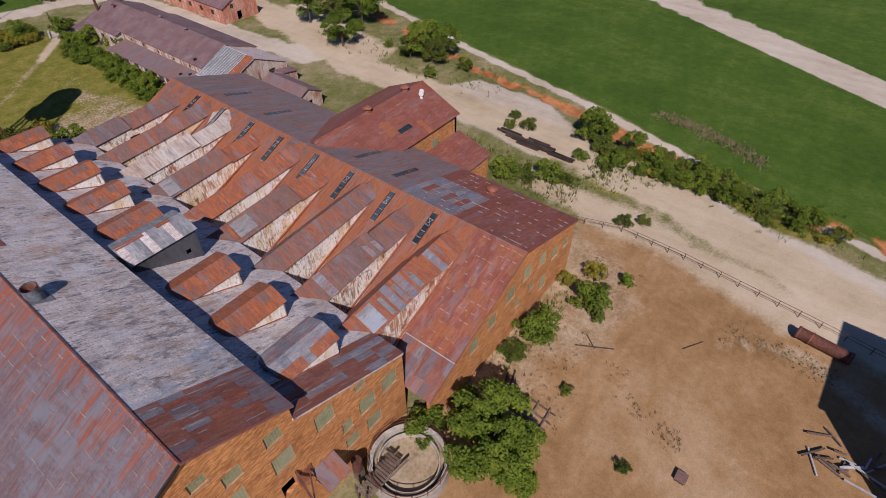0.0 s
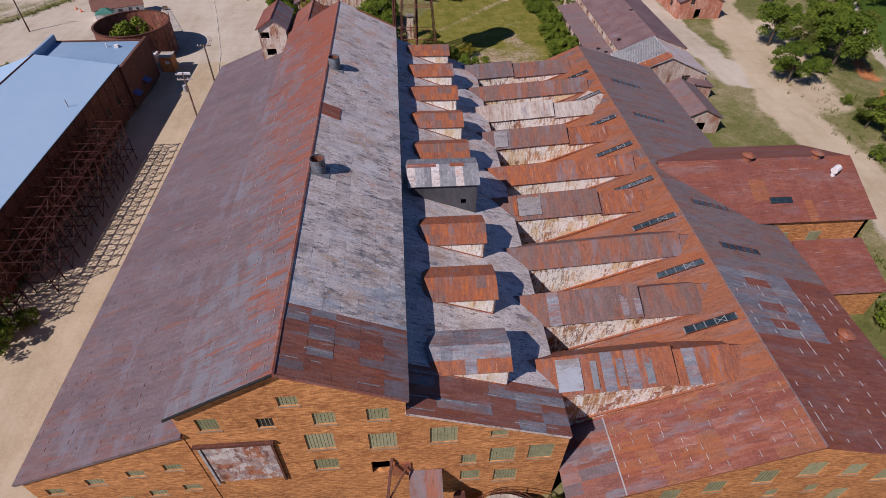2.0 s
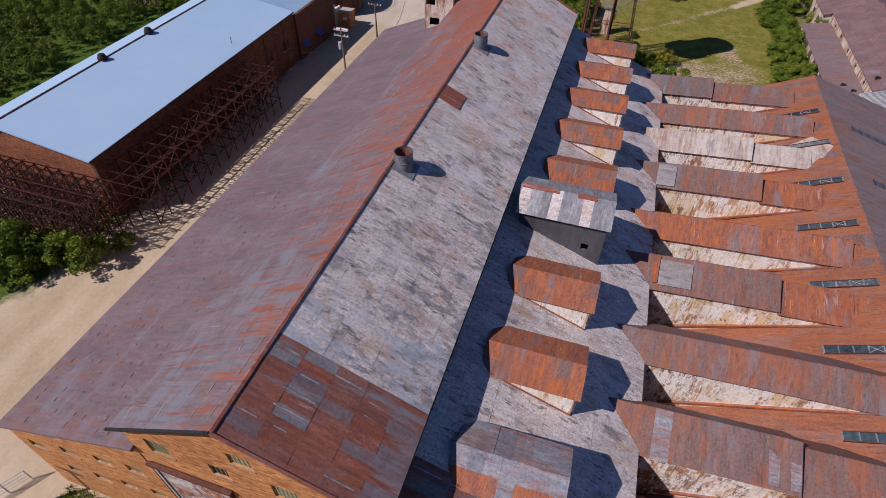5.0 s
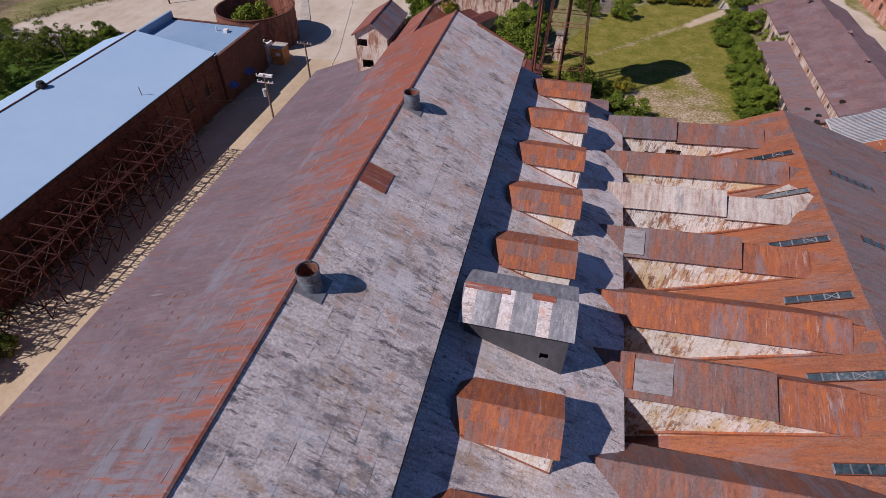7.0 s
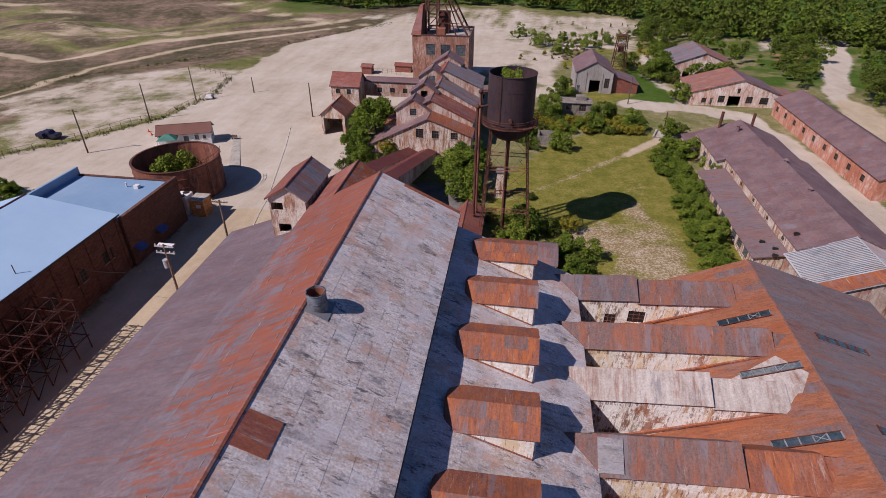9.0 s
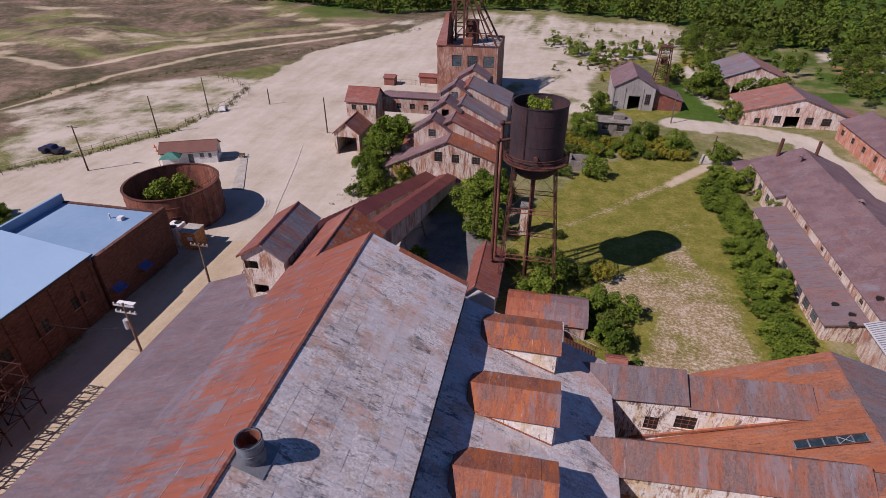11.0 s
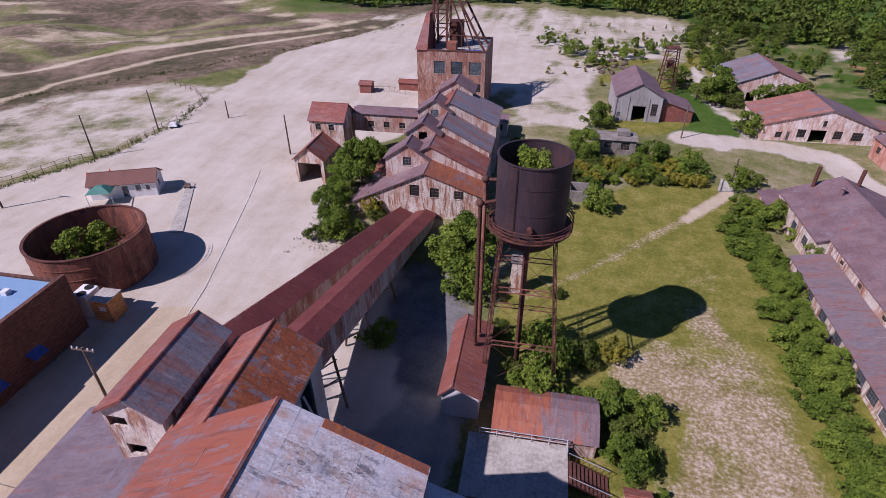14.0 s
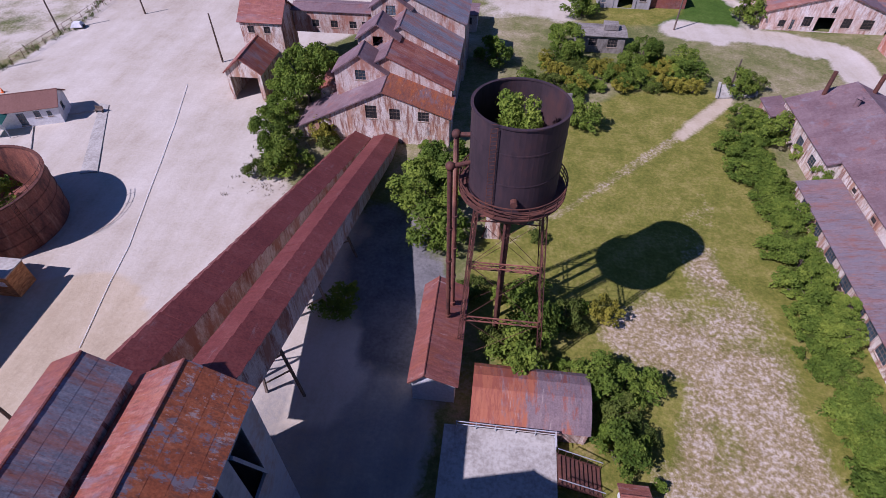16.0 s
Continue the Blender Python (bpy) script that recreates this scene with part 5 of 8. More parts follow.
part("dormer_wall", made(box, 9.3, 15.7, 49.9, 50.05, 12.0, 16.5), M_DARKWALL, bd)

# east wing
wing = thing("east_wing", (55, 53, 0), "brick wing with a red rusted gable roof", "building")
part("roof", gable(bmesh.new(), 38.5, 61.5, 46.2, 61.0, 9.6, 3.2, "x"), M_RED, wing)
sheeting(wing, (61.8, 45.9, 9.47), (-23.3, 0, 0), (0, 7.7, 3.33), 24, 3, rowmix(M_RED, M_ORANGE, 0.06), 31)
sheeting(wing, (62, 39.5, 4.3), (-8.5, 0, 0), (0, 6.7, 1.9), 9, 2, M_RED, 32)
part("wall", made(box, 44, 61.4, 46.3, 46.7, -0.2, 9.5), M_BRICK, wing)
part("wall", wall([(46.3, -0.2), (60.9, -0.2), (60.9, 9.5), (53.6, 12.6), (46.3, 9.5)], 61.0, (), 0.4, "x"), M_BRICK, wing)
part("wall", made(box, 44, 61.4, 60.5, 60.9, -0.2, 9.5), M_BRICK, wing)
part("roof", made(slab, [(53.5, 46.2, 6.2), (62, 46.2, 6.2), (62, 39.5, 4.3), (53.5, 39.5, 4.3)]), M_RED, wing)
part("wall", made(box, 53.8, 61.7, 39.9, 46.2, -0.2, 4.3), M_BRICK, wing)


def ring(bm, c, r0, r1, z0, z1, n=48):
    v = [[bm.verts.new((c[0] + r * math.cos(2 * math.pi * i / n), c[1] + r * math.sin(2 * math.pi * i / n), z)) for i in range(n)] for r, z in ((r1, z0), (r1, z1), (r0, z1), (r0, z0))]
    for a, b in zip(v, v[1:] + v[:1]):
        for i in range(n):
            bm.faces.new((a[i], a[(i + 1) % n], b[(i + 1) % n], b[i]))


def house(name, x0, x1, y0, y1, z, rise, along, wallm, roofm, label, category="building", ridge=0.5, over=0.3, base=0.0, rot=0.0, cuts=(), sheets=None, seed=5, roof2=None, t=None, z2=None):
    """A gabled building: four walls with openings and two slopes of sheets. cuts: (side, a0, a1, z0, z1, kind); z2: the eave of the eastern (or northern) slope."""
    t = t or thing(name, ((x0 + x1) / 2, (y0 + y1) / 2, base), label, category)
    lo, hi = (x0, x1) if along == "y" else (y0, y1)
    mid = lo + (hi - lo) * ridge
    top = z + rise
    ez = {lo: z, hi: z if z2 is None else z2}
    for e, s in ((lo, -1), (hi, 1)):
        k = (top - ez[e]) / max(abs(mid - e), 0.05)
        o, zo = e + s * over, ez[e] - k * over
        a0, a1 = (y0 - over, y1 + over) if along == "y" else (x0 - over, x1 + over)
        def at(c, a, zz):
            return (c, a, zz) if along == "y" else (a, c, zz)
        m = roof2 if roof2 and s > 0 else roofm
        part("roof", made(slab, [at(mid, a0, top), at(mid, a1, top), at(o, a1, zo), at(o, a0, zo)], 0.12), m, t)
        if sheets:
            sheeting(t, at(o, a0, zo), Vector(at(o, a1, zo)) - Vector(at(o, a0, zo)), Vector(at(mid, a0, top)) - Vector(at(o, a0, zo)), sheets[0], sheets[1], m, seed + s, 0.02, calm=0.15)
    part("ridge_cap", made(bar, (mid, y0 - over, top + 0.03) if along == "y" else (x0 - over, mid, top + 0.03), (mid, y1 + over, top + 0.03) if along == "y" else (x1 + over, mid, top + 0.03), 0.09, 6), roofm, t)
    g = [(lo, base - 0.2), (hi, base - 0.2), (hi, ez[hi] - 0.13), (mid, top - 0.14), (lo, ez[lo] - 0.13)]
    ends = ("S", "N") if along == "y" else ("W", "E")
    sides = ("W", "E") if along == "y" else ("S", "N")
    place = {"S": (y0, 1, "y"), "N": (y1, -1, "y"), "W": (x0, 1, "x"), "E": (x1, -1, "x")}
    for sd in "SNWE":
        p, inw, ax = place[sd]
        if sd in ends:
            poly = g
        else:
            a, b = (y0 + 0.2, y1 - 0.2) if ax == "x" else (x0 + 0.2, x1 - 0.2)
            zt = ez[lo if sd in "WS" else hi] - 0.13
            poly = [(a, base - 0.2), (b, base - 0.2), (b, zt), (a, zt)]
        mine = [c[1:5] for c in cuts if c[0] == sd]
        part("wall", wall(poly, p, mine, 0.2 * inw, ax), wallm, t)
        for c in cuts:
            if c[0] == sd and c[5] != "open":
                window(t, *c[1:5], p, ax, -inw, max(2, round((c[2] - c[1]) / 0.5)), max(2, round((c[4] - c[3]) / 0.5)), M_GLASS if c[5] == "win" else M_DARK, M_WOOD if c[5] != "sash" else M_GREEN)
    if rot:
        t.rotation_euler.z = radians(rot)
    return t


# ---- blue-roofed building across the road ----
blue = thing("blue_roof_building", (-48, 72, 0), "long red-brown brick building with a pale blue membrane roof", "building")
part("roof", gable(bmesh.new(), -57, -38.6, 49, 93.4, 8.2, 2.0, "y", 0.3, 0.2, 0.33), M_BLUE, blue, "pale blue membrane roof")
part("roof_seam", made(bar, (-50.93, 48.7, 10.22), (-50.93, 93.7, 10.22), 0.12, 6), M_STEEL, blue)
BW = [(y, y + 1.8, 3.2, 4.8) for y in (54, 59, 64, 69, 74, 79, 84, 89)]
part("wall", wall([(49.2, -0.2), (93.4, -0.2), (93.4, 8.0), (49.2, 8.0)], -38.5, BW, -0.4, "x"), M_BRICK_SHADE, blue)
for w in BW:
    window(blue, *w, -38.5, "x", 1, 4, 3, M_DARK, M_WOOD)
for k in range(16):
    part("pier", made(box, -38.5, -38.4, 50 + k * 2.85, 50.5 + k * 2.85, -0.2, 7.6), M_BRICK_SHADE, blue)
part("wall", made(box, -57, -56.6, 49.2, 93.4, -0.2, 8.05), M_BRICK_SHADE, blue)
for y, m in ((49.3, M_BRICK_LIT), (93.0, M_BRICK_SHADE)):
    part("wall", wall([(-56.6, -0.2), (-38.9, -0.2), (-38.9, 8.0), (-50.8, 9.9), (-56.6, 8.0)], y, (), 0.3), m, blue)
part("gutter", made(bar, (-38.25, 48.7, 8.05), (-38.25, 93.7, 8.05), 0.1, 6), M_DARK, blue)
part("roof", made(box, -54, -38.6, 93.5, 106, 6.9, 7.1), M_BLUE2, blue, "flat blue roof of the extension")
part("wall", made(box, -38.6, -38.1, 93.6, 107, -0.2, 7.6), M_BRICK_SHADE, blue)
part("wall", made(box, -54, -38.6, 106.1, 106.5, -0.2, 7.25), M_BRICK_SHADE, blue)
part("wall", made(box, -54.4, -54, 93.6, 106.5, -0.2, 8.4), M_BLUE2, blue, "blue-clad parapet")
for y in (66, 75):
    v = thing("roof_vent", (-50.9, y, 10.2), "small dark roof ventilator on the ridge", "vent", "vents on the blue roof")
    part("curb", made(box, -51.3, -50.4, y - 0.45, y + 0.45, 10.0, 10.5), M_DARK, v)
    part("hood", made(bar, (-50.85, y, 10.5), (-50.85, y, 10.95), 0.62, 10, 0.4), M_DARK, v)
for y in (79,):
    rp = thing("roof_pipe", (-40.2, y, 8.3), "thin vent pipe on the blue roof", "pipe", "pipes on the blue roof")
    part("pipe", made(bar, (-40.2, y, 8.2), (-40.2, y, 9.6), 0.05, 6), M_STEEL, rp)
ac = thing("roof_unit", (-43, 103.5, 7.1), "white cooling unit on the flat roof", "roof unit")
part("cabinet", made(box, -42.6, -41.9, 103, 103.7, 7.1, 7.6), M_WHITE, ac)
part("duct", made(bar, (-44.0, 103.4, 7.1), (-44.0, 103.4, 7.8), 0.12, 8), M_WHITE, ac)
bx = thing("brick_kiosk", (-37, 109.6, 0), "small orange brick kiosk beside the extension", "kiosk")
part("wall", made(box, -37.9, -35.6, 108.2, 110.6, 0, 2.9), M_BRICK, bx)
part("cap", made(box, -38.0, -35.5, 108.1, 110.7, 2.9, 3.05), M_CONC, bx)
part("sign", made(box, -36.9, -36.1, 108.14, 108.19, 1.6, 2.2), M_WHITE, bx)
cu = thing("cooling_unit", (-39.4, 111, 0), "pale cooling unit with two round fans on its top", "cooling unit")
part("cabinet", made(box, -40.6, -38.6, 108.4, 110.7, 0, 3.2), M_WHITE, cu)
for k in range(2):
    part("fan", made(ring, (-39.45, 108.9 + 1.3 * k), 0.1, 0.5, 3.2, 3.3, 20), M_DARK, cu)
for x, y in ((-36.9, 95), (-36.9, 100)):
    sh = thing("blue_awning", (x, y, 0), "faded blue canvas awning over a doorway", "awning", "awnings on the extension")
    part("canvas", made(slab, [(-38.1, y - 0.9, 2.8), (-38.1, y + 0.9, 2.8), (-37.0, y + 0.9, 2.2), (-37.0, y - 0.9, 2.2)], 0.06), M_TARP, sh)
    for d in (-1, 1):
        part("stay", made(bar, (-38.1, y + d * 0.85, 1.9), (-37.05, y + d * 0.85, 2.2), 0.03, 4), M_STEEL, sh)


# ---- rusty steel lattice round the south-east of that building ----
def lattice(x0, x1, y0, y1, nx, ny, heights, seed):
    fr = thing("steel_lattice", ((x0 + x1) / 2, (y0 + y1) / 2, 0), "tangle of rusty steel lattice framework", "steel frame")
    rng = random.Random(seed)
    xs, ys = [x0 + (x1 - x0) * i / nx for i in range(nx + 1)], [y0 + (y1 - y0) * i / ny for i in range(ny + 1)]
    for x in xs:
        for y in ys:
            part("post", made(bar, (x, y, -0.1), (x, y, heights[-1] + 0.2), 0.07, 4), M_REDSTEEL, fr)
    for z in heights:
        for x in xs:
            part("rail", made(bar, (x, y0 - 0.3, z), (x, y1 + 0.3, z), 0.06, 4), M_REDSTEEL, fr)
        for y in ys:
            part("beam", made(bar, (x0 - 0.3, y, z + 0.1), (x1 + 0.3, y, z + 0.1), 0.06, 4), M_REDSTEEL, fr)
    lv = [0.0] + list(heights)
    for za, zb in zip(lv, lv[1:]):
        for y in ys:
            for a, b in zip(xs, xs[1:]):
                part("brace", made(bar, (a, y, za), (b, y, zb), 0.045, 4), M_REDSTEEL, fr)
        for x in xs:
            for a, b in zip(ys, ys[1:]):
                if rng.random() < 0.85:
                    part("brace", made(bar, (x, a, za if rng.random() < 0.5 else zb), (x, b, zb), 0.045, 4), M_REDSTEEL, fr)
    for y in ys:
        for a, b in zip(xs, xs[1:]):
            for s in (0.25, 0.6):
                part("rafter", made(bar, (a + (b - a) * s, y, heights[-1]), (a + (b - a) * s, y - 0.8, heights[-1] + 0.9), 0.05, 4), M_REDSTEEL, fr)


lattice(-56.5, -35.6, 42.2, 48.0, 12, 4, (1.7, 3.4, 5.0, 6.6), 3)
lattice(-37.9, -33.0, 49.5, 77.5, 2, 14, (1.7, 3.4, 5.0, 6.6), 4)


# ---- round open tank ----
rt = thing("round_tank", (-44.9, 117.7, 0), "big open rusted steel tank with shrubs growing inside", "tank")
part("shell", made(ring, (-44.9, 117.7), 6.97, 7.15, 0, 6.0, 72), M_RTANK, rt)
part("rim", made(ring, (-44.9, 117.7), 6.9, 7.27, 6.0, 6.14, 72), M_STEEL, rt)
for z in (1.5, 3.0, 4.5):
    part("hoop", made(ring, (-44.9, 117.7), 7.15, 7.21, z, z + 0.12, 72), M_RTANK, rt)
part("floor", made(ring, (-44.9, 117.7), 0.05, 6.97, 0.0, 0.5, 48), M_RTANK, rt)
bm = bmesh.new()
for k in range(15):
    a = -0.35 + 0.0 * k
    x, y = -44.9 + 7.45 * math.cos(a), 117.7 + 7.45 * math.sin(a)
    bar(bm, (x - 0.0, y - 0.25, 0.4 + k * 0.4), (x, y + 0.25, 0.4 + k * 0.4), 0.03, 4)
for d in (-0.25, 0.25):
    bar(bm, (-44.9 + 7.45 * math.cos(-0.35), 117.7 + 7.45 * math.sin(-0.35) + d, 0), (-44.9 + 7.45 * math.cos(-0.35), 117.7 + 7.45 * math.sin(-0.35) + d, 7.0), 0.035, 4)
part("ladder", bm, M_STEEL, rt)
bm = bmesh.new()
pts = [(-44.9 + 7.3 * math.cos(a), 117.7 + 7.3 * math.sin(a)) for a in np.linspace(-0.55, 0.6, 10)]
for z in (0.55, 1.05):
    for p, q in zip(pts, pts[1:]):
        bar(bm, (*p, 6 + z), (*q, 6 + z), 0.03, 4)
for p in pts[::2]:
    bar(bm, (*p, 6), (*p, 7.1), 0.035, 4)
part("railing", bm, M_STEEL, rt)

# ---- water tower ----
TX, TY = 12.2, 109.4
wt = thing("water_tower", (TX, TY, 0), "tall dark rusted water tower on four steel legs", "water tower")
ZB, ZT = 18.1, 24.7
part("tank", made(ring, (TX, TY), 3.07, 3.15, ZB, ZT, 56), M_TANK, wt)
for z in (ZB + 2.3, ZB + 4.7):
    part("seam", made(ring, (TX, TY), 3.15, 3.175, z, z + 0.1, 56), M_TANK, wt)
part("rim", made(ring, (TX, TY), 3.03, 3.23, ZT, ZT + 0.1, 56), M_TANK, wt)
bm = bmesh.new()
bmesh.ops.create_uvsphere(bm, u_segments=36, v_segments=14, radius=3.15, matrix=Matrix.Translation((TX, TY, ZB + 0.1)) @ Matrix.Diagonal((1, 1, 0.82, 1)))
bmesh.ops.delete(bm, geom=[f for f in bm.faces if f.calc_center_median().z > ZB + 0.1], context="FACES")
part("tank_bottom", bm, M_TANK, wt, smooth=True)
part("tank_floor", made(ring, (TX, TY), 0.05, 3.07, ZB + 2.2, ZB + 2.4, 40), M_DARK, wt)
part("balcony", made(ring, (TX, TY), 3.15, 3.85, ZB - 0.05, ZB + 0.05, 56), M_STEEL, wt)
for z in (0.35, 0.7, 1.0):
    part("balcony_rail", made(ring, (TX, TY), 3.78, 3.85, ZB + z, ZB + z + 0.06, 56), M_STEEL, wt)
for k in range(20):
    a = 2 * math.pi * k / 20
    part("baluster", made(bar, (TX + 3.81 * math.cos(a), TY + 3.81 * math.sin(a), ZB), (TX + 3.81 * math.cos(a), TY + 3.81 * math.sin(a), ZB + 1.05), 0.035, 4), M_STEEL, wt)
FEET, TOPS = {}, {}
for sx in (-1, 1):
    for sy in (-1, 1):
        FEET[sx, sy], TOPS[sx, sy] = Vector((TX + 0.4 + sx * 3.7, TY + sy * 3.3, 0)), Vector((TX + sx * 2.35, TY + sy * 2.35, ZB))
        f, h = FEET[sx, sy], TOPS[sx, sy]
        bm = bmesh.new()
        for dx in (-0.16, 0.16):
            for dy in (-0.16, 0.16):
                bar(bm, f + Vector((dx, dy, 0)), h + Vector((dx, dy, 0)), 0.05, 4)
        n = 26
        for k in range(n):
            a, b = f.lerp(h, k / n), f.lerp(h, (k + 1) / n)
            s = 1 if k % 2 else -1
            bar(bm, a + Vector((0.16 * s, 0.16, 0)), b + Vector((-0.16 * s, 0.16, 0)), 0.025, 4)
            bar(bm, a + Vector((0.16 * s, -0.16, 0)), b + Vector((-0.16 * s, -0.16, 0)), 0.025, 4)
            bar(bm, a + Vector((0.16, 0.16 * s, 0)), b + Vector((0.16, -0.16 * s, 0)), 0.025, 4)
            bar(bm, a + Vector((-0.16, 0.16 * s, 0)), b + Vector((-0.16, -0.16 * s, 0)), 0.025, 4)
        part("leg", bm, M_STEEL, wt, "laced steel leg")
        part("footing", made(box, f.x - 0.5, f.x + 0.5, f.y - 0.5, f.y + 0.5, -0.2, 0.35), M_CONC, wt)
CORN = [(-1, -1), (1, -1), (1, 1), (-1, 1)]
for s in (0.33, 0.68):
    ring_pts = [FEET[c].lerp(TOPS[c], s) for c in CORN]
    for a, b in zip(ring_pts, ring_pts[1:] + ring_pts[:1]):
        bm = bmesh.new()
        for dz in (-0.28, 0.28):
            bar(bm, a + Vector((0, 0, dz)), b + Vector((0, 0, dz)), 0.06, 4)
        for k in range(10):
            p, q = a.lerp(b, k / 10), a.lerp(b, (k + 1) / 10)
            sg = 0.28 if k % 2 else -0.28
            bar(bm, p + Vector((0, 0, sg)), q + Vector((0, 0, -sg)), 0.03, 4)
        part("girt", bm, M_RTANK, wt, "rusty lattice cross girder")
for sa, sb in ((0.02, 0.33), (0.33, 0.68), (0.68, 1.0)):
    for c, d in zip(CORN, CORN[1:] + CORN[:1]):
        part("tie_rod", made(bar, FEET[c].lerp(TOPS[c], sa), FEET[d].lerp(TOPS[d], sb), 0.02, 4), M_STEEL, wt)
        part("tie_rod", made(bar, FEET[d].lerp(TOPS[d], sa), FEET[c].lerp(TOPS[c], sb), 0.02, 4), M_STEEL, wt)
part("riser", made(bar, (TX, TY, 0), (TX, TY, ZB - 2.4), 0.28, 12), M_STEEL, wt)
bm = bmesh.new()
ax, ay = TX - 1.55, TY - 3.0
for d in (-0.2, 0.2):
    bar(bm, (ax + d, ay - 0.1 + d * 0.3, ZB), (ax + d, ay - 0.1 + d * 0.3, ZT), 0.03, 4)
for k in range(24):
    bar(bm, (ax - 0.2, ay - 0.16, ZB + 0.3 * k), (ax + 0.2, ay - 0.04, ZB + 0.3 * k), 0.022, 4)
part("ladder", bm, M_STEEL, wt)
part("manhole", made(bar, (TX + 0.1, TY - 3.2, ZB + 1.2), (TX + 0.1, TY - 3.62, ZB + 1.2), 0.25, 14), M_STEEL, wt)
for (px, py), zt, mm in (((TX - 4.35, TY - 1.3), ZB + 2.3, M_STEEL), ((TX - 4.1, TY + 0.2), ZB + 3.9, M_RTANK)):
    part("overflow_pipe", made(bar, (px, py, 1.5), (px, py, zt), 0.19, 10), mm, wt)
    part("overflow_pipe", made(bar, (px, py, zt - 0.05), (TX - 2.9, TY + (py - TY) * 0.6, zt + 0.1), 0.17, 10), M_STEEL, wt)
    bm = bmesh.new()
    bmesh.ops.create_uvsphere(bm, u_segments=14, v_segments=8, radius=0.34, matrix=Matrix.Translation((px, py, zt)))
    part("pipe_elbow", bm, M_STEEL, wt, smooth=True)
    for z in (4, 7.5, 11, 14.5):
        part("flange", made(bar, (px, py, z), (px, py, z + 0.15), 0.26, 10), mm, wt)

# ---- ruins beyond the tower ----
pr = thing("concrete_pier", (11.2, 123.2, 0), "ruined rust-stained concrete pier standing in scrub", "pier")
part("block", made(hexa, [(10.3, 122.4, -0.2), (12.1, 122.4, -0.2), (12.1, 124.0, -0.2), (10.3, 124.0, -0.2)], [(10.6, 122.7, 4.6), (11.9, 122.7, 4.6), (11.9, 123.8, 4.2), (10.6, 123.8, 4.2)]), M_WHITEBARN, pr)
part("cap", made(box, 10.4, 12.1, 122.5, 124.0, 4.6, 4.9), M_DARKCONC, pr)
for x in (10.1, 12.4):
    part("brace", made(bar, (x, 122.3, 0), (11.2, 123.0, 4.2), 0.1, 4), M_STEEL, pr)
ru = thing("concrete_ruin", (19.6, 150.5, 0), "low roofless concrete ruin among the bushes", "ruin")
for x0, x1, y0, y1, h in ((18.0, 21.6, 149.0, 149.3, 1.9), (18.0, 18.3, 149.3, 152.0, 2.3), (21.3, 21.6, 149.3, 152.0, 1.5), (18.3, 21.3, 151.7, 152.0, 2.2)):
    part("wall", made(box, x0, x1, y0, y1, -0.1, h), M_DARKCONC, ru)

# ---- head huts and conveyors ----
hut1 = house("hoist_hut", -11.9, -7.9, 84.4, 91.9, 17.35, 1.35, "y", M_WHITEBARN, M_RED, "whitewashed tin head hut with a slate and red roof", base=8, sheets=(6, 3), roof2=M_SLATE2, ridge=0.54,
             cuts=[("S", -11.7, -10.4, 15.8, 16.7, "open"), ("S", -11.2, -9.8, 13.2, 14.2, "open")])
hut2 = house("hoist_hut", -7.3, -1.35, 84, 92.2, 16.5, 2.0, "y", M_PALE, M_REDRUST, "rusty gabled head hut at the end of the high roof", sheets=(6, 4), roof2=M_HUT, seed=9,
             cuts=[("E", 85.6, 87.4, 9.5, 15.4, "open"), ("E", 88.8, 90.6, 9.5, 15.4, "open")])
for ya, yb in ((87.4, 85.8), (90.6, 89.0)):
    part("brace", made(bar, (-1.3, ya, 9.6), (-1.3, yb, 15.3), 0.14, 4), M_PALE, hut2)
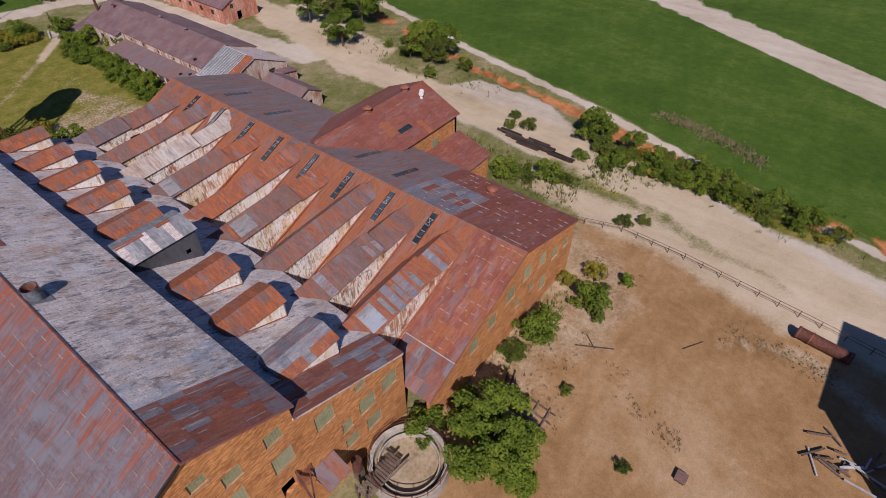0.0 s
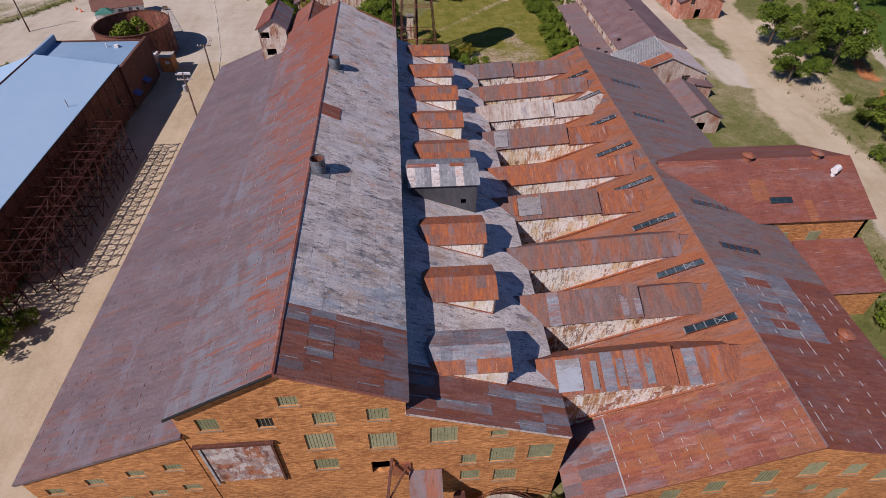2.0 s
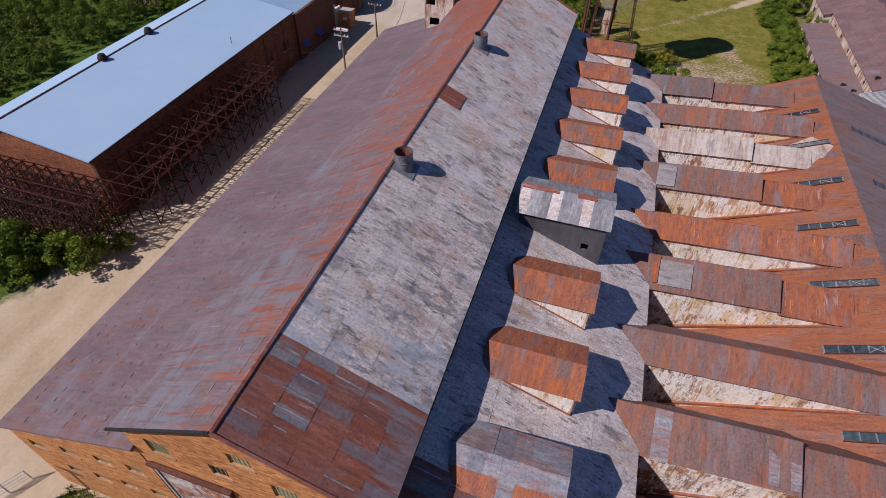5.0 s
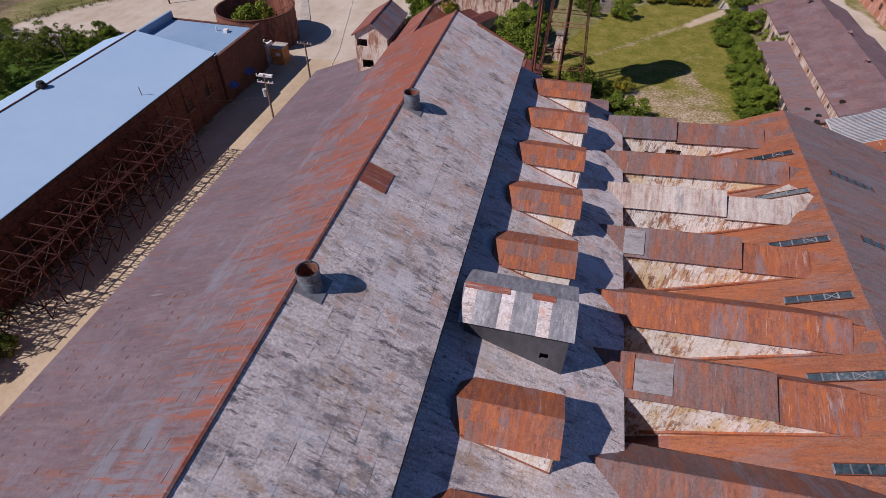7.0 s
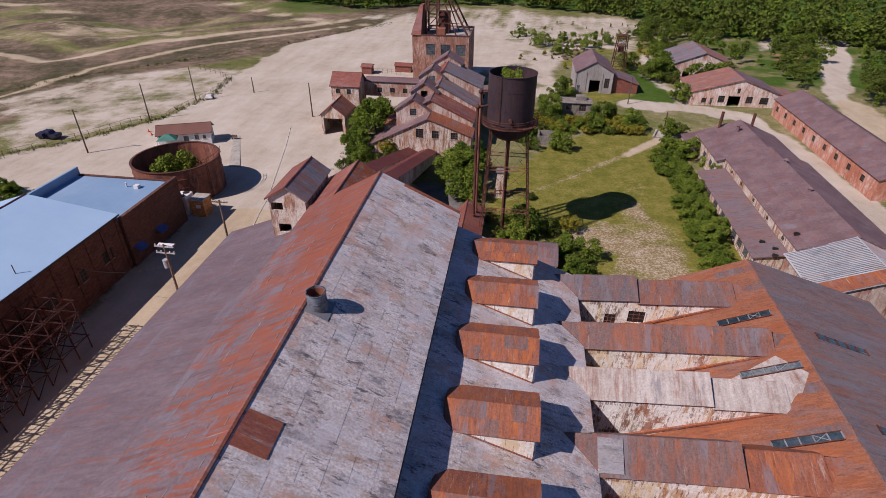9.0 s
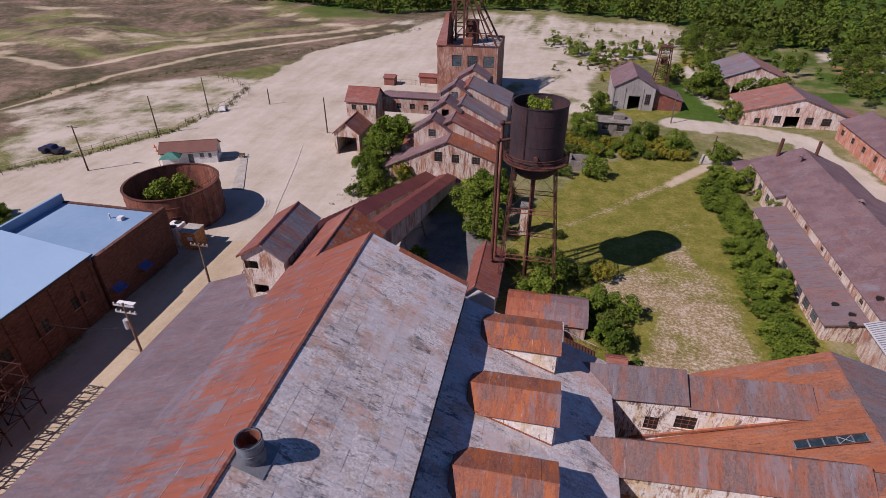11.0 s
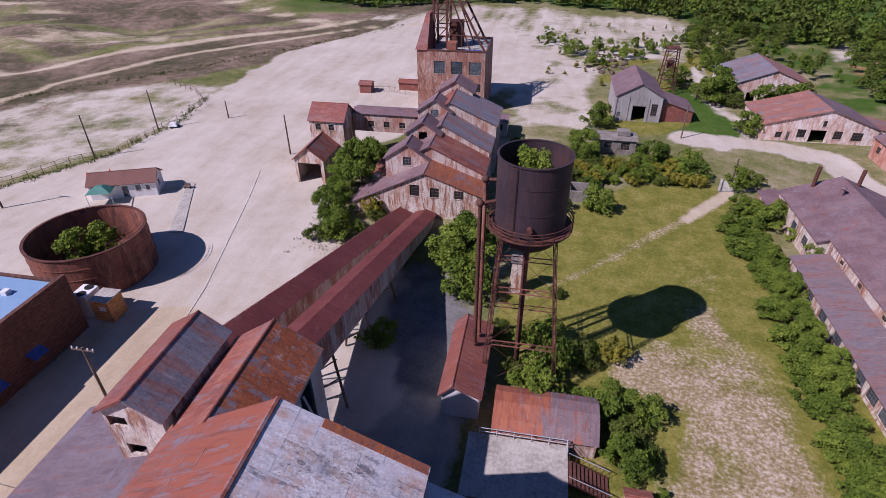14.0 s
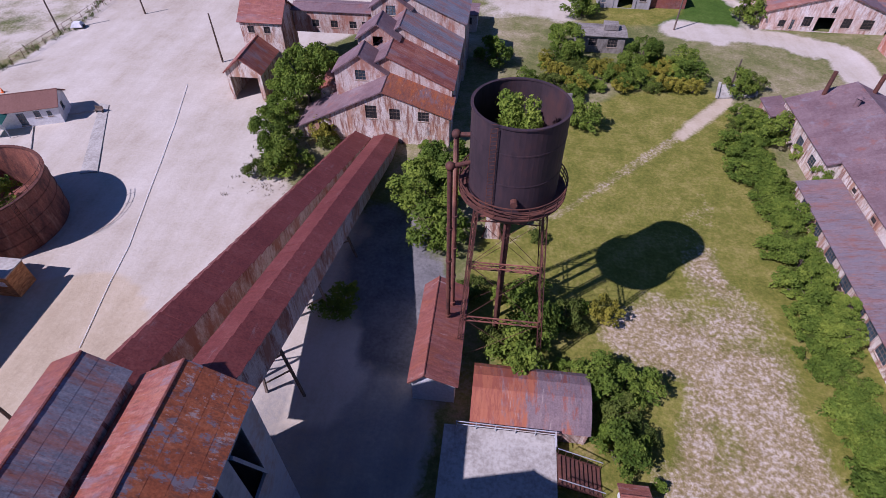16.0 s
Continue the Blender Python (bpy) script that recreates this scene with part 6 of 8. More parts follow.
for x0, xe, z0, hwest, heast, deast in ((-12.0, -8.2, 14.3, 0.9, 2.1, 0.85), (-5.9, -4.0, 14.0, 1.75, 1.75, 0.6)):
    cv = thing("conveyor_gallery", (x0, 96, 0), "sloping conveyor gallery with a red tin roof", "conveyor", "conveyor galleries")
    a, b = Vector((x0, 92.4, z0)), Vector((xe, 139.4, 1.5))
    for s in (-1, 1):
        o = Vector((heast, 0, -deast)) if s > 0 else Vector((-hwest, 0, -0.6))
        part("roof", made(slab, [a, b, b + o, a + o], 0.08), M_CONV, cv)
        if s > 0:
            sheeting(cv, a + o, b - a, -o, 34, 1, M_CONV, 41, 0.02)
        else:
            sheeting(cv, b + o, a - b, -o, 34, 1, M_CONV, 42, 0.02)
    for s, d in ((0.2 - hwest, 0.55), (heast - 0.26, deast)):
        p = [a + Vector((s, 0, -4.2)), b + Vector((s, 0, -2.4)), b + Vector((s, 0, -d)), a + Vector((s, 0, -d))]
        part("wall", made(hexa, p, [q + Vector((0.06, 0, 0)) for q in p]), M_MILLWALL, cv, "boarded, rust-stained side")
    part("floor", made(hexa, [a + Vector((s, 0, d)) for s, d in ((0.3 - hwest, -4.2), (heast - 0.3, -4.2), (heast - 0.3, -4.0), (0.3 - hwest, -4.0))], [b + Vector((s, 0, d)) for s, d in ((0.3 - hwest, -2.4), (heast - 0.3, -2.4), (heast - 0.3, -2.2), (0.3 - hwest, -2.2))]), M_WOOD, cv)
    for s in (0.18, 0.36, 0.54):
        c = a.lerp(b, s)
        for dx in (-1, 1):
            part("trestle_leg", made(bar, (c.x + dx * 1.7, c.y, 0), (c.x + dx * 0.9, c.y, c.z - 3.6), 0.14, 4), M_WOOD, cv)
        for f in (0.25, 0.6):
            part("trestle_brace", made(bar, (c.x - 1.5, c.y, c.z * f * 0.6 - 0.3), (c.x + 1.3, c.y, c.z * (f * 0.6 + 0.2)), 0.08, 4), M_WOOD, cv)

# ---- crusher building, stepping up to the shaft house ----
fm = house("crusher_building", -16.2, 4.5, 139.6, 145, 1.8, 5.9, "y", M_WHITEBARN, M_PURPLE, "whitewashed mill building stepping up in rust-stained gables", ridge=0.578, z2=4.5, sheets=(6, 8), roof2=M_RUST,
           cuts=[("S", -6.6, -5.1, 3.6, 5.5, "dark"), ("S", -3.4, -2.0, 3.6, 5.2, "dark"), ("S", 0.4, 1.8, 3.6, 5.0, "dark"), ("S", -13.2, -11.6, 1.0, 2.2, "open")])
house("", -11.5, 4.3, 144.6, 151.5, 5.9, 4.1, "y", M_MILLWALL, M_PURPLE, "", ridge=0.45, sheets=(7, 6), roof2=M_REDRUST, seed=51, t=fm)
house("", -9.6, 4.4, 151.2, 158, 7.0, 4.2, "y", M_MILLWALL, M_PURPLE, "", ridge=0.42, sheets=(7, 5), roof2=M_SLATE2, seed=52, t=fm)
house("", -9.0, 4.8, 157.8, 167, 9.2, 3.6, "y", M_MILLWALL, M_RED, "", ridge=0.4, sheets=(9, 5), roof2=M_SLATE2, seed=53, t=fm)
for x0, x1, y0, y1, z, r, kd in ((-11.5, -4.4, 143.9, 147.6, 7.9, 2.4, "win"), (-9.4, -3.7, 149.6, 153.6, 10.0, 2.0, "open"), (-9.0, -3.1, 157.0, 161.0, 11.3, 2.0, "win"), (-7.0, -0.5, 165.5, 170.0, 12.3, 2.0, "win")):
    xm = (x0 + x1) / 2
    house("", x0, x1, y0, y1, z, r, "y", M_MILLWALL, M_PURPLE, "", base=z - 3.4, sheets=(4, 3), seed=int(x0 * -9), t=fm, cuts=[("S", xm - 0.7, xm + 0.7, z - 1.2, z + 0.2, kd)])
house("side_gallery", -22.4, -9.5, 160.5, 164.5, 8.9, 0.35, "x", M_MILLWALL, M_PURPLE, "raised side gallery joining two mill buildings", base=5.6, cuts=[("S", x, x + 1.1, 6.3, 7.4, "dark") for x in (-19.5, -16.5, -13.5, -11.5)])
house("low_shed", -15, -11, 147, 153, 3.4, 0.8, "y", M_MILLWALL, M_REDRUST, "low patched tin shed against the mill", sheets=(5, 3))
sm = house("small_hoist_house", -29.0, -22.6, 155.5, 161.5, 8.9, 2.2, "x", M_WHITEBARN, M_RED, "small whitewashed hoist house with a red roof", sheets=(7, 3), seed=61,
           cuts=[("S", -27.9, -26.9, 7.0, 8.1, "dark"), ("S", -25.4, -24.4, 7.0, 8.1, "dark")])
gar = house("open_garage", -29.3, -24.0, 148, 155.2, 4.6, 2.1, "y", M_WHITEBARN, M_REDRUST, "open garage with a rusty roof", sheets=(6, 3), seed=62, cuts=[("S", -28.8, -24.6, -0.1, 3.7, "open")])
SX0, SX1, SY0, SY1, SZ = -14.3, -1.1, 190.0, 206.0, 13.6
sh = thing("shaft_house", (-9, 200, 0), "tall rust-stained shaft house with broken windows", "building")
SWN = [(-12.8, -10.3, 8.6, 11.4), (-8.8, -6.2, 8.6, 11.4), (-4.7, -2.0, 8.6, 11.4), (-4.7, -2.0, 4.8, 6.6), (-7.4, -6.2, 5.0, 6.4)]
part("wall", wall([(SX0, -0.2), (SX1, -0.2), (SX1, SZ), (SX0, SZ)], SY0, SWN, 0.3), M_RUSTWALL, sh)
for w in SWN:
    window(sh, *w, SY0, "y", -1, 5, 5, M_GLASS if w[2] > 8 else M_DARK, M_WOOD)
part("wall", made(box, SX1 - 0.3, SX1, SY0 + 0.3, SY1, -0.2, SZ), M_RUSTWALL, sh)
part("wall", made(box, SX0, SX0 + 0.3, SY0 + 0.3, SY1, -0.2, SZ), M_RUSTWALL, sh)
part("wall", made(box, SX0, SX1, SY1, SY1 + 0.3, -0.2, SZ), M_RUSTWALL, sh)
part("roof", made(box, SX0 + 0.31, SX1 - 0.31, SY0 + 0.31, SY1, SZ - 0.7, SZ - 0.5), M_CONC, sh)
part("coping", made(box, SX0 - 0.1, SX1 + 0.1, SY0 - 0.1, SY0 + 0.35, SZ, SZ + 0.25), M_STEEL, sh)
part("tarpaulin", made(box, -8.0, -2.4, 191.5, 194.0, SZ - 0.5, SZ - 0.38), M_TARP, sh, "blue tarpaulin")
part("roof_hut", made(box, -9.9, -7.9, 191, 193.4, SZ - 0.5, SZ + 1.6), M_RUST, sh)
part("side_bin", made(hexa, [(-16.8, 190.5, 0), (SX0, 190.5, 0), (SX0, 200, 0), (-16.8, 200, 0)], [(-16.8, 190.5, SZ), (SX0, 190.5, SZ), (SX0, 200, SZ), (-16.8, 200, SZ)]), M_RUSTWALL, sh)
part("side_roof", made(hexa, [(-17.1, 190.2, SZ), (SX0, 190.2, SZ), (SX0, 200, SZ), (-17.1, 200, SZ)], [(-15.2, 194, SZ + 7), (SX0, 194, SZ + 7), (SX0, 198, SZ + 7), (-15.2, 198, SZ + 7)]), M_RED, sh)
hf = thing("headframe", (-13, 197, SZ), "rusty steel headframe over the shaft house", "headframe")
for x in (-13.6, -10.6):
    for y in (194.5, 199.5):
        part("post", made(bar, (x, y, SZ - 0.5), (x, y, SZ + 17), 0.3, 4), M_STEEL, hf)
for z in range(1, 17, 3):
    for y in (194.5, 199.5):
        part("strut", made(bar, (-13.6, y, SZ + z), (-10.6, y, SZ + z), 0.16, 4), M_STEEL, hf)
        part("strut", made(bar, (-13.6, y, SZ + z), (-10.6, y, SZ + z + 3), 0.12, 4), M_STEEL, hf)
    for x in (-13.6, -10.6):
        part("strut", made(bar, (x, 194.5, SZ + z), (x, 199.5, SZ + z + 3), 0.12, 4), M_STEEL, hf)
for y in (193.5, 200.5):
    part("back_leg", made(bar, (-1.8, y, SZ - 0.5), (-10.4, y, SZ + 15), 0.32, 4), M_STEEL, hf)
    part("back_leg", made(bar, (-5.0, y, SZ - 0.5), (-10.4, y, SZ + 13), 0.2, 4), M_STEEL, hf)
for s in (0.2, 0.4, 0.6, 0.8):
    p = Vector((-1.8, 193.5, SZ - 0.5)).lerp(Vector((-10.4, 193.5, SZ + 15)), s)
    part("strut", made(bar, p, p + Vector((0, 7, 0)), 0.14, 4), M_STEEL, hf)
    part("strut", made(bar, p, (-10.6, 194.5, p.z), 0.12, 4), M_STEEL, hf)
part("ore_bin", made(box, -10.3, -7.4, 196.5, 200, SZ - 0.5, SZ + 5), M_STEEL, hf)
for x0, x1, y0, y1, h, lab in ((-34.5, -31.5, 200, 203, 2.2, "small red tin store"), (-25, -20, 204, 206.5, 2.0, "low red lean-to shed")):
    house("small_store", x0, x1, y0, y1, h, 0.5, "x", M_RED, M_RED, lab, "shed")
house("side_store", -0.5, 5.5, 176, 181, 3.2, 0.4, "x", M_CONC, M_PURPLE, "low store in the shadow of the mill", cuts=[("S", 3.0, 4.6, 1.4, 2.6, "dark")])

# ---- eastern and northern buildings ----
gh = house("grey_house", 28.4, 38.4, 190.5, 206, 5.6, 2.8, "y", M_GREYBOARD, M_PURPLE, "grey boarded engine house with a purple tin roof", sheets=(12, 4), seed=71,
           cuts=[("S", 32.2, 35.0, 0.0, 3.4, "open"), ("S", 36.2, 37.5, 1.4, 4.0, "dark"), ("S", 29.0, 29.8, 0.9, 1.9, "win")])
for x in (28.5, 31.2, 35.5, 38.2):
    part("batten", made(box, x - 0.1, x + 0.1, 190.36, 190.49, 0, 5.4), M_GREYBOARD, gh)
ga = house("red_annex", 38.6, 45.3, 191.5, 200, 2.6, 2.0, "y", M_RED, M_PURPLE, "low red tin annex beside the engine house", "annex", ridge=0.03, sheets=(7, 4), seed=72)
sh2 = thing("small_headframe", (43, 214, 0), "small rusty steel headframe tower", "headframe")
for sx in (-1, 1):
    for sy in (-1, 1):
        part("post", made(bar, (43 + sx * 2.0, 214 + sy * 2.0, 0), (43 + sx * 1.3, 214 + sy * 1.3, 11), 0.16, 4), M_STEEL, sh2)
for k in range(5):
    z, w = 1.5 + k * 2.2, 1.95 - 0.13 * k
    for s in (-1, 1):
        part("strut", made(bar, (43 - w, 214 + s * w, z), (43 + w, 214 + s * w, z), 0.09, 4), M_STEEL, sh2)
        part("strut", made(bar, (43 + s * w, 214 - w, z), (43 + s * w, 214 + w, z), 0.09, 4), M_STEEL, sh2)
        part("strut", made(bar, (43 - w, 214 + s * w, z), (43 + w, 214 + s * w, z + 2.1), 0.07, 4), M_STEEL, sh2)
part("platform", made(box, 41.4, 44.6, 212.4, 215.6, 10.9, 11.1), M_STEEL, sh2)
part("cage", made(box, 42.2, 43.8, 213.2, 214.8, 6.2, 8.0), M_STEEL, sh2)
b1 = house("long_barn", 57.5, 79, 183.8, 197, 3.4, 3.4, "y", M_BARNWALL, M_REDFADE, "broad barn with a faded red tin roof and pink-white walls", ridge=0.55, sheets=(8, 7), seed=73, roof2=M_PURPLE,
           cuts=[("S", 66.6, 69.6, 0.0, 2.6, "open"), ("S", 64.2, 65.8, 0.9, 2.6, "dark"), ("S", 71.0, 72.6, 0.9, 2.6, "dark"), ("S", 74.4, 76.4, 0.8, 2.5, "dark"), ("S", 60.2, 61.4, 0.6, 1.8, "dark"), ("S", 68.4, 69.1, 3.4, 4.6, "dark"), ("S", 62.3, 62.9, 0.2, 2.0, "win")])
house("tin_lean_to", 79.2, 84, 185, 193, 2.4, 0.8, "y", M_BARNWALL, M_REDFADE, "low lean-to shed beside the barn", "shed", ridge=0.05, cuts=[("S", 80, 81.4, 0, 1.9, "open")])
b2 = house("far_barn", 57, 76, 209, 226, 4.2, 3.6, "y", M_BARNWALL, M_SLATE2, "barn half hidden in bushes with a grey and red roof", sheets=(10, 6), seed=74, roof2=M_REDFADE, cuts=[("S", 61, 63, 0.1, 2.4, "open")])
er = house("long_shed", 51.6, 65.4, 104, 135.6, 4.5, 2.5, "y", M_WHITEBARN, M_PURPLE, "long whitewashed shed with a purple tin roof", "shed", ridge=0.5, sheets=(26, 5), seed=75, over=0.15,
           cuts=[("W", y, y + 0.9, 3.3, 3.9, "dark") for y in (108, 114, 120, 126, 131)])
house("", 50.4, 65.4, 136, 151, 3.9, 2.9, "y", M_WHITEBARN, M_PURPLE, "", ridge=0.52, sheets=(14, 5), seed=77, t=er,
      cuts=[("N", 53, 55, 1, 2.6, "open"), ("W", 146.5, 148.0, 0.6, 2.6, "win"), ("W", 142.6, 144.2, 1.2, 2.6, "win"), ("W", 138.4, 140.0, 1.2, 2.6, "win")])
for x, y in ((49.2, 108.6), (50.2, 106.6), (49.6, 104.9), (52.6, 107.4)):
    fl = thing("loose_tin_flap", (x, y, 3), "dark torn tin flap on the shed roof", "tin sheet", "loose flaps on the shed roofs")
    z = 2.35 + 0.14 * (x - 47.1) if x < 51 else 4.6 + 0.36 * (x - 51.6)
    part("sheet", made(hexa, [(x - 0.4, y - 0.3, z), (x + 0.3, y - 0.35, z + 0.1), (x + 0.4, y + 0.3, z + 0.15), (x - 0.3, y + 0.25, z)], [(x - 0.3, y - 0.2, z + 0.45), (x + 0.3, y - 0.25, z + 0.4), (x + 0.35, y + 0.3, z + 0.2), (x - 0.2, y + 0.25, z + 0.3)]), M_DARK, fl)
for x, y in ((54.2, 150.2), (60.2, 150)):
    st = thing("chimney_stack", (x, y, 6), "rusty steel chimney stack through the shed roof", "chimney", "stacks on the long shed")
    part("flue", made(bar, (x, y, 4.8), (x, y, 8.6), 0.28, 12), M_STEEL, st)
for x, y, z in ((58.0, 118, 6.9), (58.6, 129, 7.0), (56.2, 146, 6.9)):
    vt = thing("ridge_vent", (x, y, z - 0.1), "small tin ridge ventilator", "vent", "vents on the long shed")
    part("drum", made(bar, (x, y, z - 0.9), (x, y, z + 0.4), 0.32, 10), M_PURPLE, vt)
    part("cap", made(bar, (x, y, z + 0.4), (x, y, z + 0.65), 0.5, 10, 0.1), M_PURPLE, vt)
eg = house("corrugated_shed", 50.4, 65.6, 94.5, 103.7, 3.8, 3.2, "y", M_MILLWALL, M_PALE, "shed with a pale corrugated roof and whitewashed gable", "shed", ridge=0.5, sheets=(16, 3), seed=76, roof2=M_GREY,
           cuts=[("S", 61, 62.6, 2.0, 3.4, "dark"), ("S", 56.5, 57.6, 0.2, 2.2, "open")])
sheeting(eg, (50.1, 94.2, 3.68), (0, 2.4, 0), (8.0, 0, 3.4), 4, 3, M_RUST, 78, 0.05)
bm = bmesh.new()
for k in range(21):
    y = 96.9 + 0.34 * k
    bar(bm, (50.2, y, 3.80), (57.9, y, 7.07), 0.055, 4)
tagged(part("ribs", bm, M_GREYTIN, eg), "grey ribs of the corrugated sheets", kind="stuff")
el = house("lean_to_shed", 47.1, 51.5, 105, 134, 2.3, 0.75, "y", M_WHITEBARN, M_LEANTIN, "low whitewashed lean-to along the shed", "shed", ridge=0.98, sheets=(24, 2), seed=79,
           cuts=[("W", y, y + 1.8, 0.5, 1.9, "win") for y in (107, 109.6, 112.2, 114.8, 118, 122, 126, 130)])
house("porch", 48.4, 50.8, 149.0, 153.5, 2.4, 0.5, "y", M_MILLWALL, M_PURPLE, "small porch on the end of the long shed", "porch", ridge=0.95, cuts=[("W", 150, 151.6, 0.2, 1.8, "open")])
es = house("small_shed", 55.5, 62, 80, 91, 3.0, 1.6, "y", M_MILLWALL, M_LEANTIN, "small shed with a slate tin roof", "shed", sheets=(9, 3), seed=80, cuts=[("S", 58, 59.6, 0, 2.0, "open")])
house("small_annex", 62.2, 66, 92, 98, 2.4, 0.6, "y", M_MILLWALL, M_PURPLE, "low annex under the whitewashed gable", "annex", ridge=0.05)
ol = house("orange_shed", 75.5, 86, 131, 178, 4.0, 2.4, "y", M_ORWALL, M_PURPLE, "long shed with orange-red walls and a purple roof", "shed", sheets=(36, 3), seed=81,
           cuts=[("W", y, y + 1.3, 1.6, 2.8, "dark") for y in range(135, 177, 5)] + [("S", 79.6, 81.0, 0, 2.2, "open"), ("S", 78.0, 79.0, 3.3, 4.3, "dark")])
ch = house("block_hut", 23, 31, 170.5, 175, 3.0, 0.25, "x", M_DARKCONC, M_DARKCONC, "flat-roofed concrete block hut among the bushes", "hut", cuts=[("S", 25.0, 26.4, 1.2, 2.4, "dark"), ("S", 28.2, 29.8, 1.0, 2.4, "dark")])
part("roof_box", made(box, 27.4, 29.8, 172, 174, 3.3, 4.1), M_DARKCONC, ch)
ls = house("tower_shed", 5.5, 9.1, 101.8, 112.0, 3.2, 1.1, "y", M_WHITE, M_RED, "red-roofed shed at the foot of the water tower", "shed", ridge=0.3, sheets=(9, 2), seed=82)
rs = thing("curved_shed", (15.3, 102, 0), "low shed with a curved red tin roof", "shed")
arc = [(99.1, 1.9), (100.1, 2.65), (101.6, 3.25), (102.8, 3.25), (103.9, 2.75), (104.6, 2.1)]
for (ya, za), (yb, zb) in zip(arc, arc[1:]):
    part("roof", made(slab, [(10.6, ya, za), (20.2, ya, za), (20.2, yb, zb), (10.6, yb, zb)], 0.08), M_CURVE, rs)
    if ya < 102:
        sheeting(rs, (20.2, ya, za), (-9.6, 0, 0), (0, yb - ya, zb - za), 12, 1, M_CURVE, int(ya), 0.012)
    else:
        sheeting(rs, (10.6, yb, zb), (9.6, 0, 0), (0, ya - yb, za - zb), 12, 1, M_CURVE, int(ya), 0.012)
for x in (10.8, 19.8):
    part("wall", wall([(99.3, -0.1), (104.4, -0.1)] + [(y, z - 0.12) for y, z in arc[::-1]], x, (), 0.2, "x"), M_MILLWALL, rs)
part("wall", made(box, 11.0, 19.8, 99.35, 99.5, -0.1, 1.85), M_MILLWALL, rs)
sl = thing("loading_platform", (14, 97.6, 0), "concrete loading platform with a pipe rail", "platform")
part("deck", made(box, 8.6, 17.5, 92.6, 98.95, -0.1, 1.65), M_CONC, sl)
for z in (0.5, 0.95):
    part("rail", made(bar, (9.6, 98.8, 1.65 + z), (17.4, 98.8, 1.65 + z), 0.04, 6), M_PALE, sl)
    part("rail", made(bar, (17.4, 98.8, 1.65 + z), (17.4, 97.6, 1.65 + z), 0.04, 6), M_PALE, sl)
for k in range(6):
    part("rail_post", made(bar, (9.6 + 1.56 * k, 98.8, 1.65), (9.6 + 1.56 * k, 98.8, 2.65), 0.045, 6), M_PALE, sl)
for k in range(10):
    part("tread", made(box, 17.55 + 0.36 * k, 17.85 + 0.36 * k, 95.2, 97.5, 1.5 - 0.16 * k, 1.57 - 0.16 * k), M_STEEL, sl)
for y in (95.2, 97.5):
    part("handrail", made(bar, (17.5, y, 2.6), (21.2, y, 0.95), 0.04, 6), M_PALE, sl)
    part("stringer", made(bar, (17.5, y, 1.6), (21.2, y, 0.0), 0.09, 4), M_STEEL, sl)
    for k in range(7):
        part("baluster", made(bar, (17.6 + 0.6 * k, y, 1.55 - 0.26 * k), (17.6 + 0.6 * k, y, 2.55 - 0.267 * k), 0.025, 4), M_STEEL, sl)
bs = house("tiny_shed", 22.3, 24.0, 94.0, 95.6, 1.6, 0.4, "x", M_WHITE, M_RED, "tiny white shed with a red roof", "shed")


# ---- plants ----
def leaf_mesh(name, clumps, leaves, size, material, seed, flat=1.0):
    """Many small bent leaves spread over clumps (x, y, z, r)."""
    r = np.random.RandomState(seed)
    w = np.array([c[3] ** 2 for c in clumps])
    pick = r.choice(len(clumps), leaves, p=w / w.sum())
    c = np.array(clumps)[pick]
    d = r.normal(size=(leaves, 3))
    d /= np.linalg.norm(d, axis=1)[:, None]
    d[:, 2] = np.where(d[:, 2] < -0.3, -d[:, 2], d[:, 2])
    pos = c[:, :3] + d * c[:, 3:4] * r.uniform(0.55, 1.08, (leaves, 1)) * np.array([1, 1, flat])
    nrm = d * 0.7 + r.normal(size=(leaves, 3)) * 0.55 + np.array([0, 0, 0.35])
    nrm /= np.linalg.norm(nrm, axis=1)[:, None]
    u = np.cross(nrm, r.normal(size=(leaves, 3)))
    u /= np.linalg.norm(u, axis=1)[:, None]
    v = np.cross(nrm, u)
    s = size * r.uniform(0.6, 1.35, (leaves, 1))
    P = np.stack([pos - u * s * 0.5, pos - v * s * 0.32 + nrm * s * 0.1, pos + u * s * 0.5, pos + v * s * 0.32 + nrm * s * 0.1], 1).reshape(-1, 3)
    F = np.arange(leaves * 4).reshape(-1, 4)
    me = bpy.data.meshes.new(name)
    me.from_pydata(P.tolist(), [], F.tolist())
    me.materials.append(material)
    return me


def crown_clumps(r, h0, h1, n, rng, tall=1.0):
    """Uneven clumps that fill a crown of radius r between two heights."""
    out = []
    for k in range(n):
        a, t = rng.uniform(0, 2 * math.pi), rng.random()
        z = h0 + (h1 - h0) * t
        spread_r = r * (1 - abs(t - 0.42) ** 1.6 * 1.15)
        q = spread_r * math.sqrt(rng.random()) * 0.98
        out.append((q * math.cos(a), q * math.sin(a), z, r * rng.uniform(0.14, 0.36)))
    return out


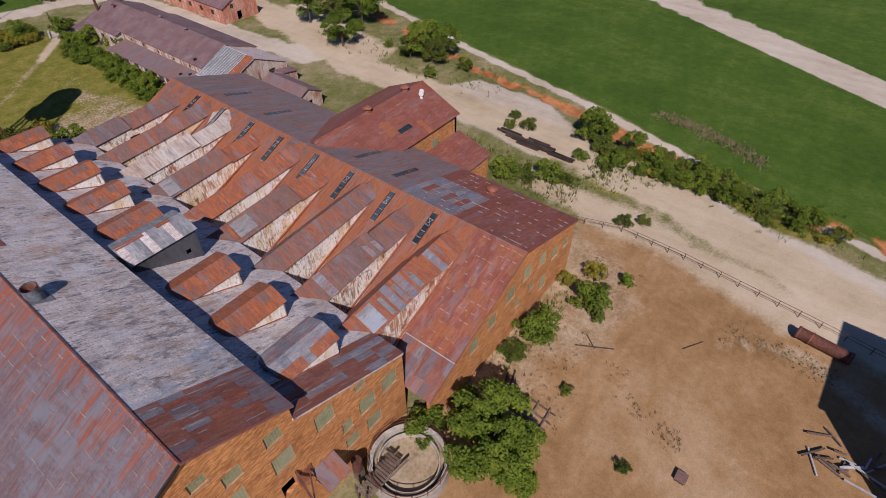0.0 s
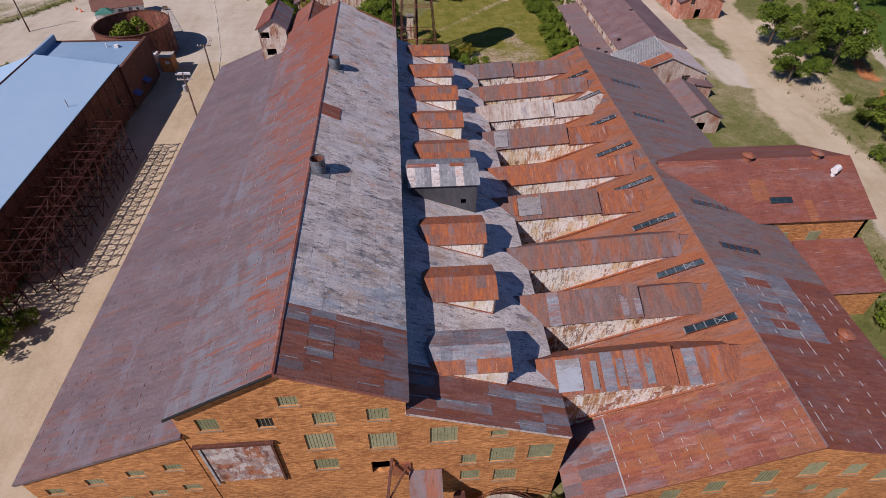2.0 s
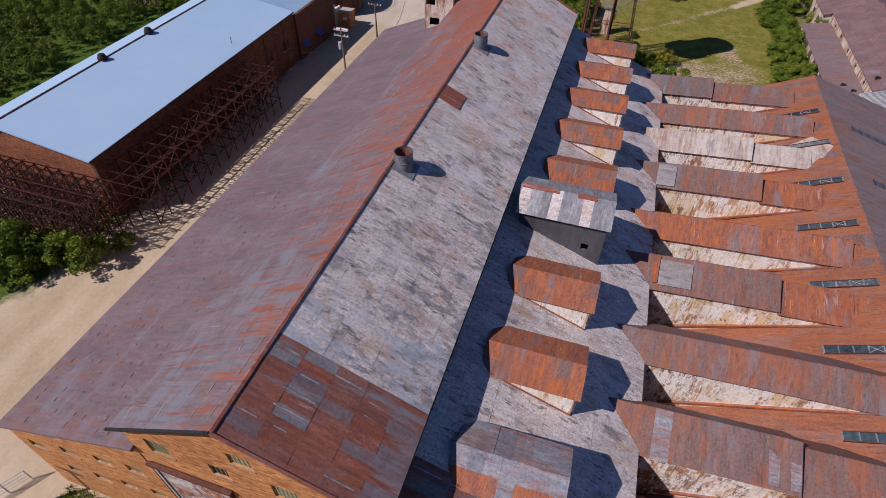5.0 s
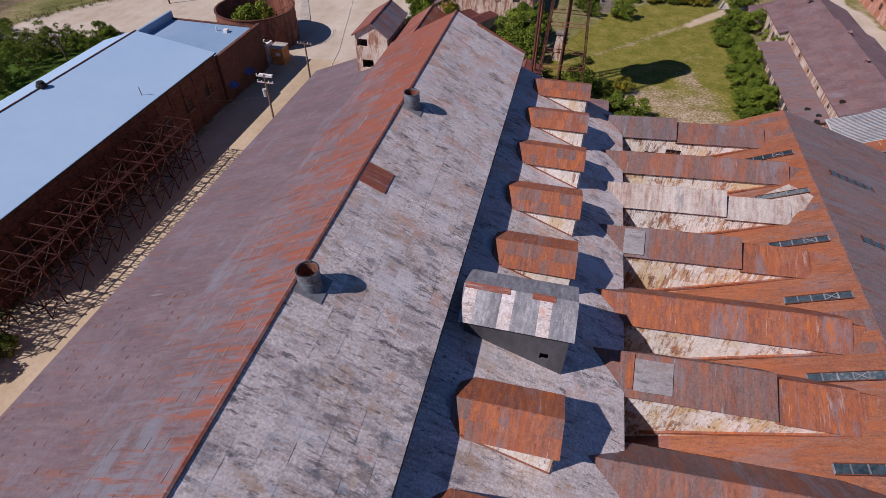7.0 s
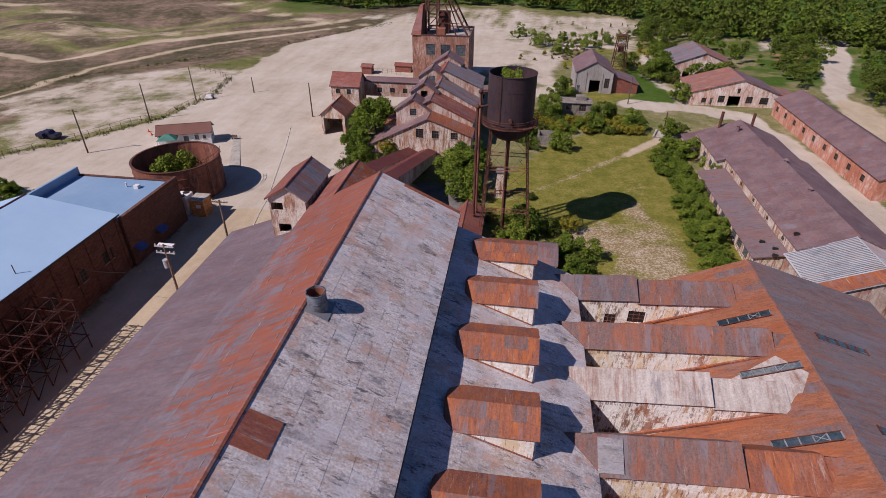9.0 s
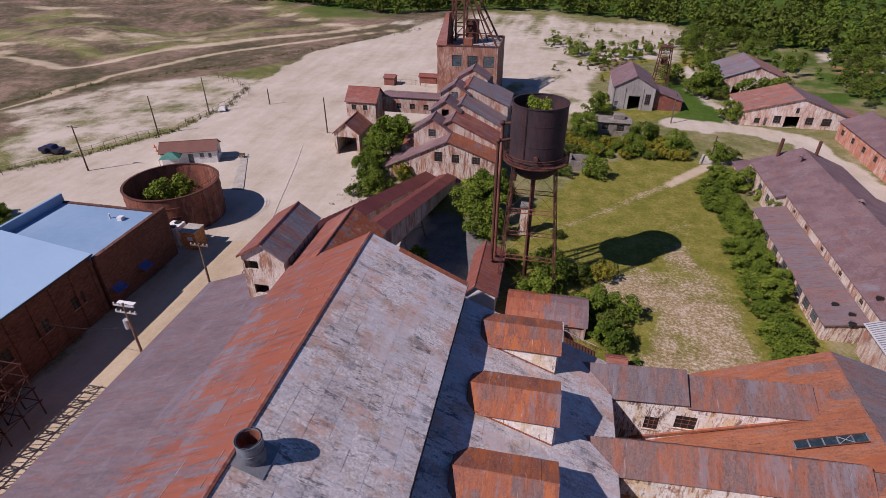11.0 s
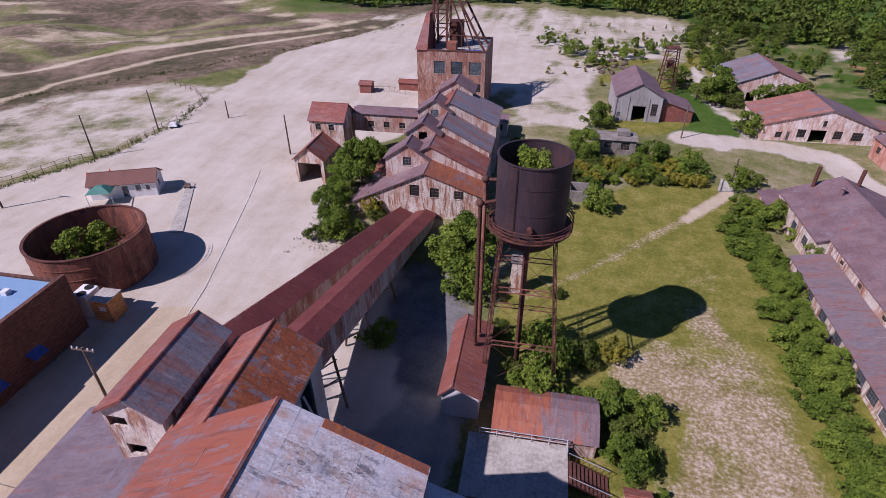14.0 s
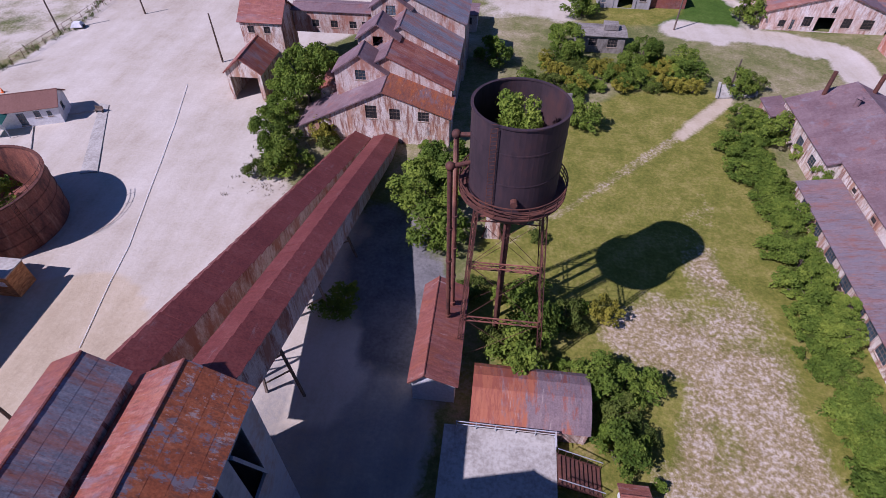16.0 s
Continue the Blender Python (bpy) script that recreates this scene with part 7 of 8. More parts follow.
def make_tree(kind, seed, h, r, mat, leaves, size, base=0.3):
    """A tapered trunk with limbs, and a crown of many small leaves."""
    rng = random.Random(seed)
    t = thing(kind, (0, 0, 0))
    cl = crown_clumps(r, h * base, h * 0.9, 32, rng)
    bm = bmesh.new()
    if kind == "tree":
        bar(bm, (0, 0, -0.2), (0.1, 0.05, h * 0.62), 0.035 * h, 8, 0.012 * h)
        stems = cl[:9]
    else:
        stems = cl[:11]
    for c in stems:
        b = (0.05, 0.03, h * rng.uniform(0.2, 0.5)) if kind == "tree" else (rng.uniform(-0.2, 0.2) * r, rng.uniform(-0.2, 0.2) * r, -0.1)
        bar(bm, b, c[:3], 0.012 * h + 0.01, 5, 0.006 * h)
    part("trunk" if kind == "tree" else "stem", bm, M_BARK, t)
    ob = new("crown", leaf_mesh("crown", cl, leaves, size, mat, seed))
    hang(ob, t)
    return t


KINDS = {"t1": make_tree("tree", 1, 6.5, 3.3, M_LEAF, 5800, 0.31), "t2": make_tree("tree", 2, 6.0, 2.8, M_LEAF2, 5400, 0.29), "t3": make_tree("tree", 3, 7.0, 3.6, M_LEAF3, 5400, 0.33),
         "b1": make_tree("bush", 4, 2.6, 1.8, M_LEAF, 2400, 0.24, 0.1), "b2": make_tree("bush", 5, 2.4, 1.7, M_LEAF2, 2400, 0.24, 0.1), "b3": make_tree("bush", 6, 2.2, 1.9, M_LEAF3, 2400, 0.24, 0.1),
         "b4": make_tree("bush", 9, 2.4, 1.7, M_LEAF2, 6500, 0.16, 0.1),
         "y1": make_tree("bush", 7, 2.0, 1.2, M_LEAFY, 1300, 0.2, 0.2)}
LABELS = {"t1": "leafy green tree with a dense uneven crown", "t2": "bright green young tree in full leaf", "t3": "dark green broad leafy tree", "b1": "dense green bush with small leaves", "b2": "bright yellow-green leafy bush",
          "b4": "fine-leaved yellow-green bush inside the water tank", "b3": "dark green scrubby low bush", "y1": "thin yellowing leafy shrub"}
for k, o in KINDS.items():
    o.name = "tree" if k[0] == "t" else "bush"
    tagged(o, LABELS[k], "tree" if k[0] == "t" else "bush")
used = set()
prng = random.Random(8)


def plant(k, x, y, s=1.0, z=0.0, sz=None, group=""):
    m = Matrix.Translation((x, y, z)) @ Matrix.Rotation(prng.uniform(0, 6.28), 4, "Z") @ Matrix.Diagonal((s * prng.uniform(0.9, 1.1), s * prng.uniform(0.9, 1.1), sz or s, 1))
    if k in used:
        o = copy_thing(KINDS[k], m)
    else:
        used.add(k)
        o = KINDS[k]
        o.matrix_basis = m
    if group:
        o["group"] = group


# by the mill and the hall
for k, x, y, s in (("t1", 22.4, 12.2, 1.25), ("t1", 19.6, 12.2, 1.0), ("t3", 24.6, 15.0, 0.8), ("t2", 23.4, 10.0, 0.85), ("t2", 20.6, 8.4, 0.9), ("b2", 28.6, 12.6, 0.6), ("b2", 20.6, 19.4, 1.5), ("b1", 19.6, 18.6, 1.2), ("t3", -3.2, 19.4, 0.72), ("b1", -0.6, 19.6, 0.8), ("b1", -6.2, 20.2, 0.7),
                   ("b1", 38.0, 16.4, 1.25), ("b2", 37.2, 17.2, 0.9), ("b3", 33.6, 17.0, 0.8), ("b1", 45.4, 13.2, 1.15), ("y1", 51.0, 15.0, 1.3), ("b3", 44.6, 11.6, 0.6), ("b2", 52.4, 11.2, 1.1), ("b3", 49.0, 13.2, 0.8),
                   ("y1", 47.6, 17.6, 0.8), ("b3", 33.0, 9.5, 0.5), ("y1", 28.0, 13.8, 0.7), ("b3", 26.0, 12.0, 0.5), ("b3", 28.6, 1.0, 0.5), ("b1", -9.0, 19.6, 0.5), ("b2", -12.5, 19.6, 0.4), ("b1", -5.4, 18.4, 0.9), ("b2", -8.0, 17.6, 0.5), ("b3", 2.4, 19.0, 0.9)):
    plant(k, x, y, s)
# under the tower and along the platform
for k, x, y, s in (("b1", 14.8, 106.0, 1.3), ("b3", 12.6, 108.2, 1.2), ("b1", 16.0, 110.6, 1.3), ("b3", 19.0, 111.5, 1.2), ("b2", 20.6, 113.2, 0.9), ("b2", 18.4, 106.2, 0.9), ("b1", 21.6, 104.4, 1.1), ("b3", 23.0, 102.0, 1.2), ("b2", 21.4, 100.0, 0.9),
                   ("b1", 22.6, 98.6, 1.0), ("b3", 24.4, 100.2, 0.9), ("b1", 24.6, 104.8, 1.0), ("b2", 12.2, 113.8, 1.0), ("b3", 9.6, 114.0, 1.1), ("b1", 15.0, 114.0, 1.0), ("y1", 22.6, 112.2, 1.1), ("b3", 29.5, 93.6, 0.8), ("b2", 25.5, 96.5, 0.6), ("b3", 16.4, 122.8, 0.7)):
    plant(k, x, y, s)
# by the conveyors and the crusher
for k, x, y, s in (("t2", 1.8, 127.4, 0.75), ("t1", 3.8, 125.2, 0.9), ("t2", 2.8, 131.6, 0.8), ("t1", 5.6, 129.4, 0.9), ("b2", 0.6, 133.6, 1.1), ("b2", 1.4, 137.9, 1.1), ("b1", 5.6, 121.4, 1.5), ("b3", 6.8, 134.2, 1.4), ("b2", 3.6, 137.4, 1.3),
                   ("t1", -17.0, 147.4, 1.1), ("t2", -19.4, 149.0, 1.3), ("t2", -20.6, 145.8, 1.0), ("t2", -18.4, 141.4, 0.8), ("t1", -18.9, 136.4, 0.62), ("b1", -15.4, 131.4, 1.2), ("b3", -18.6, 130.4, 1.2), ("b2", -13.2, 133.2, 1.1), ("b1", -16.6, 134.2, 1.3), ("b3", -11.8, 137.8, 1.0), ("y1", -12.6, 139.0, 1.3), ("b1", -20.4, 142.6, 1.1),
                   ("b1", -16.4, 155.4, 1.3), ("b3", -13.4, 157.4, 1.4), ("b1", -18.6, 158.4, 1.2), ("b2", 7.0, 166, 1.2), ("b1", 9.0, 164, 1.3), ("b2", 8.6, 170, 1.3), ("b2", -14.5, 171, 0.9)):
    plant(k, x, y, s)
hr = random.Random(21)
for k in range(66):      # hedge west of the long shed
    y = 97 + 55 * k / 66
    x = 43.2 + hr.uniform(-2.4, 2.2) + (0.4 if y < 106 else 0) + (2.5 if y > 125 and hr.random() < 0.5 else 0)
    x = min(x, float(np.interp(y, [97, 103, 111, 122, 143], [42.5, 43.4, 43.7, 46, 50])))
    if x < 42.6 + 0.6 * (y - 148):
        continue
    plant(hr.choice(["b1", "b2", "b3", "b1"]), x, y, hr.uniform(0.8, 1.15), sz=hr.uniform(0.55, 0.85), group="hedge by the long shed")
for k in range(14):
    plant(hr.choice(["t1", "t2", "t2"]), 43.6 + hr.uniform(-1.0, 1.0) + 0.08 * k, 112 + 3.0 * k, hr.uniform(0.3, 0.5), group="hedge by the long shed")
for k in range(62):      # thicket north of the lawn
    x = 17 + 25 * hr.random()
    plant(hr.choice(["b1", "b2", "y1", "b3"]), x, 156 + 0.1 * (x - 17) + 9.5 * hr.random(), hr.uniform(0.8, 1.2), sz=hr.uniform(0.6, 1.0), group="thicket round the block hut")
for k in range(16):
    plant(hr.choice(["b1", "b3"]), 14 + 9 * hr.random(), 146 + 13 * hr.random(), hr.uniform(0.6, 1.2), group="thicket round the block hut")
for k, x, y, s in (("t2", 51.0, 136.7, 0.62), ("t2", 46.0, 115.6, 0.52), ("b2", 50.5, 142.4, 1.3), ("b1", 48.5, 146.0, 1.2), ("t1", 21.0, 166.6, 0.75), ("t2", 20.0, 172.6, 0.7), ("t1", 33.4, 166.4, 0.6), ("t2", 38.0, 162.4, 0.5), ("b1", 24.4, 186.0, 1.5), ("b2", 26.0, 187.4, 1.2), ("b1", 46.6, 158.6, 1.2), ("b3", 49.4, 160.4, 1.3), ("b1", 55.4, 186.4, 1.4), ("b3", 56.0, 189.0, 1.2),
                   ("b1", 63.5, 200.5, 2.0), ("b3", 67.0, 201.4, 2.2), ("b1", 70.0, 202.4, 2.0), ("b1", 54.0, 206.0, 2.0), ("b3", 52.0, 209.0, 2.1), ("b1", 54.6, 212.0, 2.2), ("b2", 50.0, 214.6, 1.6), ("b3", 57.0, 205.0, 1.7), ("b1", 47.0, 222.0, 1.4)):
    plant(k, x, y, s)
# inside the tanks
plant("b1", -3.4, 110.5, 0.9)
plant("b2", -2.4, 113.0, 0.8)
plant("b4", TX + 0.1, TY, 1.27, ZB + 2.4, 1.9)
for k, x, y, s in (("b2", -43.4, 118.6, 2.0), ("b1", -45.4, 117.6, 1.8), ("b2", -41.6, 119.6, 1.3), ("b3", -47.2, 117.0, 1.2)):
    plant(k, x, y, s, 0.5)
# west of the road
for k in range(20):
    plant(hr.choice(["b1", "b2", "b3"]), -66 - 10 * hr.random(), 104 + 7 * hr.random(), hr.uniform(0.5, 0.9), group="scrub west of the blue roof")
for k, x, y, s in (("b1", -36.6, 41.0, 1.3), ("b3", -39.6, 40.2, 1.4), ("b1", -43.0, 39.6, 1.3), ("b3", -47.0, 39.0, 1.5), ("b1", -51.0, 39.4, 1.4), ("b3", -34.4, 45.0, 0.9), ("b1", -41.0, 36.8, 1.0), ("b3", -45.0, 36.0, 1.1), ("b2", -55.0, 38.0, 1.2), ("b3", -50.0, 34.0, 1.0), ("b3", -25.6, 15.8, 0.5), ("b1", -27.2, 14.0, 0.6), ("b3", -24.4, 13.6, 0.4)):
    plant(k, x, y, s)
# along the eastern road and ditch
for k, x, y, s in (("t1", 84.6, 97.4, 0.95), ("t1", 92.0, 78.0, 1.0), ("t3", 90.4, 73.6, 1.0), ("t1", 94.4, 75.0, 0.95), ("t3", 89.0, 80.0, 0.9), ("t1", 96.0, 80.0, 0.8), ("t1", 98.0, 104.0, 1.3), ("t3", 94.0, 109.0, 1.3), ("t2", 103.0, 106.0, 1.1), ("t1", 90.0, 115.0, 1.2), ("t1", 100.0, 113.0, 1.2), ("t3", 108.0, 114.0, 1.3), ("t1", 105.0, 121.0, 1.2),
                   ("t1", 86.0, 33.0, 0.55), ("t3", 84.6, 29.0, 0.6), ("b1", 82.6, 31.0, 1.6), ("b3", 80.6, 28.0, 1.4), ("t1", 83.4, 24.0, 0.5), ("b1", 63.6, 37.6, 1.1), ("b3", 65.0, 34.6, 1.3), ("b1", 66.6, 31.4, 1.1), ("b3", 68.0, 28.8, 0.9), ("b3", 64.6, 56.8, 0.8), ("b3", 62.6, 64.0, 0.9), ("b1", 63.8, 68.6, 0.7), ("b3", 63.8, 16.6, 0.9), ("b3", 66.0, 14.4, 0.7), ("b3", 79.0, 42.4, 1.1), ("b3", 77.4, 45.4, 0.8), ("b3", 81.0, 46.6, 0.8)):
    plant(k, x, y, s)
for x, y, s_ in ((83.4, 25.5, 1.5), (86.0, 18.6, 1.6), (84.6, 21.0, 1.3), (84.2, 10.6, 1.5), (82.6, 3.0, 1.5), (84.4, 2.0, 1.3), (80.6, 26.0, 1.2), (78.0, 27.0, 1.0), (86.6, 14.4, 1.3), (82.0, 14.0, 1.2), (81.6, 18.0, 1.1), (82.2, 8.0, 1.2), (83.6, -3.0, 1.1), (82.8, -7.6, 1.2)):
    plant(hr.choice(["b1", "b3", "b1"]), x - 2.5, y - 1.8, s_ * 0.85, sz=s_ * 0.7, group="scrub along the ditch")
for k in range(20):
    y = 30 - 40 * k / 20
    plant(hr.choice(["b1", "b3", "y1", "b1"]), float(np.interp(y, [-10, 0, 12, 20, 30], [81, 81, 82.5, 80, 78.5])) + hr.uniform(-4, 4), y, hr.uniform(0.4, 0.85), sz=hr.uniform(0.3, 0.6), group="scrub along the ditch")
for k in range(9):
    plant(hr.choice(["b3", "b1", "y1"]), 84 + 12 * hr.random(), 66 + 40 * hr.random(), hr.uniform(0.4, 1.0), group="scrub along the ditch")


def woods(name, spots, leaves, size, mat, seed, label):
    rng = random.Random(seed)
    cl = []
    for x, y, h in spots:
        r = h * rng.uniform(0.3, 0.42)
        for k in range(8):
            f = rng.uniform(0.14, 0.86)
            cl.append((x + rng.uniform(-0.7, 0.7) * r * (1.15 - f), y + rng.uniform(-0.7, 0.7) * r * (1.15 - f), h * f, r * rng.uniform(0.3, 0.6) * (1.2 - 0.5 * f)))
    ob = new(name, leaf_mesh(name, cl, leaves, size, mat, seed))
    tagged(ob, label, "woods", kind="stuff")


wr = random.Random(31)
def scatter(n, poly_fn, h0, h1):
    return [(*poly_fn(), wr.uniform(h0, h1)) for _ in range(n)]
def wood_edge(x):
    return float(np.interp(x, [-260, -140, -67, -31, 10, 60, 76, 103, 160, 420], [352, 352, 322, 343, 343, 322, 290, 270, 262, 250]))


def far_spot():
    x = wr.uniform(-260, 420)
    return x, wood_edge(x) + 230 * wr.random() ** 1.9


CLUMPS = [(20.6, 252, 4), (12.6, 264, 4), (37, 248, 5), (63, 252, 5), (30, 258, 6), (52, 266, 6), (26, 240, 4), (44, 256, 5), (58, 240, 4)]


def clump_spot():
    x, y, r = wr.choice(CLUMPS)
    return x + wr.gauss(0, r * 0.6), y + wr.gauss(0, r * 0.6)


woods("far_woods", scatter(900, far_spot, 6, 12), 55000, 1.45, M_LEAF, 42, "green treetops of the far woods")
woods("far_woods", scatter(1400, far_spot, 6, 12.5), 105000, 1.7, M_LEAF3, 32, "dense far woods along the skyline")
woods("thicket", scatter(620, lambda: (-75.5 - 34 * wr.random() ** 1.1, 38 + 70 * wr.random()), 2.2, 4.6), 95000, 0.37, M_LEAF3, 37, "dense dark thicket west of the blue roof")
woods("thicket", scatter(90, lambda: (-78 - 26 * wr.random(), 42 + 64 * wr.random()), 3.0, 5.6), 26000, 0.3, M_LEAF, 38, "green treetops standing out of the thicket")
FAR_ROAD = [(97, 172), (99, 198), (120, 241), (140, 291)]


def ne_spot():
    """A place behind the barns, off the sandy road and the bare dirt."""
    while True:
        x, y = wr.uniform(57, 160), 186 + 100 * wr.random()
        gap = min(math.hypot(x - ax - (bx_ - ax) * f, y - ay - (by - ay) * f) for (ax, ay), (bx_, by) in zip(FAR_ROAD, FAR_ROAD[1:]) for f in (0, 0.2, 0.4, 0.6, 0.8, 1))
        if gap > 5.5 and (x > 90 or y > 229) and not (x < 92 and y < 200) and not (82 < x < 104 and 245 < y < 268):
            return x, y


woods("near_woods", scatter(130, ne_spot, 3, 8.5), 60000, 0.5, M_LEAF3, 33, "dark mixed trees behind the barns")
woods("near_woods", scatter(90, ne_spot, 2.5, 8), 40000, 0.5, M_LEAF, 39, "green trees and scrub behind the barns")
woods("near_woods", scatter(34, ne_spot, 2, 6), 13000, 0.45, M_LEAF2, 40, "bright young trees behind the barns")
woods("near_woods", scatter(70, clump_spot, 1.4, 4.5), 22000, 0.36, M_LEAF, 34, "scrubby young trees beyond the yard")
woods("near_woods", scatter(26, clump_spot, 2.0, 6.5), 10000, 0.36, M_LEAF2, 41, "taller bright shrubs beyond the yard")
woods("near_woods", scatter(46, lambda: (wr.uniform(12, 66), 205 + 95 * wr.random()), 0.8, 2.2), 9000, 0.3, M_LEAFY, 35, "low scrub dotted over the pale ground")
woods("near_woods", scatter(90, lambda: (wr.uniform(101, 165), 135 + 60 * wr.random()), 4, 9), 36000, 0.5, M_LEAF3, 36, "trees beyond the orange shed")


def weeds(name, spots, label, mat, h=0.5):
    """Tufts of upright blades."""
    rng = np.random.RandomState(len(spots))
    P, F = [], []
    for x, y, s in spots:
        for q in range(7):
            a, b, l = rng.uniform(0, 6.28), rng.uniform(0, 6.28), h * s * rng.uniform(0.5, 1.2)
            p = np.array([x + rng.normal() * 0.2 * s, y + rng.normal() * 0.2 * s, -0.05])
            w = np.array([math.cos(a), math.sin(a), 0]) * 0.04 * s
            t = np.array([math.cos(b) * 0.35, math.sin(b) * 0.35, 1]) * l
            i = len(P)
            P += [p - w, p + w, p + t + w * 0.2, p + t - w * 0.2]
            F.append((i, i + 1, i + 2, i + 3))
    me = bpy.data.meshes.new(name)
    me.from_pydata([tuple(p) for p in P], [], F)
    me.materials.append(mat)
    tagged(new(name, me), label, "weeds", kind="stuff")


def tufts(n, x0, x1, y0, y1, s0=0.6, s1=1.6):
    return [(wr.uniform(x0, x1), wr.uniform(y0, y1), wr.uniform(s0, s1)) for _ in range(n)]
weeds("weeds", tufts(4200, -19.5, -1, 15.8, 21.6, 0.3, 0.85) + tufts(800, -30, -22.5, 12, 17.6, 0.25, 0.7) + tufts(160, 22, 46, 15.5, 18.6), "rough green weeds along the brick wall", M_LEAF2)
weeds("weeds", tufts(500, 62, 70, 25, 70) + tufts(160, 82, 96, 55, 108) + tufts(500, -76, -57, 46, 108) + tufts(500, -58, -40, 30, 42, 0.25, 0.7), "dry mixed weeds beside the tracks", M_LEAF3)
def along(n, pts, spread_, s0, s1):
    out = []
    for _ in range(n):
        k = wr.randrange(len(pts) - 1)
        f = wr.random()
        out.append((pts[k][0] + (pts[k + 1][0] - pts[k][0]) * f + wr.gauss(0, spread_), pts[k][1] + (pts[k + 1][1] - pts[k][1]) * f + wr.gauss(0, spread_), wr.uniform(s0, s1)))
    return out


weeds("weeds", along(420, [(-128, 162), (-115, 186), (-93, 211), (-69, 247), (-44, 286)], 0.9, 0.5, 1.4) + along(400, [(-100, 105), (-90, 125), (-79, 138), (-71, 152), (-68, 172), (-72, 190)], 0.6, 0.5, 1.4), "dark weeds along the far fence and bank", M_LEAF3)
weeds("dry_tufts", along(500, [(99.5, 25), (98.7, 18), (96.7, 10.5), (93.4, 4)], 1.0, 0.5, 1.3), "strip of dead brown stalks in the field", M_DRYGRASS, 0.5)
weeds("weeds", along(900, [(73, 26), (80, 24), (84, 12), (81, 0), (82, -8)], 2.6, 0.6, 1.5), "rough grass beside the eastern track", M_LEAF)
weeds("dry_tufts", along(60, [(40.6, 9.0), (36.2, 3.0), (34.4, -1.0), (35.0, -3.4)], 0.7, 0.4, 1.0) + along(90, [(51.6, -1), (54, -6), (53, -14)], 1.0, 0.3, 0.8) + tufts(160, 30, 56, 10, 18, 0.3, 0.9) + tufts(60, 24, 34, 8, 15, 0.3, 0.8) + tufts(220, -22, -13, 126, 150, 0.4, 1.0), "dead brown weed tufts on bare dirt", M_DRYWEED, 0.4)

# ---- roof fittings ----
for y in (42.9, 63.4):
    v = thing("roof_stack", (1.2, y, 20.6), "open round sheet-metal roof stack with a stained base", "roof stack", "stacks on the high roof")
    part("barrel", made(ring, (1.2, y), 0.58, 0.63, 20.3, 22.0, 28), M_STACK, v)
    part("collar", made(ring, (1.2, y), 0.63, 0.66, 21.3, 21.36, 28), M_STACK, v)
    part("lip", made(ring, (1.2, y), 0.57, 0.66, 21.95, 22.0, 28), M_STACK, v)
    part("lining", made(ring, (1.2, y), 0.54, 0.575, 20.9, 21.9, 28), M_RTANK, v, "rusted inside of the stack")
    # near-black disc painted as the unlit inside of the stack
    part("plug", made(ring, (1.2, y), 0.02, 0.58, 20.8, 20.9, 24), M_DARK, v)
    part("base_plate", made(slab, [(0.45, y - 0.9, 21.17), (0.45, y + 0.9, 21.17), (2.1, y + 0.9, 20.41), (2.1, y - 0.9, 20.41)], 0.06), M_GREYTIN, v)
for x, y, z in ((47.5, 30.0, 9.7), (49, 53.6, 12.9), (57.5, 53.6, 12.9)):
    v = thing("roof_ventilator", (x, y, z - 0.2), "squat round rusty roof ventilator", "vent", "ventilators on the hall")
    part("drum", made(bar, (x, y, z - 0.6), (x, y, z + 0.5), 0.5, 14), M_RUST, v)
    part("cap", made(bar, (x, y, z + 0.5), (x, y, z + 0.75), 0.75, 14, 0.3), M_RUST, v)
cw = thing("white_cowl", (58.6, 51.2, 11.8), "small white metal cowl on the red roof", "vent")
part("pipe", made(bar, (58.6, 51.2, 11.3), (58.6, 51.2, 12.5), 0.25, 10), M_WHITE, cw)
part("cowl", made(bar, (58.3, 51.0, 12.6), (59.1, 51.5, 12.7), 0.4, 10), M_WHITE, cw)
for x0, x1, z0, z1, sd in ((47, 48.4, 5.0, 7.6, 0), (51, 52.4, 5.0, 7.6, 0), (55, 56.4, 5.0, 7.6, 0)):
    bm = bmesh.new()
    box(bm, x0, x1, 46.2, 46.32, z0, z1)
    part("shutter", bm, M_GREEN, wing, "green boarded window")
part("skylight", made(slab, [(50.0, 48.0, 10.5), (52.6, 48.0, 10.5), (52.6, 48.7, 10.8), (50.0, 48.7, 10.8)], 0.04), M_GLASS, wing).location.z = 0.1
for y in (40, 47, 66, 76):
    xa, xb = 40.0, 44.5
    za, zb = HZ - (xa - HX) * 0.3125, HZ - (xb - HX) * 0.3125
    ob = part("skylight", made(slab, [(xa, y, za + 0.12), (xb, y, zb + 0.12), (xb, y + 0.8, zb + 0.12), (xa, y + 0.8, za + 0.12)], 0.04), M_GLASS, hall, "narrow roof light")
    for q in range(6):
        x = xa + (xb - xa) * q / 5
        z = za + (zb - za) * q / 5
        part("glazing_bar", made(box, x - 0.06, x + 0.06, y, y + 0.8, z + 0.05, z + 0.18), M_STEEL, ob)
part("flashing", made(bar, (RX, YF - 0.4, RZ + 0.06), (WX - 0.3, YF - 0.4, WZ - 0.1), 0.1, 4), M_DARK, mill)
part("flashing", made(bar, (RX, YF - 0.4, RZ + 0.06), (EX + 0.2, YF - 0.4, EZ - 0.06), 0.1, 4), M_REDRUST, mill)
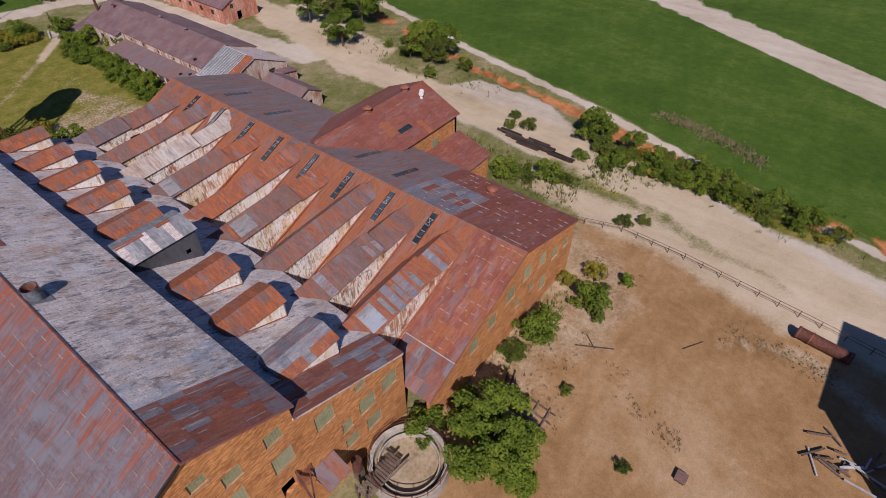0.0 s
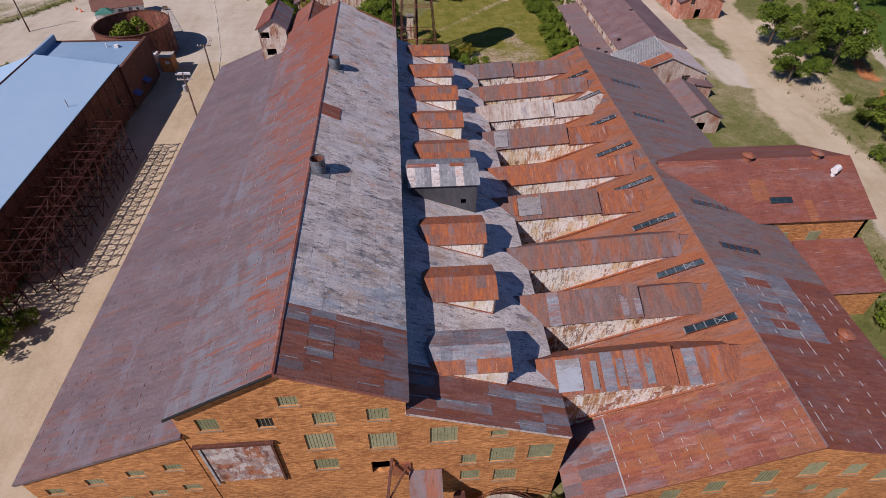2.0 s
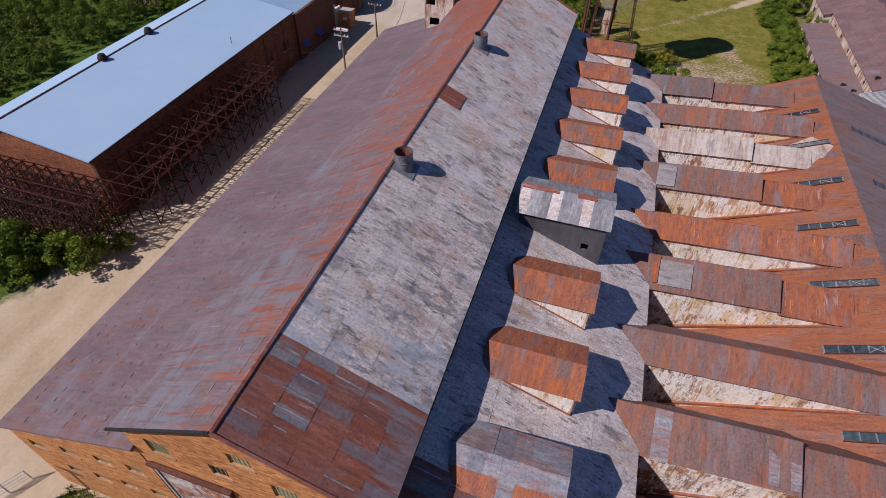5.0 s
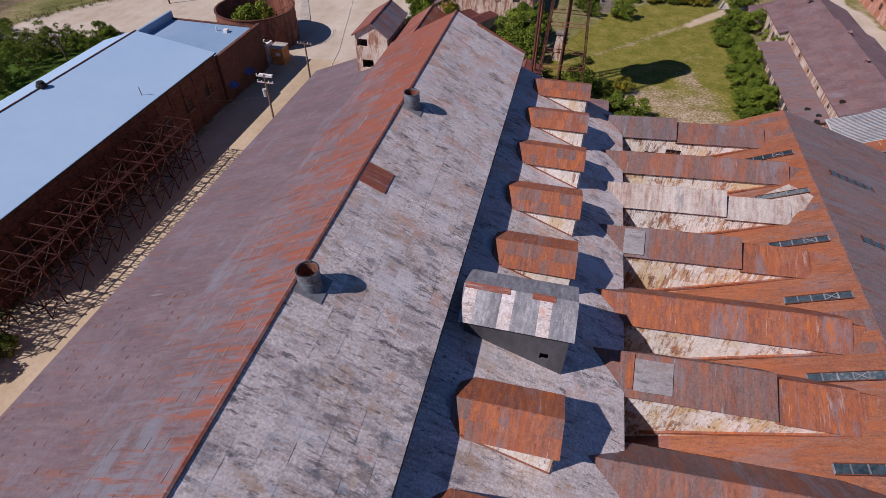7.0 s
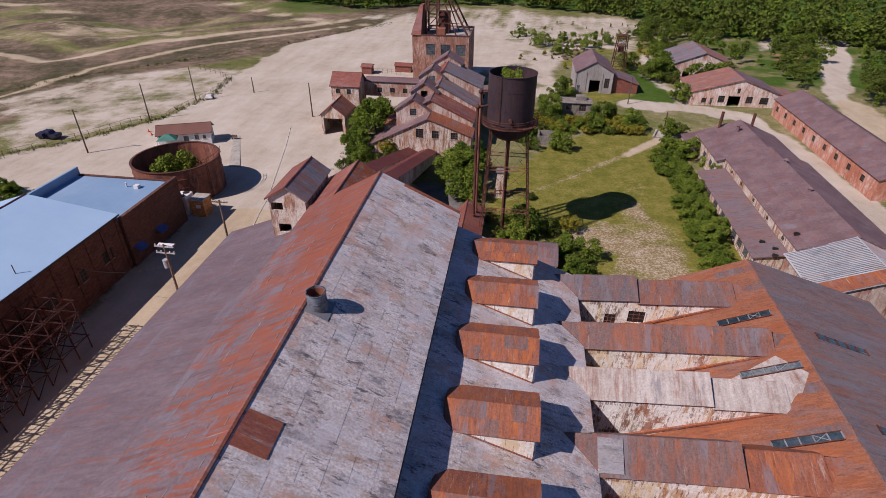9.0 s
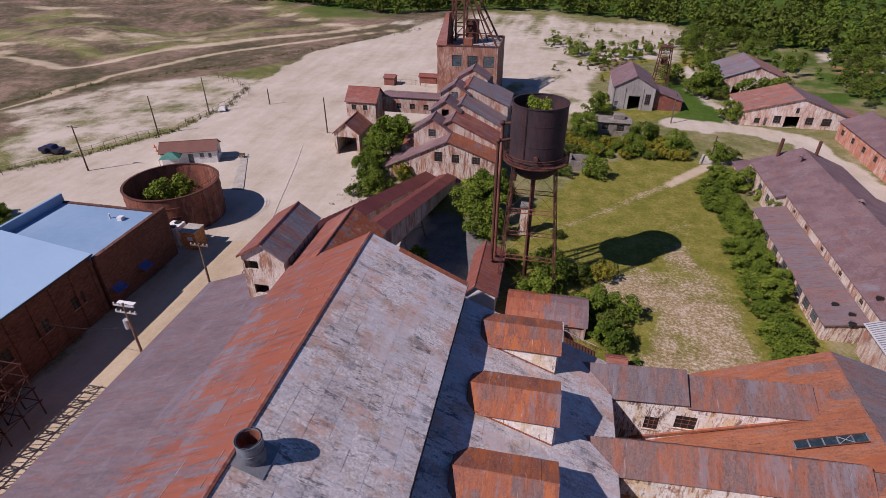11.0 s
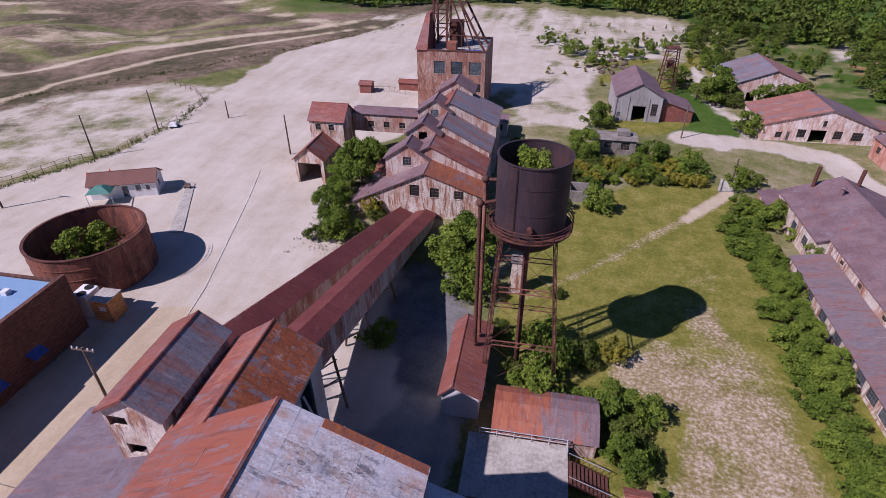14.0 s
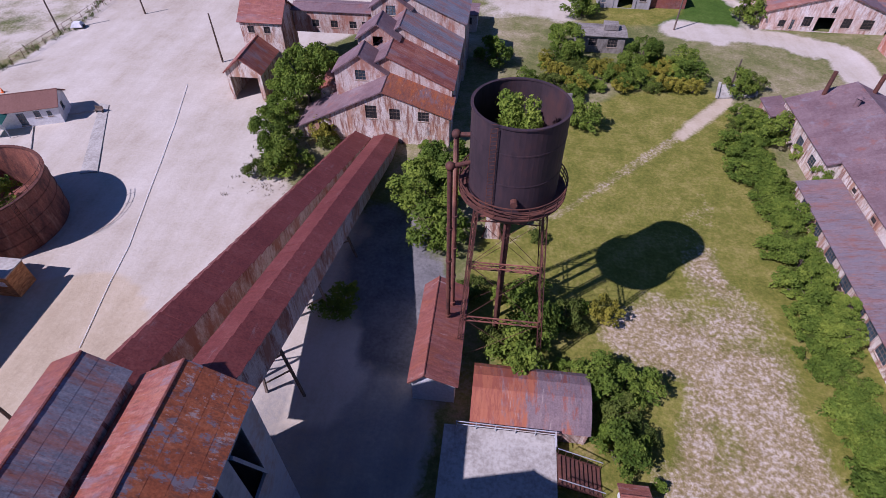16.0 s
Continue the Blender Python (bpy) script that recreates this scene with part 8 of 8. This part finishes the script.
part("eave_trim", made(bar, (EX + 0.2, YF - 0.3, EZ - 0.12), (EX + 0.2, YB, EZ - 0.12), 0.09, 4), M_DARK, mill)
part("eave_trim", made(bar, (LX, YF - 0.3, LZ), (LX, 90, LZ), 0.08, 4), M_EAST, mill)

# ---- the front wall's fittings ----
bd2 = thing("loading_door", (-3.8, 21.9, 7.4), "big whitewashed tin loading door, stained with rust", "door")
part("leaf", made(box, -6.2, -1.5, 21.86, 21.98, 7.2, 12.6), M_DOORTIN, bd2)
part("track", made(box, -6.7, -1.2, 21.7, 21.95, 12.6, 12.85), M_STEEL, bd2)
for x in (-6.4, -1.4):
    part("jamb", made(box, x - 0.08, x + 0.08, 21.8, 21.97, 6.8, 12.6), M_PALE if x < -5 else M_STEEL, bd2)
aw = thing("door_hood", (8.8, 21.4, 5.4), "brown tin hood over a doorway", "awning")
part("hood", made(slab, [(8.0, 21.95, 6.6), (10.6, 21.95, 6.6), (10.6, 19.8, 5.5), (8.0, 19.8, 5.5)], 0.08), M_BROWN, aw)
for x in (8.2, 10.4):
    part("strut", made(bar, (x, 21.95, 4.8), (x, 20.0, 5.5), 0.06, 4), M_STEEL, aw)
hb = thing("hoist_beam", (6.6, 21, 8.4), "rusty timber hoist beam beside a dark doorway", "beam")
part("beam", made(bar, (6.8, 22.0, 8.8), (6.2, 18.8, 6.4), 0.14, 4), M_STEEL, hb)
part("brace", made(bar, (8.0, 22.0, 7.6), (6.3, 19.4, 6.8), 0.09, 4), M_STEEL, hb)
part("plate", made(box, 6.7, 8.2, 21.88, 21.98, 6.0, 8.0), M_RUST, hb)

# round settling tank in front
rc = thing("settling_tank", (15.6, 17.6, 0), "round concrete settling tank with a dirt floor and pipe rail", "tank")
part("wall", made(ring, (15.6, 17.6), 3.5, 3.95, -0.2, 1.9, 56), M_CONC, rc)
part("floor", made(ring, (15.6, 17.6), 0.02, 3.5, 0.2, 0.9, 48), M_DIRT, rc)
part("launder", made(ring, (15.6, 17.6), 2.95, 3.08, 0.9, 1.6, 48), M_CONC, rc)
for z in (2.4, 2.9):
    part("rail", made(ring, (15.6, 17.6), 3.86, 3.92, z, z + 0.05, 48), M_STEEL, rc)
for k in range(16):
    a = 2 * math.pi * k / 16
    part("rail_post", made(bar, (15.6 + 3.89 * math.cos(a), 17.6 + 3.89 * math.sin(a), 1.9), (15.6 + 3.89 * math.cos(a), 17.6 + 3.89 * math.sin(a), 2.95), 0.035, 4), M_STEEL, rc)
wk = thing("timber_walkway", (12.2, 18.2, 0), "collapsing grey timber walkway over the settling tank", "walkway")
for k in range(14):
    part("plank", made(box, 10.4 + 0.34 * k, 10.66 + 0.34 * k, 18.0 + 0.05 * (k % 3), 19.8 - 0.12 * (k % 4), 2.0 + 0.02 * (k % 2), 2.07 + 0.02 * (k % 2)), M_WOOD, wk)
for y in (18.2, 19.5):
    part("bearer", made(bar, (10.2, y, 1.95), (15.6, y - 0.5, 1.95), 0.12, 4), M_WOOD, wk)
    part("post", made(bar, (10.4, y, 0), (10.4, y, 3.2), 0.1, 4), M_WOOD, wk)
dr = thing("rusty_drum", (12.0, 20.9, 0), "rusty steel drum on the walkway's end", "drum")
part("barrel", made(bar, (12.0, 20.9, 2.0), (12.0, 20.9, 3.6), 0.5, 16), M_STEEL, dr)
part("stand", made(box, 11.6, 12.4, 20.5, 21.3, -0.1, 2.0), M_WOOD, dr)
gf = thing("ground_frame", (28.7, 11, 0), "grey timber ground frame half sunk in weeds", "timber frame")
for x in (27.4, 28.4, 29.6):
    part("sleeper", made(bar, (x, 9.0, 0.1), (x + 0.2, 13.2, 0.15), 0.1, 4), M_WOOD, gf)
for y in (9.6, 11.0, 12.4):
    part("sleeper", made(bar, (27.0, y, 0.2), (30.0, y + 0.2, 0.2), 0.1, 4), M_WOOD, gf)

# ---- poles ----
def utility_pole(x, y, h, arms=1, lamp=False, label="weathered timber utility pole"):
    p = thing("utility_pole", (x, y, 0), label, "utility pole", "utility poles")
    part("pole", made(bar, (x, y, -0.2), (x, y, h), 0.17, 8, 0.11), M_WOOD, p)
    for k in range(arms):
        z = h - 0.35 - 0.8 * k
        a = part("crossarm", made(box, x - 1.1, x + 1.1, y - 0.07, y + 0.07, z, z + 0.13), M_PALE if lamp else M_WOOD, p)
        for d in (-1.0, -0.5, 0.5, 1.0):
            part("insulator", made(bar, (x + d, y, z + 0.13), (x + d, y, z + 0.33), 0.06, 6), M_WHITE, a)
    if lamp:
        part("transformer", made(bar, (x - 0.38, y, h - 3.0), (x - 0.38, y, h - 2.0), 0.28, 12), M_PALE, p)
        part("guard", made(box, x - 0.9, x + 0.9, y + 0.15, y + 0.6, h - 0.3, h - 0.2), M_WHITE, p)
    return p
utility_pole(-23.6, 82.0, 11.9, 2, True, "timber utility pole with crossarms and a grey transformer")
utility_pole(-23.6, 94.0, 11.2, 1, False, "timber utility pole with one crossarm")
utility_pole(-24.4, 16.9, 11.5, 1)
for x, y, h in ((-72.9, 151.1, 8.5), (-70.3, 167.4, 8.5), (-35.7, 159.3, 8.0), (-58.4, 176.4, 4.0), (-73.2, 130.2, 9.0), (-64.4, 92.0, 9.0), (41.6, 181.6, 7.0), (46.2, 160.0, 5.0)):
    utility_pole(x, y, h, 0 if h < 9 else 1)
wires = thing("overhead_wire", (-23.4, 87, 8), "thin sagging overhead wire between two poles", "wire")
bm = bmesh.new()
pa, pb = Vector((-23.6, 82, 9.2)), Vector((-38.4, 84, 6.0))
prev = pa
for k in range(1, 13):
    s = k / 12
    q = pa.lerp(pb, s) - Vector((0, 0, 3.2 * s * (1 - s)))
    bar(bm, prev, q, 0.025, 4)
    prev = q
part("strand", bm, M_DARK, wires)

gt = thing("pipe_gate", (-23.4, 19.6, 0), "grey pipe gate standing open beside the pole", "gate")
ga_, gb_ = Vector((-24.2, 18.4, 0)), Vector((-22.7, 21.2, 0))
for z in (0.35, 0.7, 1.05, 1.4):
    part("rail", made(bar, ga_ + Vector((0, 0, z)), gb_ + Vector((0, 0, z)), 0.035, 6), M_PALE, gt)
for f in (0, 0.5, 1):
    part("post", made(bar, ga_.lerp(gb_, f), ga_.lerp(gb_, f) + Vector((0, 0, 1.5)), 0.045, 6), M_PALE, gt)

# ---- the western yard ----
wh = house("white_house", -61.6, -51.2, 136.9, 141.3, 2.7, 1.3, "x", M_WHITE, M_SHINGLE, "small white house with a brown shingled roof", "house", rot=22, sheets=(12, 2), seed=90,
           cuts=[("S", -54.4, -53.6, 1.2, 2.2, "win"), ("S", -56.6, -55.6, 0.2, 2.1, "win"), ("S", -52.8, -52.2, 1.2, 2.0, "win"), ("E", 138.4, 139.4, 1.2, 2.2, "win")])
cn = thing("green_canopy", (-57.4, 134.8, 0), "green canopy tent before the white house", "canopy")
part("canvas", made(hexa, [(-59.2, 132.8, 2.2), (-55.6, 134.2, 2.2), (-56.8, 137.2, 2.2), (-60.2, 135.8, 2.2)], [(-58.0, 134.6, 3.1), (-57.4, 134.8, 3.1), (-57.6, 135.4, 3.1), (-58.2, 135.2, 3.1)]), M_TEAL, cn)
for x, y in ((-59.1, 132.9), (-55.7, 134.3), (-56.9, 137.1), (-60.1, 135.7)):
    part("pole", made(bar, (x, y, 0), (x, y, 2.2), 0.05, 6), M_PALE, cn)
sw = thing("concrete_walk", (-45.4, 137, 0), "pale concrete path from the house to the tank", "path", kind="structure")
part("slab", made(hexa, [(-48.6, 144.4, -0.02), (-47.0, 144.0, -0.02), (-39.6, 128.6, -0.02), (-41.6, 128.0, -0.02)], [(-48.6, 144.4, 0.06), (-47.0, 144.0, 0.06), (-39.6, 128.6, 0.06), (-41.6, 128.0, 0.06)]), M_CONC, sw)
part("kerb", made(bar, (-54.5, 139.6, 0.05), (-48.0, 142.4, 0.05), 0.1, 4), M_CONC, sw)
part("kerb", made(bar, (-51.0, 131.8, 0.05), (-55.5, 139.0, 0.05), 0.08, 4), M_CONC, sw)
bb = thing("garden_bench", (-47.2, 142.0, 0), "small dark bench beside the path", "bench")
part("seat", made(box, -47.8, -46.6, 141.8, 142.2, 0.4, 0.5), M_WOOD, bb)
part("back", made(box, -47.8, -46.6, 142.2, 142.27, 0.5, 0.95), M_WOOD, bb)
for x in (-47.7, -46.7):
    part("leg", made(box, x - 0.05, x + 0.05, 141.85, 142.15, 0, 0.4), M_WOOD, bb)
car = thing("parked_car", (-87.3, 136.6, 0), "dark blue pickup parked on the gravel with a door open", "car")
bm = bmesh.new()
box(bm, -89.6, -84.6, 135.7, 137.6, 0.45, 1.15)
hexa(bm, [(-88.2, 135.8, 1.15), (-85.9, 135.8, 1.15), (-85.9, 137.5, 1.15), (-88.2, 137.5, 1.15)], [(-87.8, 135.95, 1.8), (-86.2, 135.95, 1.8), (-86.2, 137.35, 1.8), (-87.8, 137.35, 1.8)])
bmesh.ops.bevel(bm, geom=bm.edges[:], offset=0.08, segments=2, affect="EDGES")
part("body", bm, M_CAR, car)
part("door", made(box, -87.0, -86.93, 134.8, 135.7, 0.5, 1.5), M_CAR, car)
for x in (-88.6, -85.5):
    for y in (135.65, 137.45):
        part("wheel", made(bar, (x, y, 0.36), (x, y + 0.2, 0.36), 0.36, 16), M_DARK, car)
for k, (x, y) in enumerate(((-68.4, 143.6), (-66.6, 141.8), (-65.2, 145.6), (-63.8, 142.0))):
    c = thing("traffic_cone", (x, y, 0), "small orange traffic cone", "traffic cone", "cones by the gate")
    part("cone", made(bar, (x, y, 0.05), (x, y, 0.75), 0.2, 10, 0.03), M_CONE, c)
    part("base", made(box, x - 0.25, x + 0.25, y - 0.25, y + 0.25, 0, 0.05), M_CONE, c)
gb = thing("stone_boulder", (-15.6, 122.6, 0), "round pale yellow boulder beside the conveyor", "boulder")
bm = bmesh.new()
bmesh.ops.create_icosphere(bm, subdivisions=3, radius=0.75, matrix=Matrix.Translation((-13.2, 122.4, 0.6)))
for v in bm.verts:
    v.co += v.normal * 0.1 * noise.noise(v.co * 1.5)
part("stone", bm, M_SAND, gb, smooth=True)
dm = thing("white_dinghy", (-67.2, 168.8, 0), "small white trailer cover by the fence", "trailer")
part("cover", made(hexa, [(-68.2, 167.8, 0.3), (-66.2, 168.4, 0.3), (-66.6, 170.0, 0.3), (-68.6, 169.4, 0.3)], [(-67.8, 168.2, 1.0), (-66.6, 168.6, 1.0), (-66.9, 169.6, 1.0), (-68.1, 169.2, 1.0)]), M_WHITE, dm)
part("axle", made(bar, (-68.3, 168.6, 0.3), (-66.2, 169.2, 0.3), 0.28, 10), M_DARK, dm)


def fence(name, pts, h, gap, label, rails=(0.5, 1.0), mat=None):
    f = thing(name, (*pts[0], 0), label, "fence")
    for (ax, ay), (bx_, by) in zip(pts, pts[1:]):
        n = max(1, round(math.hypot(bx_ - ax, by - ay) / gap))
        for k in range(n):
            s = k / n
            part("post", made(bar, (ax + (bx_ - ax) * s, ay + (by - ay) * s, -0.1), (ax + (bx_ - ax) * s, ay + (by - ay) * s, h), 0.05, 5), mat or M_STEEL, f)
        for r in rails:
            part("rail", made(bar, (ax, ay, h * r), (bx_, by, h * r), 0.03, 4), mat or M_STEEL, f)
    return f
fence("wire_fence", [(-96, 113), (-86.4, 127.3), (-79.1, 138.6), (-75.1, 147.4), (-70.2, 152)], 1.5, 2.6, "low wire fence with weeds along the yard")
fence("wire_fence", [(-69.5, 154), (-68.4, 172), (-68.5, 184), (-76, 192), (-88, 199)], 1.5, 2.6, "wire fence round the gravel lot")
fence("pipe_fence", [(59.6, 24), (62.2, 16.2), (62, 6.8), (60.3, -10.8), (59, -22)], 1.1, 2.6, "rusty double-pipe fence between yard and road", (0.55, 0.98))
fence("wire_fence", [(-64, 112), (-57, 109), (-54, 111)], 1.4, 1.5, "short wooden fence behind the round tank", (0.4, 0.9), M_WOOD)
fence("timber_rail", [(-33, 201), (-27, 202), (-21, 200)], 1.4, 1.6, "grey timber railing before the shaft house", (0.5, 0.95), M_WOOD)

# ---- the front yard ----
bo = thing("boiler_pipe", (58, -12, 0), "big rusty riveted pipe lying in the dirt", "pipe")
part("barrel", made(bar, (57.2, -8.6, 0.75), (56.6, -14.6, 0.75), 0.75, 24), M_STEEL, bo)
for s in (0.02, 0.25, 0.95):
    p = Vector((57.2, -8.6, 0.75)).lerp(Vector((56.6, -14.6, 0.75)), s)
    q = p + Vector((-0.02, -0.18, 0))
    part("band", made(bar, p, q, 0.82, 24), M_RTANK, bo)
for x, y, s, lab in ((31.2, -4.0, 0.9, "rusty square tin lid on the dirt"),):
    l = thing("well_cover", (x, y, 0), lab, "cover")
    part("plate", made(box, x - 0.6, x + 0.6, y - 0.55, y + 0.55, 0.35, 0.45), M_BROWN, l)
    part("curb", made(box, x - 0.5, x + 0.5, y - 0.45, y + 0.45, -0.1, 0.35), M_WOOD, l)
tr = random.Random(55)
for k in range(22):
    x, y = 40.5 + 5.5 * tr.random(), -19.5 + 6 * tr.random()
    a, ln = tr.uniform(0, 3.14), tr.uniform(1.2, 3.6)
    p = thing("timber_scrap", (x, y, 0), "weathered scrap timber beam in a heap", "timber", "timber heap")
    part("beam", made(bar, (x - math.cos(a) * ln / 2, y - math.sin(a) * ln / 2, 0.12 + 0.05 * (k % 5)), (x + math.cos(a) * ln / 2, y + math.sin(a) * ln / 2, 0.15 + 0.12 * (k % 5)), 0.11, 4), M_WOOD if k % 3 else M_PALE, p)
for k in range(24):
    y, lay = 33.0 + 12.5 * (k % 8) / 8 + tr.uniform(-0.8, 0.8), k // 8
    x = 73.6 + 0.5 * (k % 4) + tr.uniform(-0.3, 0.3)
    p = thing("sleeper", (x, y, 0), "dark old railway sleeper in a long row", "timber", "sleeper pile")
    part("beam", made(box, x - 0.15, x + 0.15, y - 2.2, y + 2.2, 0.02 + 0.27 * lay, 0.27 + 0.27 * lay), M_DARKWOOD, p)
for x, y, a, ln, r in ((40.5, 9.8, 2.1, 4.6, 0.07), (29.2, 15.4, 0.3, 3.8, 0.12), (30.2, 15.0, 0.28, 3.4, 0.1), (41.0, 10.6, 0.9, 2.2, 0.05), (48.0, 0.6, 2.6, 3.0, 0.05)):
    p = thing("fallen_pole", (x, y, 0), "dark fallen pole lying on the dirt", "pole", "fallen poles")
    part("pole", made(bar, (x - math.cos(a) * ln / 2, y - math.sin(a) * ln / 2, r), (x + math.cos(a) * ln / 2, y + math.sin(a) * ln / 2, r + 0.05), r, 6), M_DARKWOOD, p)


def rubble(name, n, fn, s0, s1, mat, label, seed):
    rng = random.Random(seed)
    bm = bmesh.new()
    for k in range(n):
        x, y = fn(rng)
        s = rng.uniform(s0, s1)
        r = bmesh.ops.create_icosphere(bm, subdivisions=1, radius=s, matrix=Matrix.Translation((x, y, s * 0.25)) @ Matrix.Diagonal((rng.uniform(0.7, 1.4), rng.uniform(0.7, 1.4), rng.uniform(0.4, 0.8), 1)))
        for v in r["verts"]:
            v.co += Vector((rng.uniform(-1, 1), rng.uniform(-1, 1), rng.uniform(-1, 1))) * s * 0.18
    tagged(part(name, bm, mat), label, "rubble", kind="stuff")
rubble("rubble", 170, lambda r: (52.6 + 1.0 * r.random() + r.gauss(0, 0.7), -2.0 - 12 * r.random()), 0.03, 0.13, M_DRYGRASS, "broken concrete and dirt rubble", 61)
rubble("rubble", 60, lambda r: (24 + 12 * r.random(), 228 + 24 * r.random()), 0.3, 0.9, M_WOOD, "grey heap of old machine scrap", 63)

# unseen plain block, added only to cast the shadow on the yard
ob_ = thing("ore_bin", (44, -32, 0), "tall plain block added out of view to shade the yard", "building")
part("wall", made(box, 33.0, 47.5, -44, -25.5, -0.2, 19.5), M_MILLWALL, ob_)
part("roof", made(box, 32.7, 47.8, -44.3, -25.2, 19.5, 19.8), M_RED, ob_)


# ---- pale things on the yard ----
cb = thing("ground_cable", (-32, 128, 0), "thin white cable lying across the gravel yard", "cable")
run = [(-38.2, 151.4), (-34.8, 140.1), (-30.9, 125.0), (-28.6, 116.4), (-27.8, 111.2), (-26.2, 103.2)]
for (ax_, ay_), (bx_, by_) in zip(run, run[1:]):
    part("cable", made(slab, [(ax_ - 0.025, ay_, 0.05), (ax_ + 0.025, ay_, 0.05), (bx_ + 0.025, by_, 0.05), (bx_ - 0.025, by_, 0.05)], 0.05), M_WHITE, cb)
br = thing("concrete_bridge_slab", (47, 159, 0), "low concrete slab with kerbs where the footpath ends", "slab")
part("slab", made(slab, [(45, 161.2, 0.2), (50.4, 161.9, 0.2), (49.4, 158.2, 0.2), (43.7, 156.9, 0.2)], 0.3), M_CONC, br)
for p, q in (((45, 161.4), (43.5, 156.9)), ((50.6, 162.0), (49.6, 158.2))):
    part("kerb", made(bar, (*p, 0.35), (*q, 0.35), 0.28, 4), M_CONC, br)
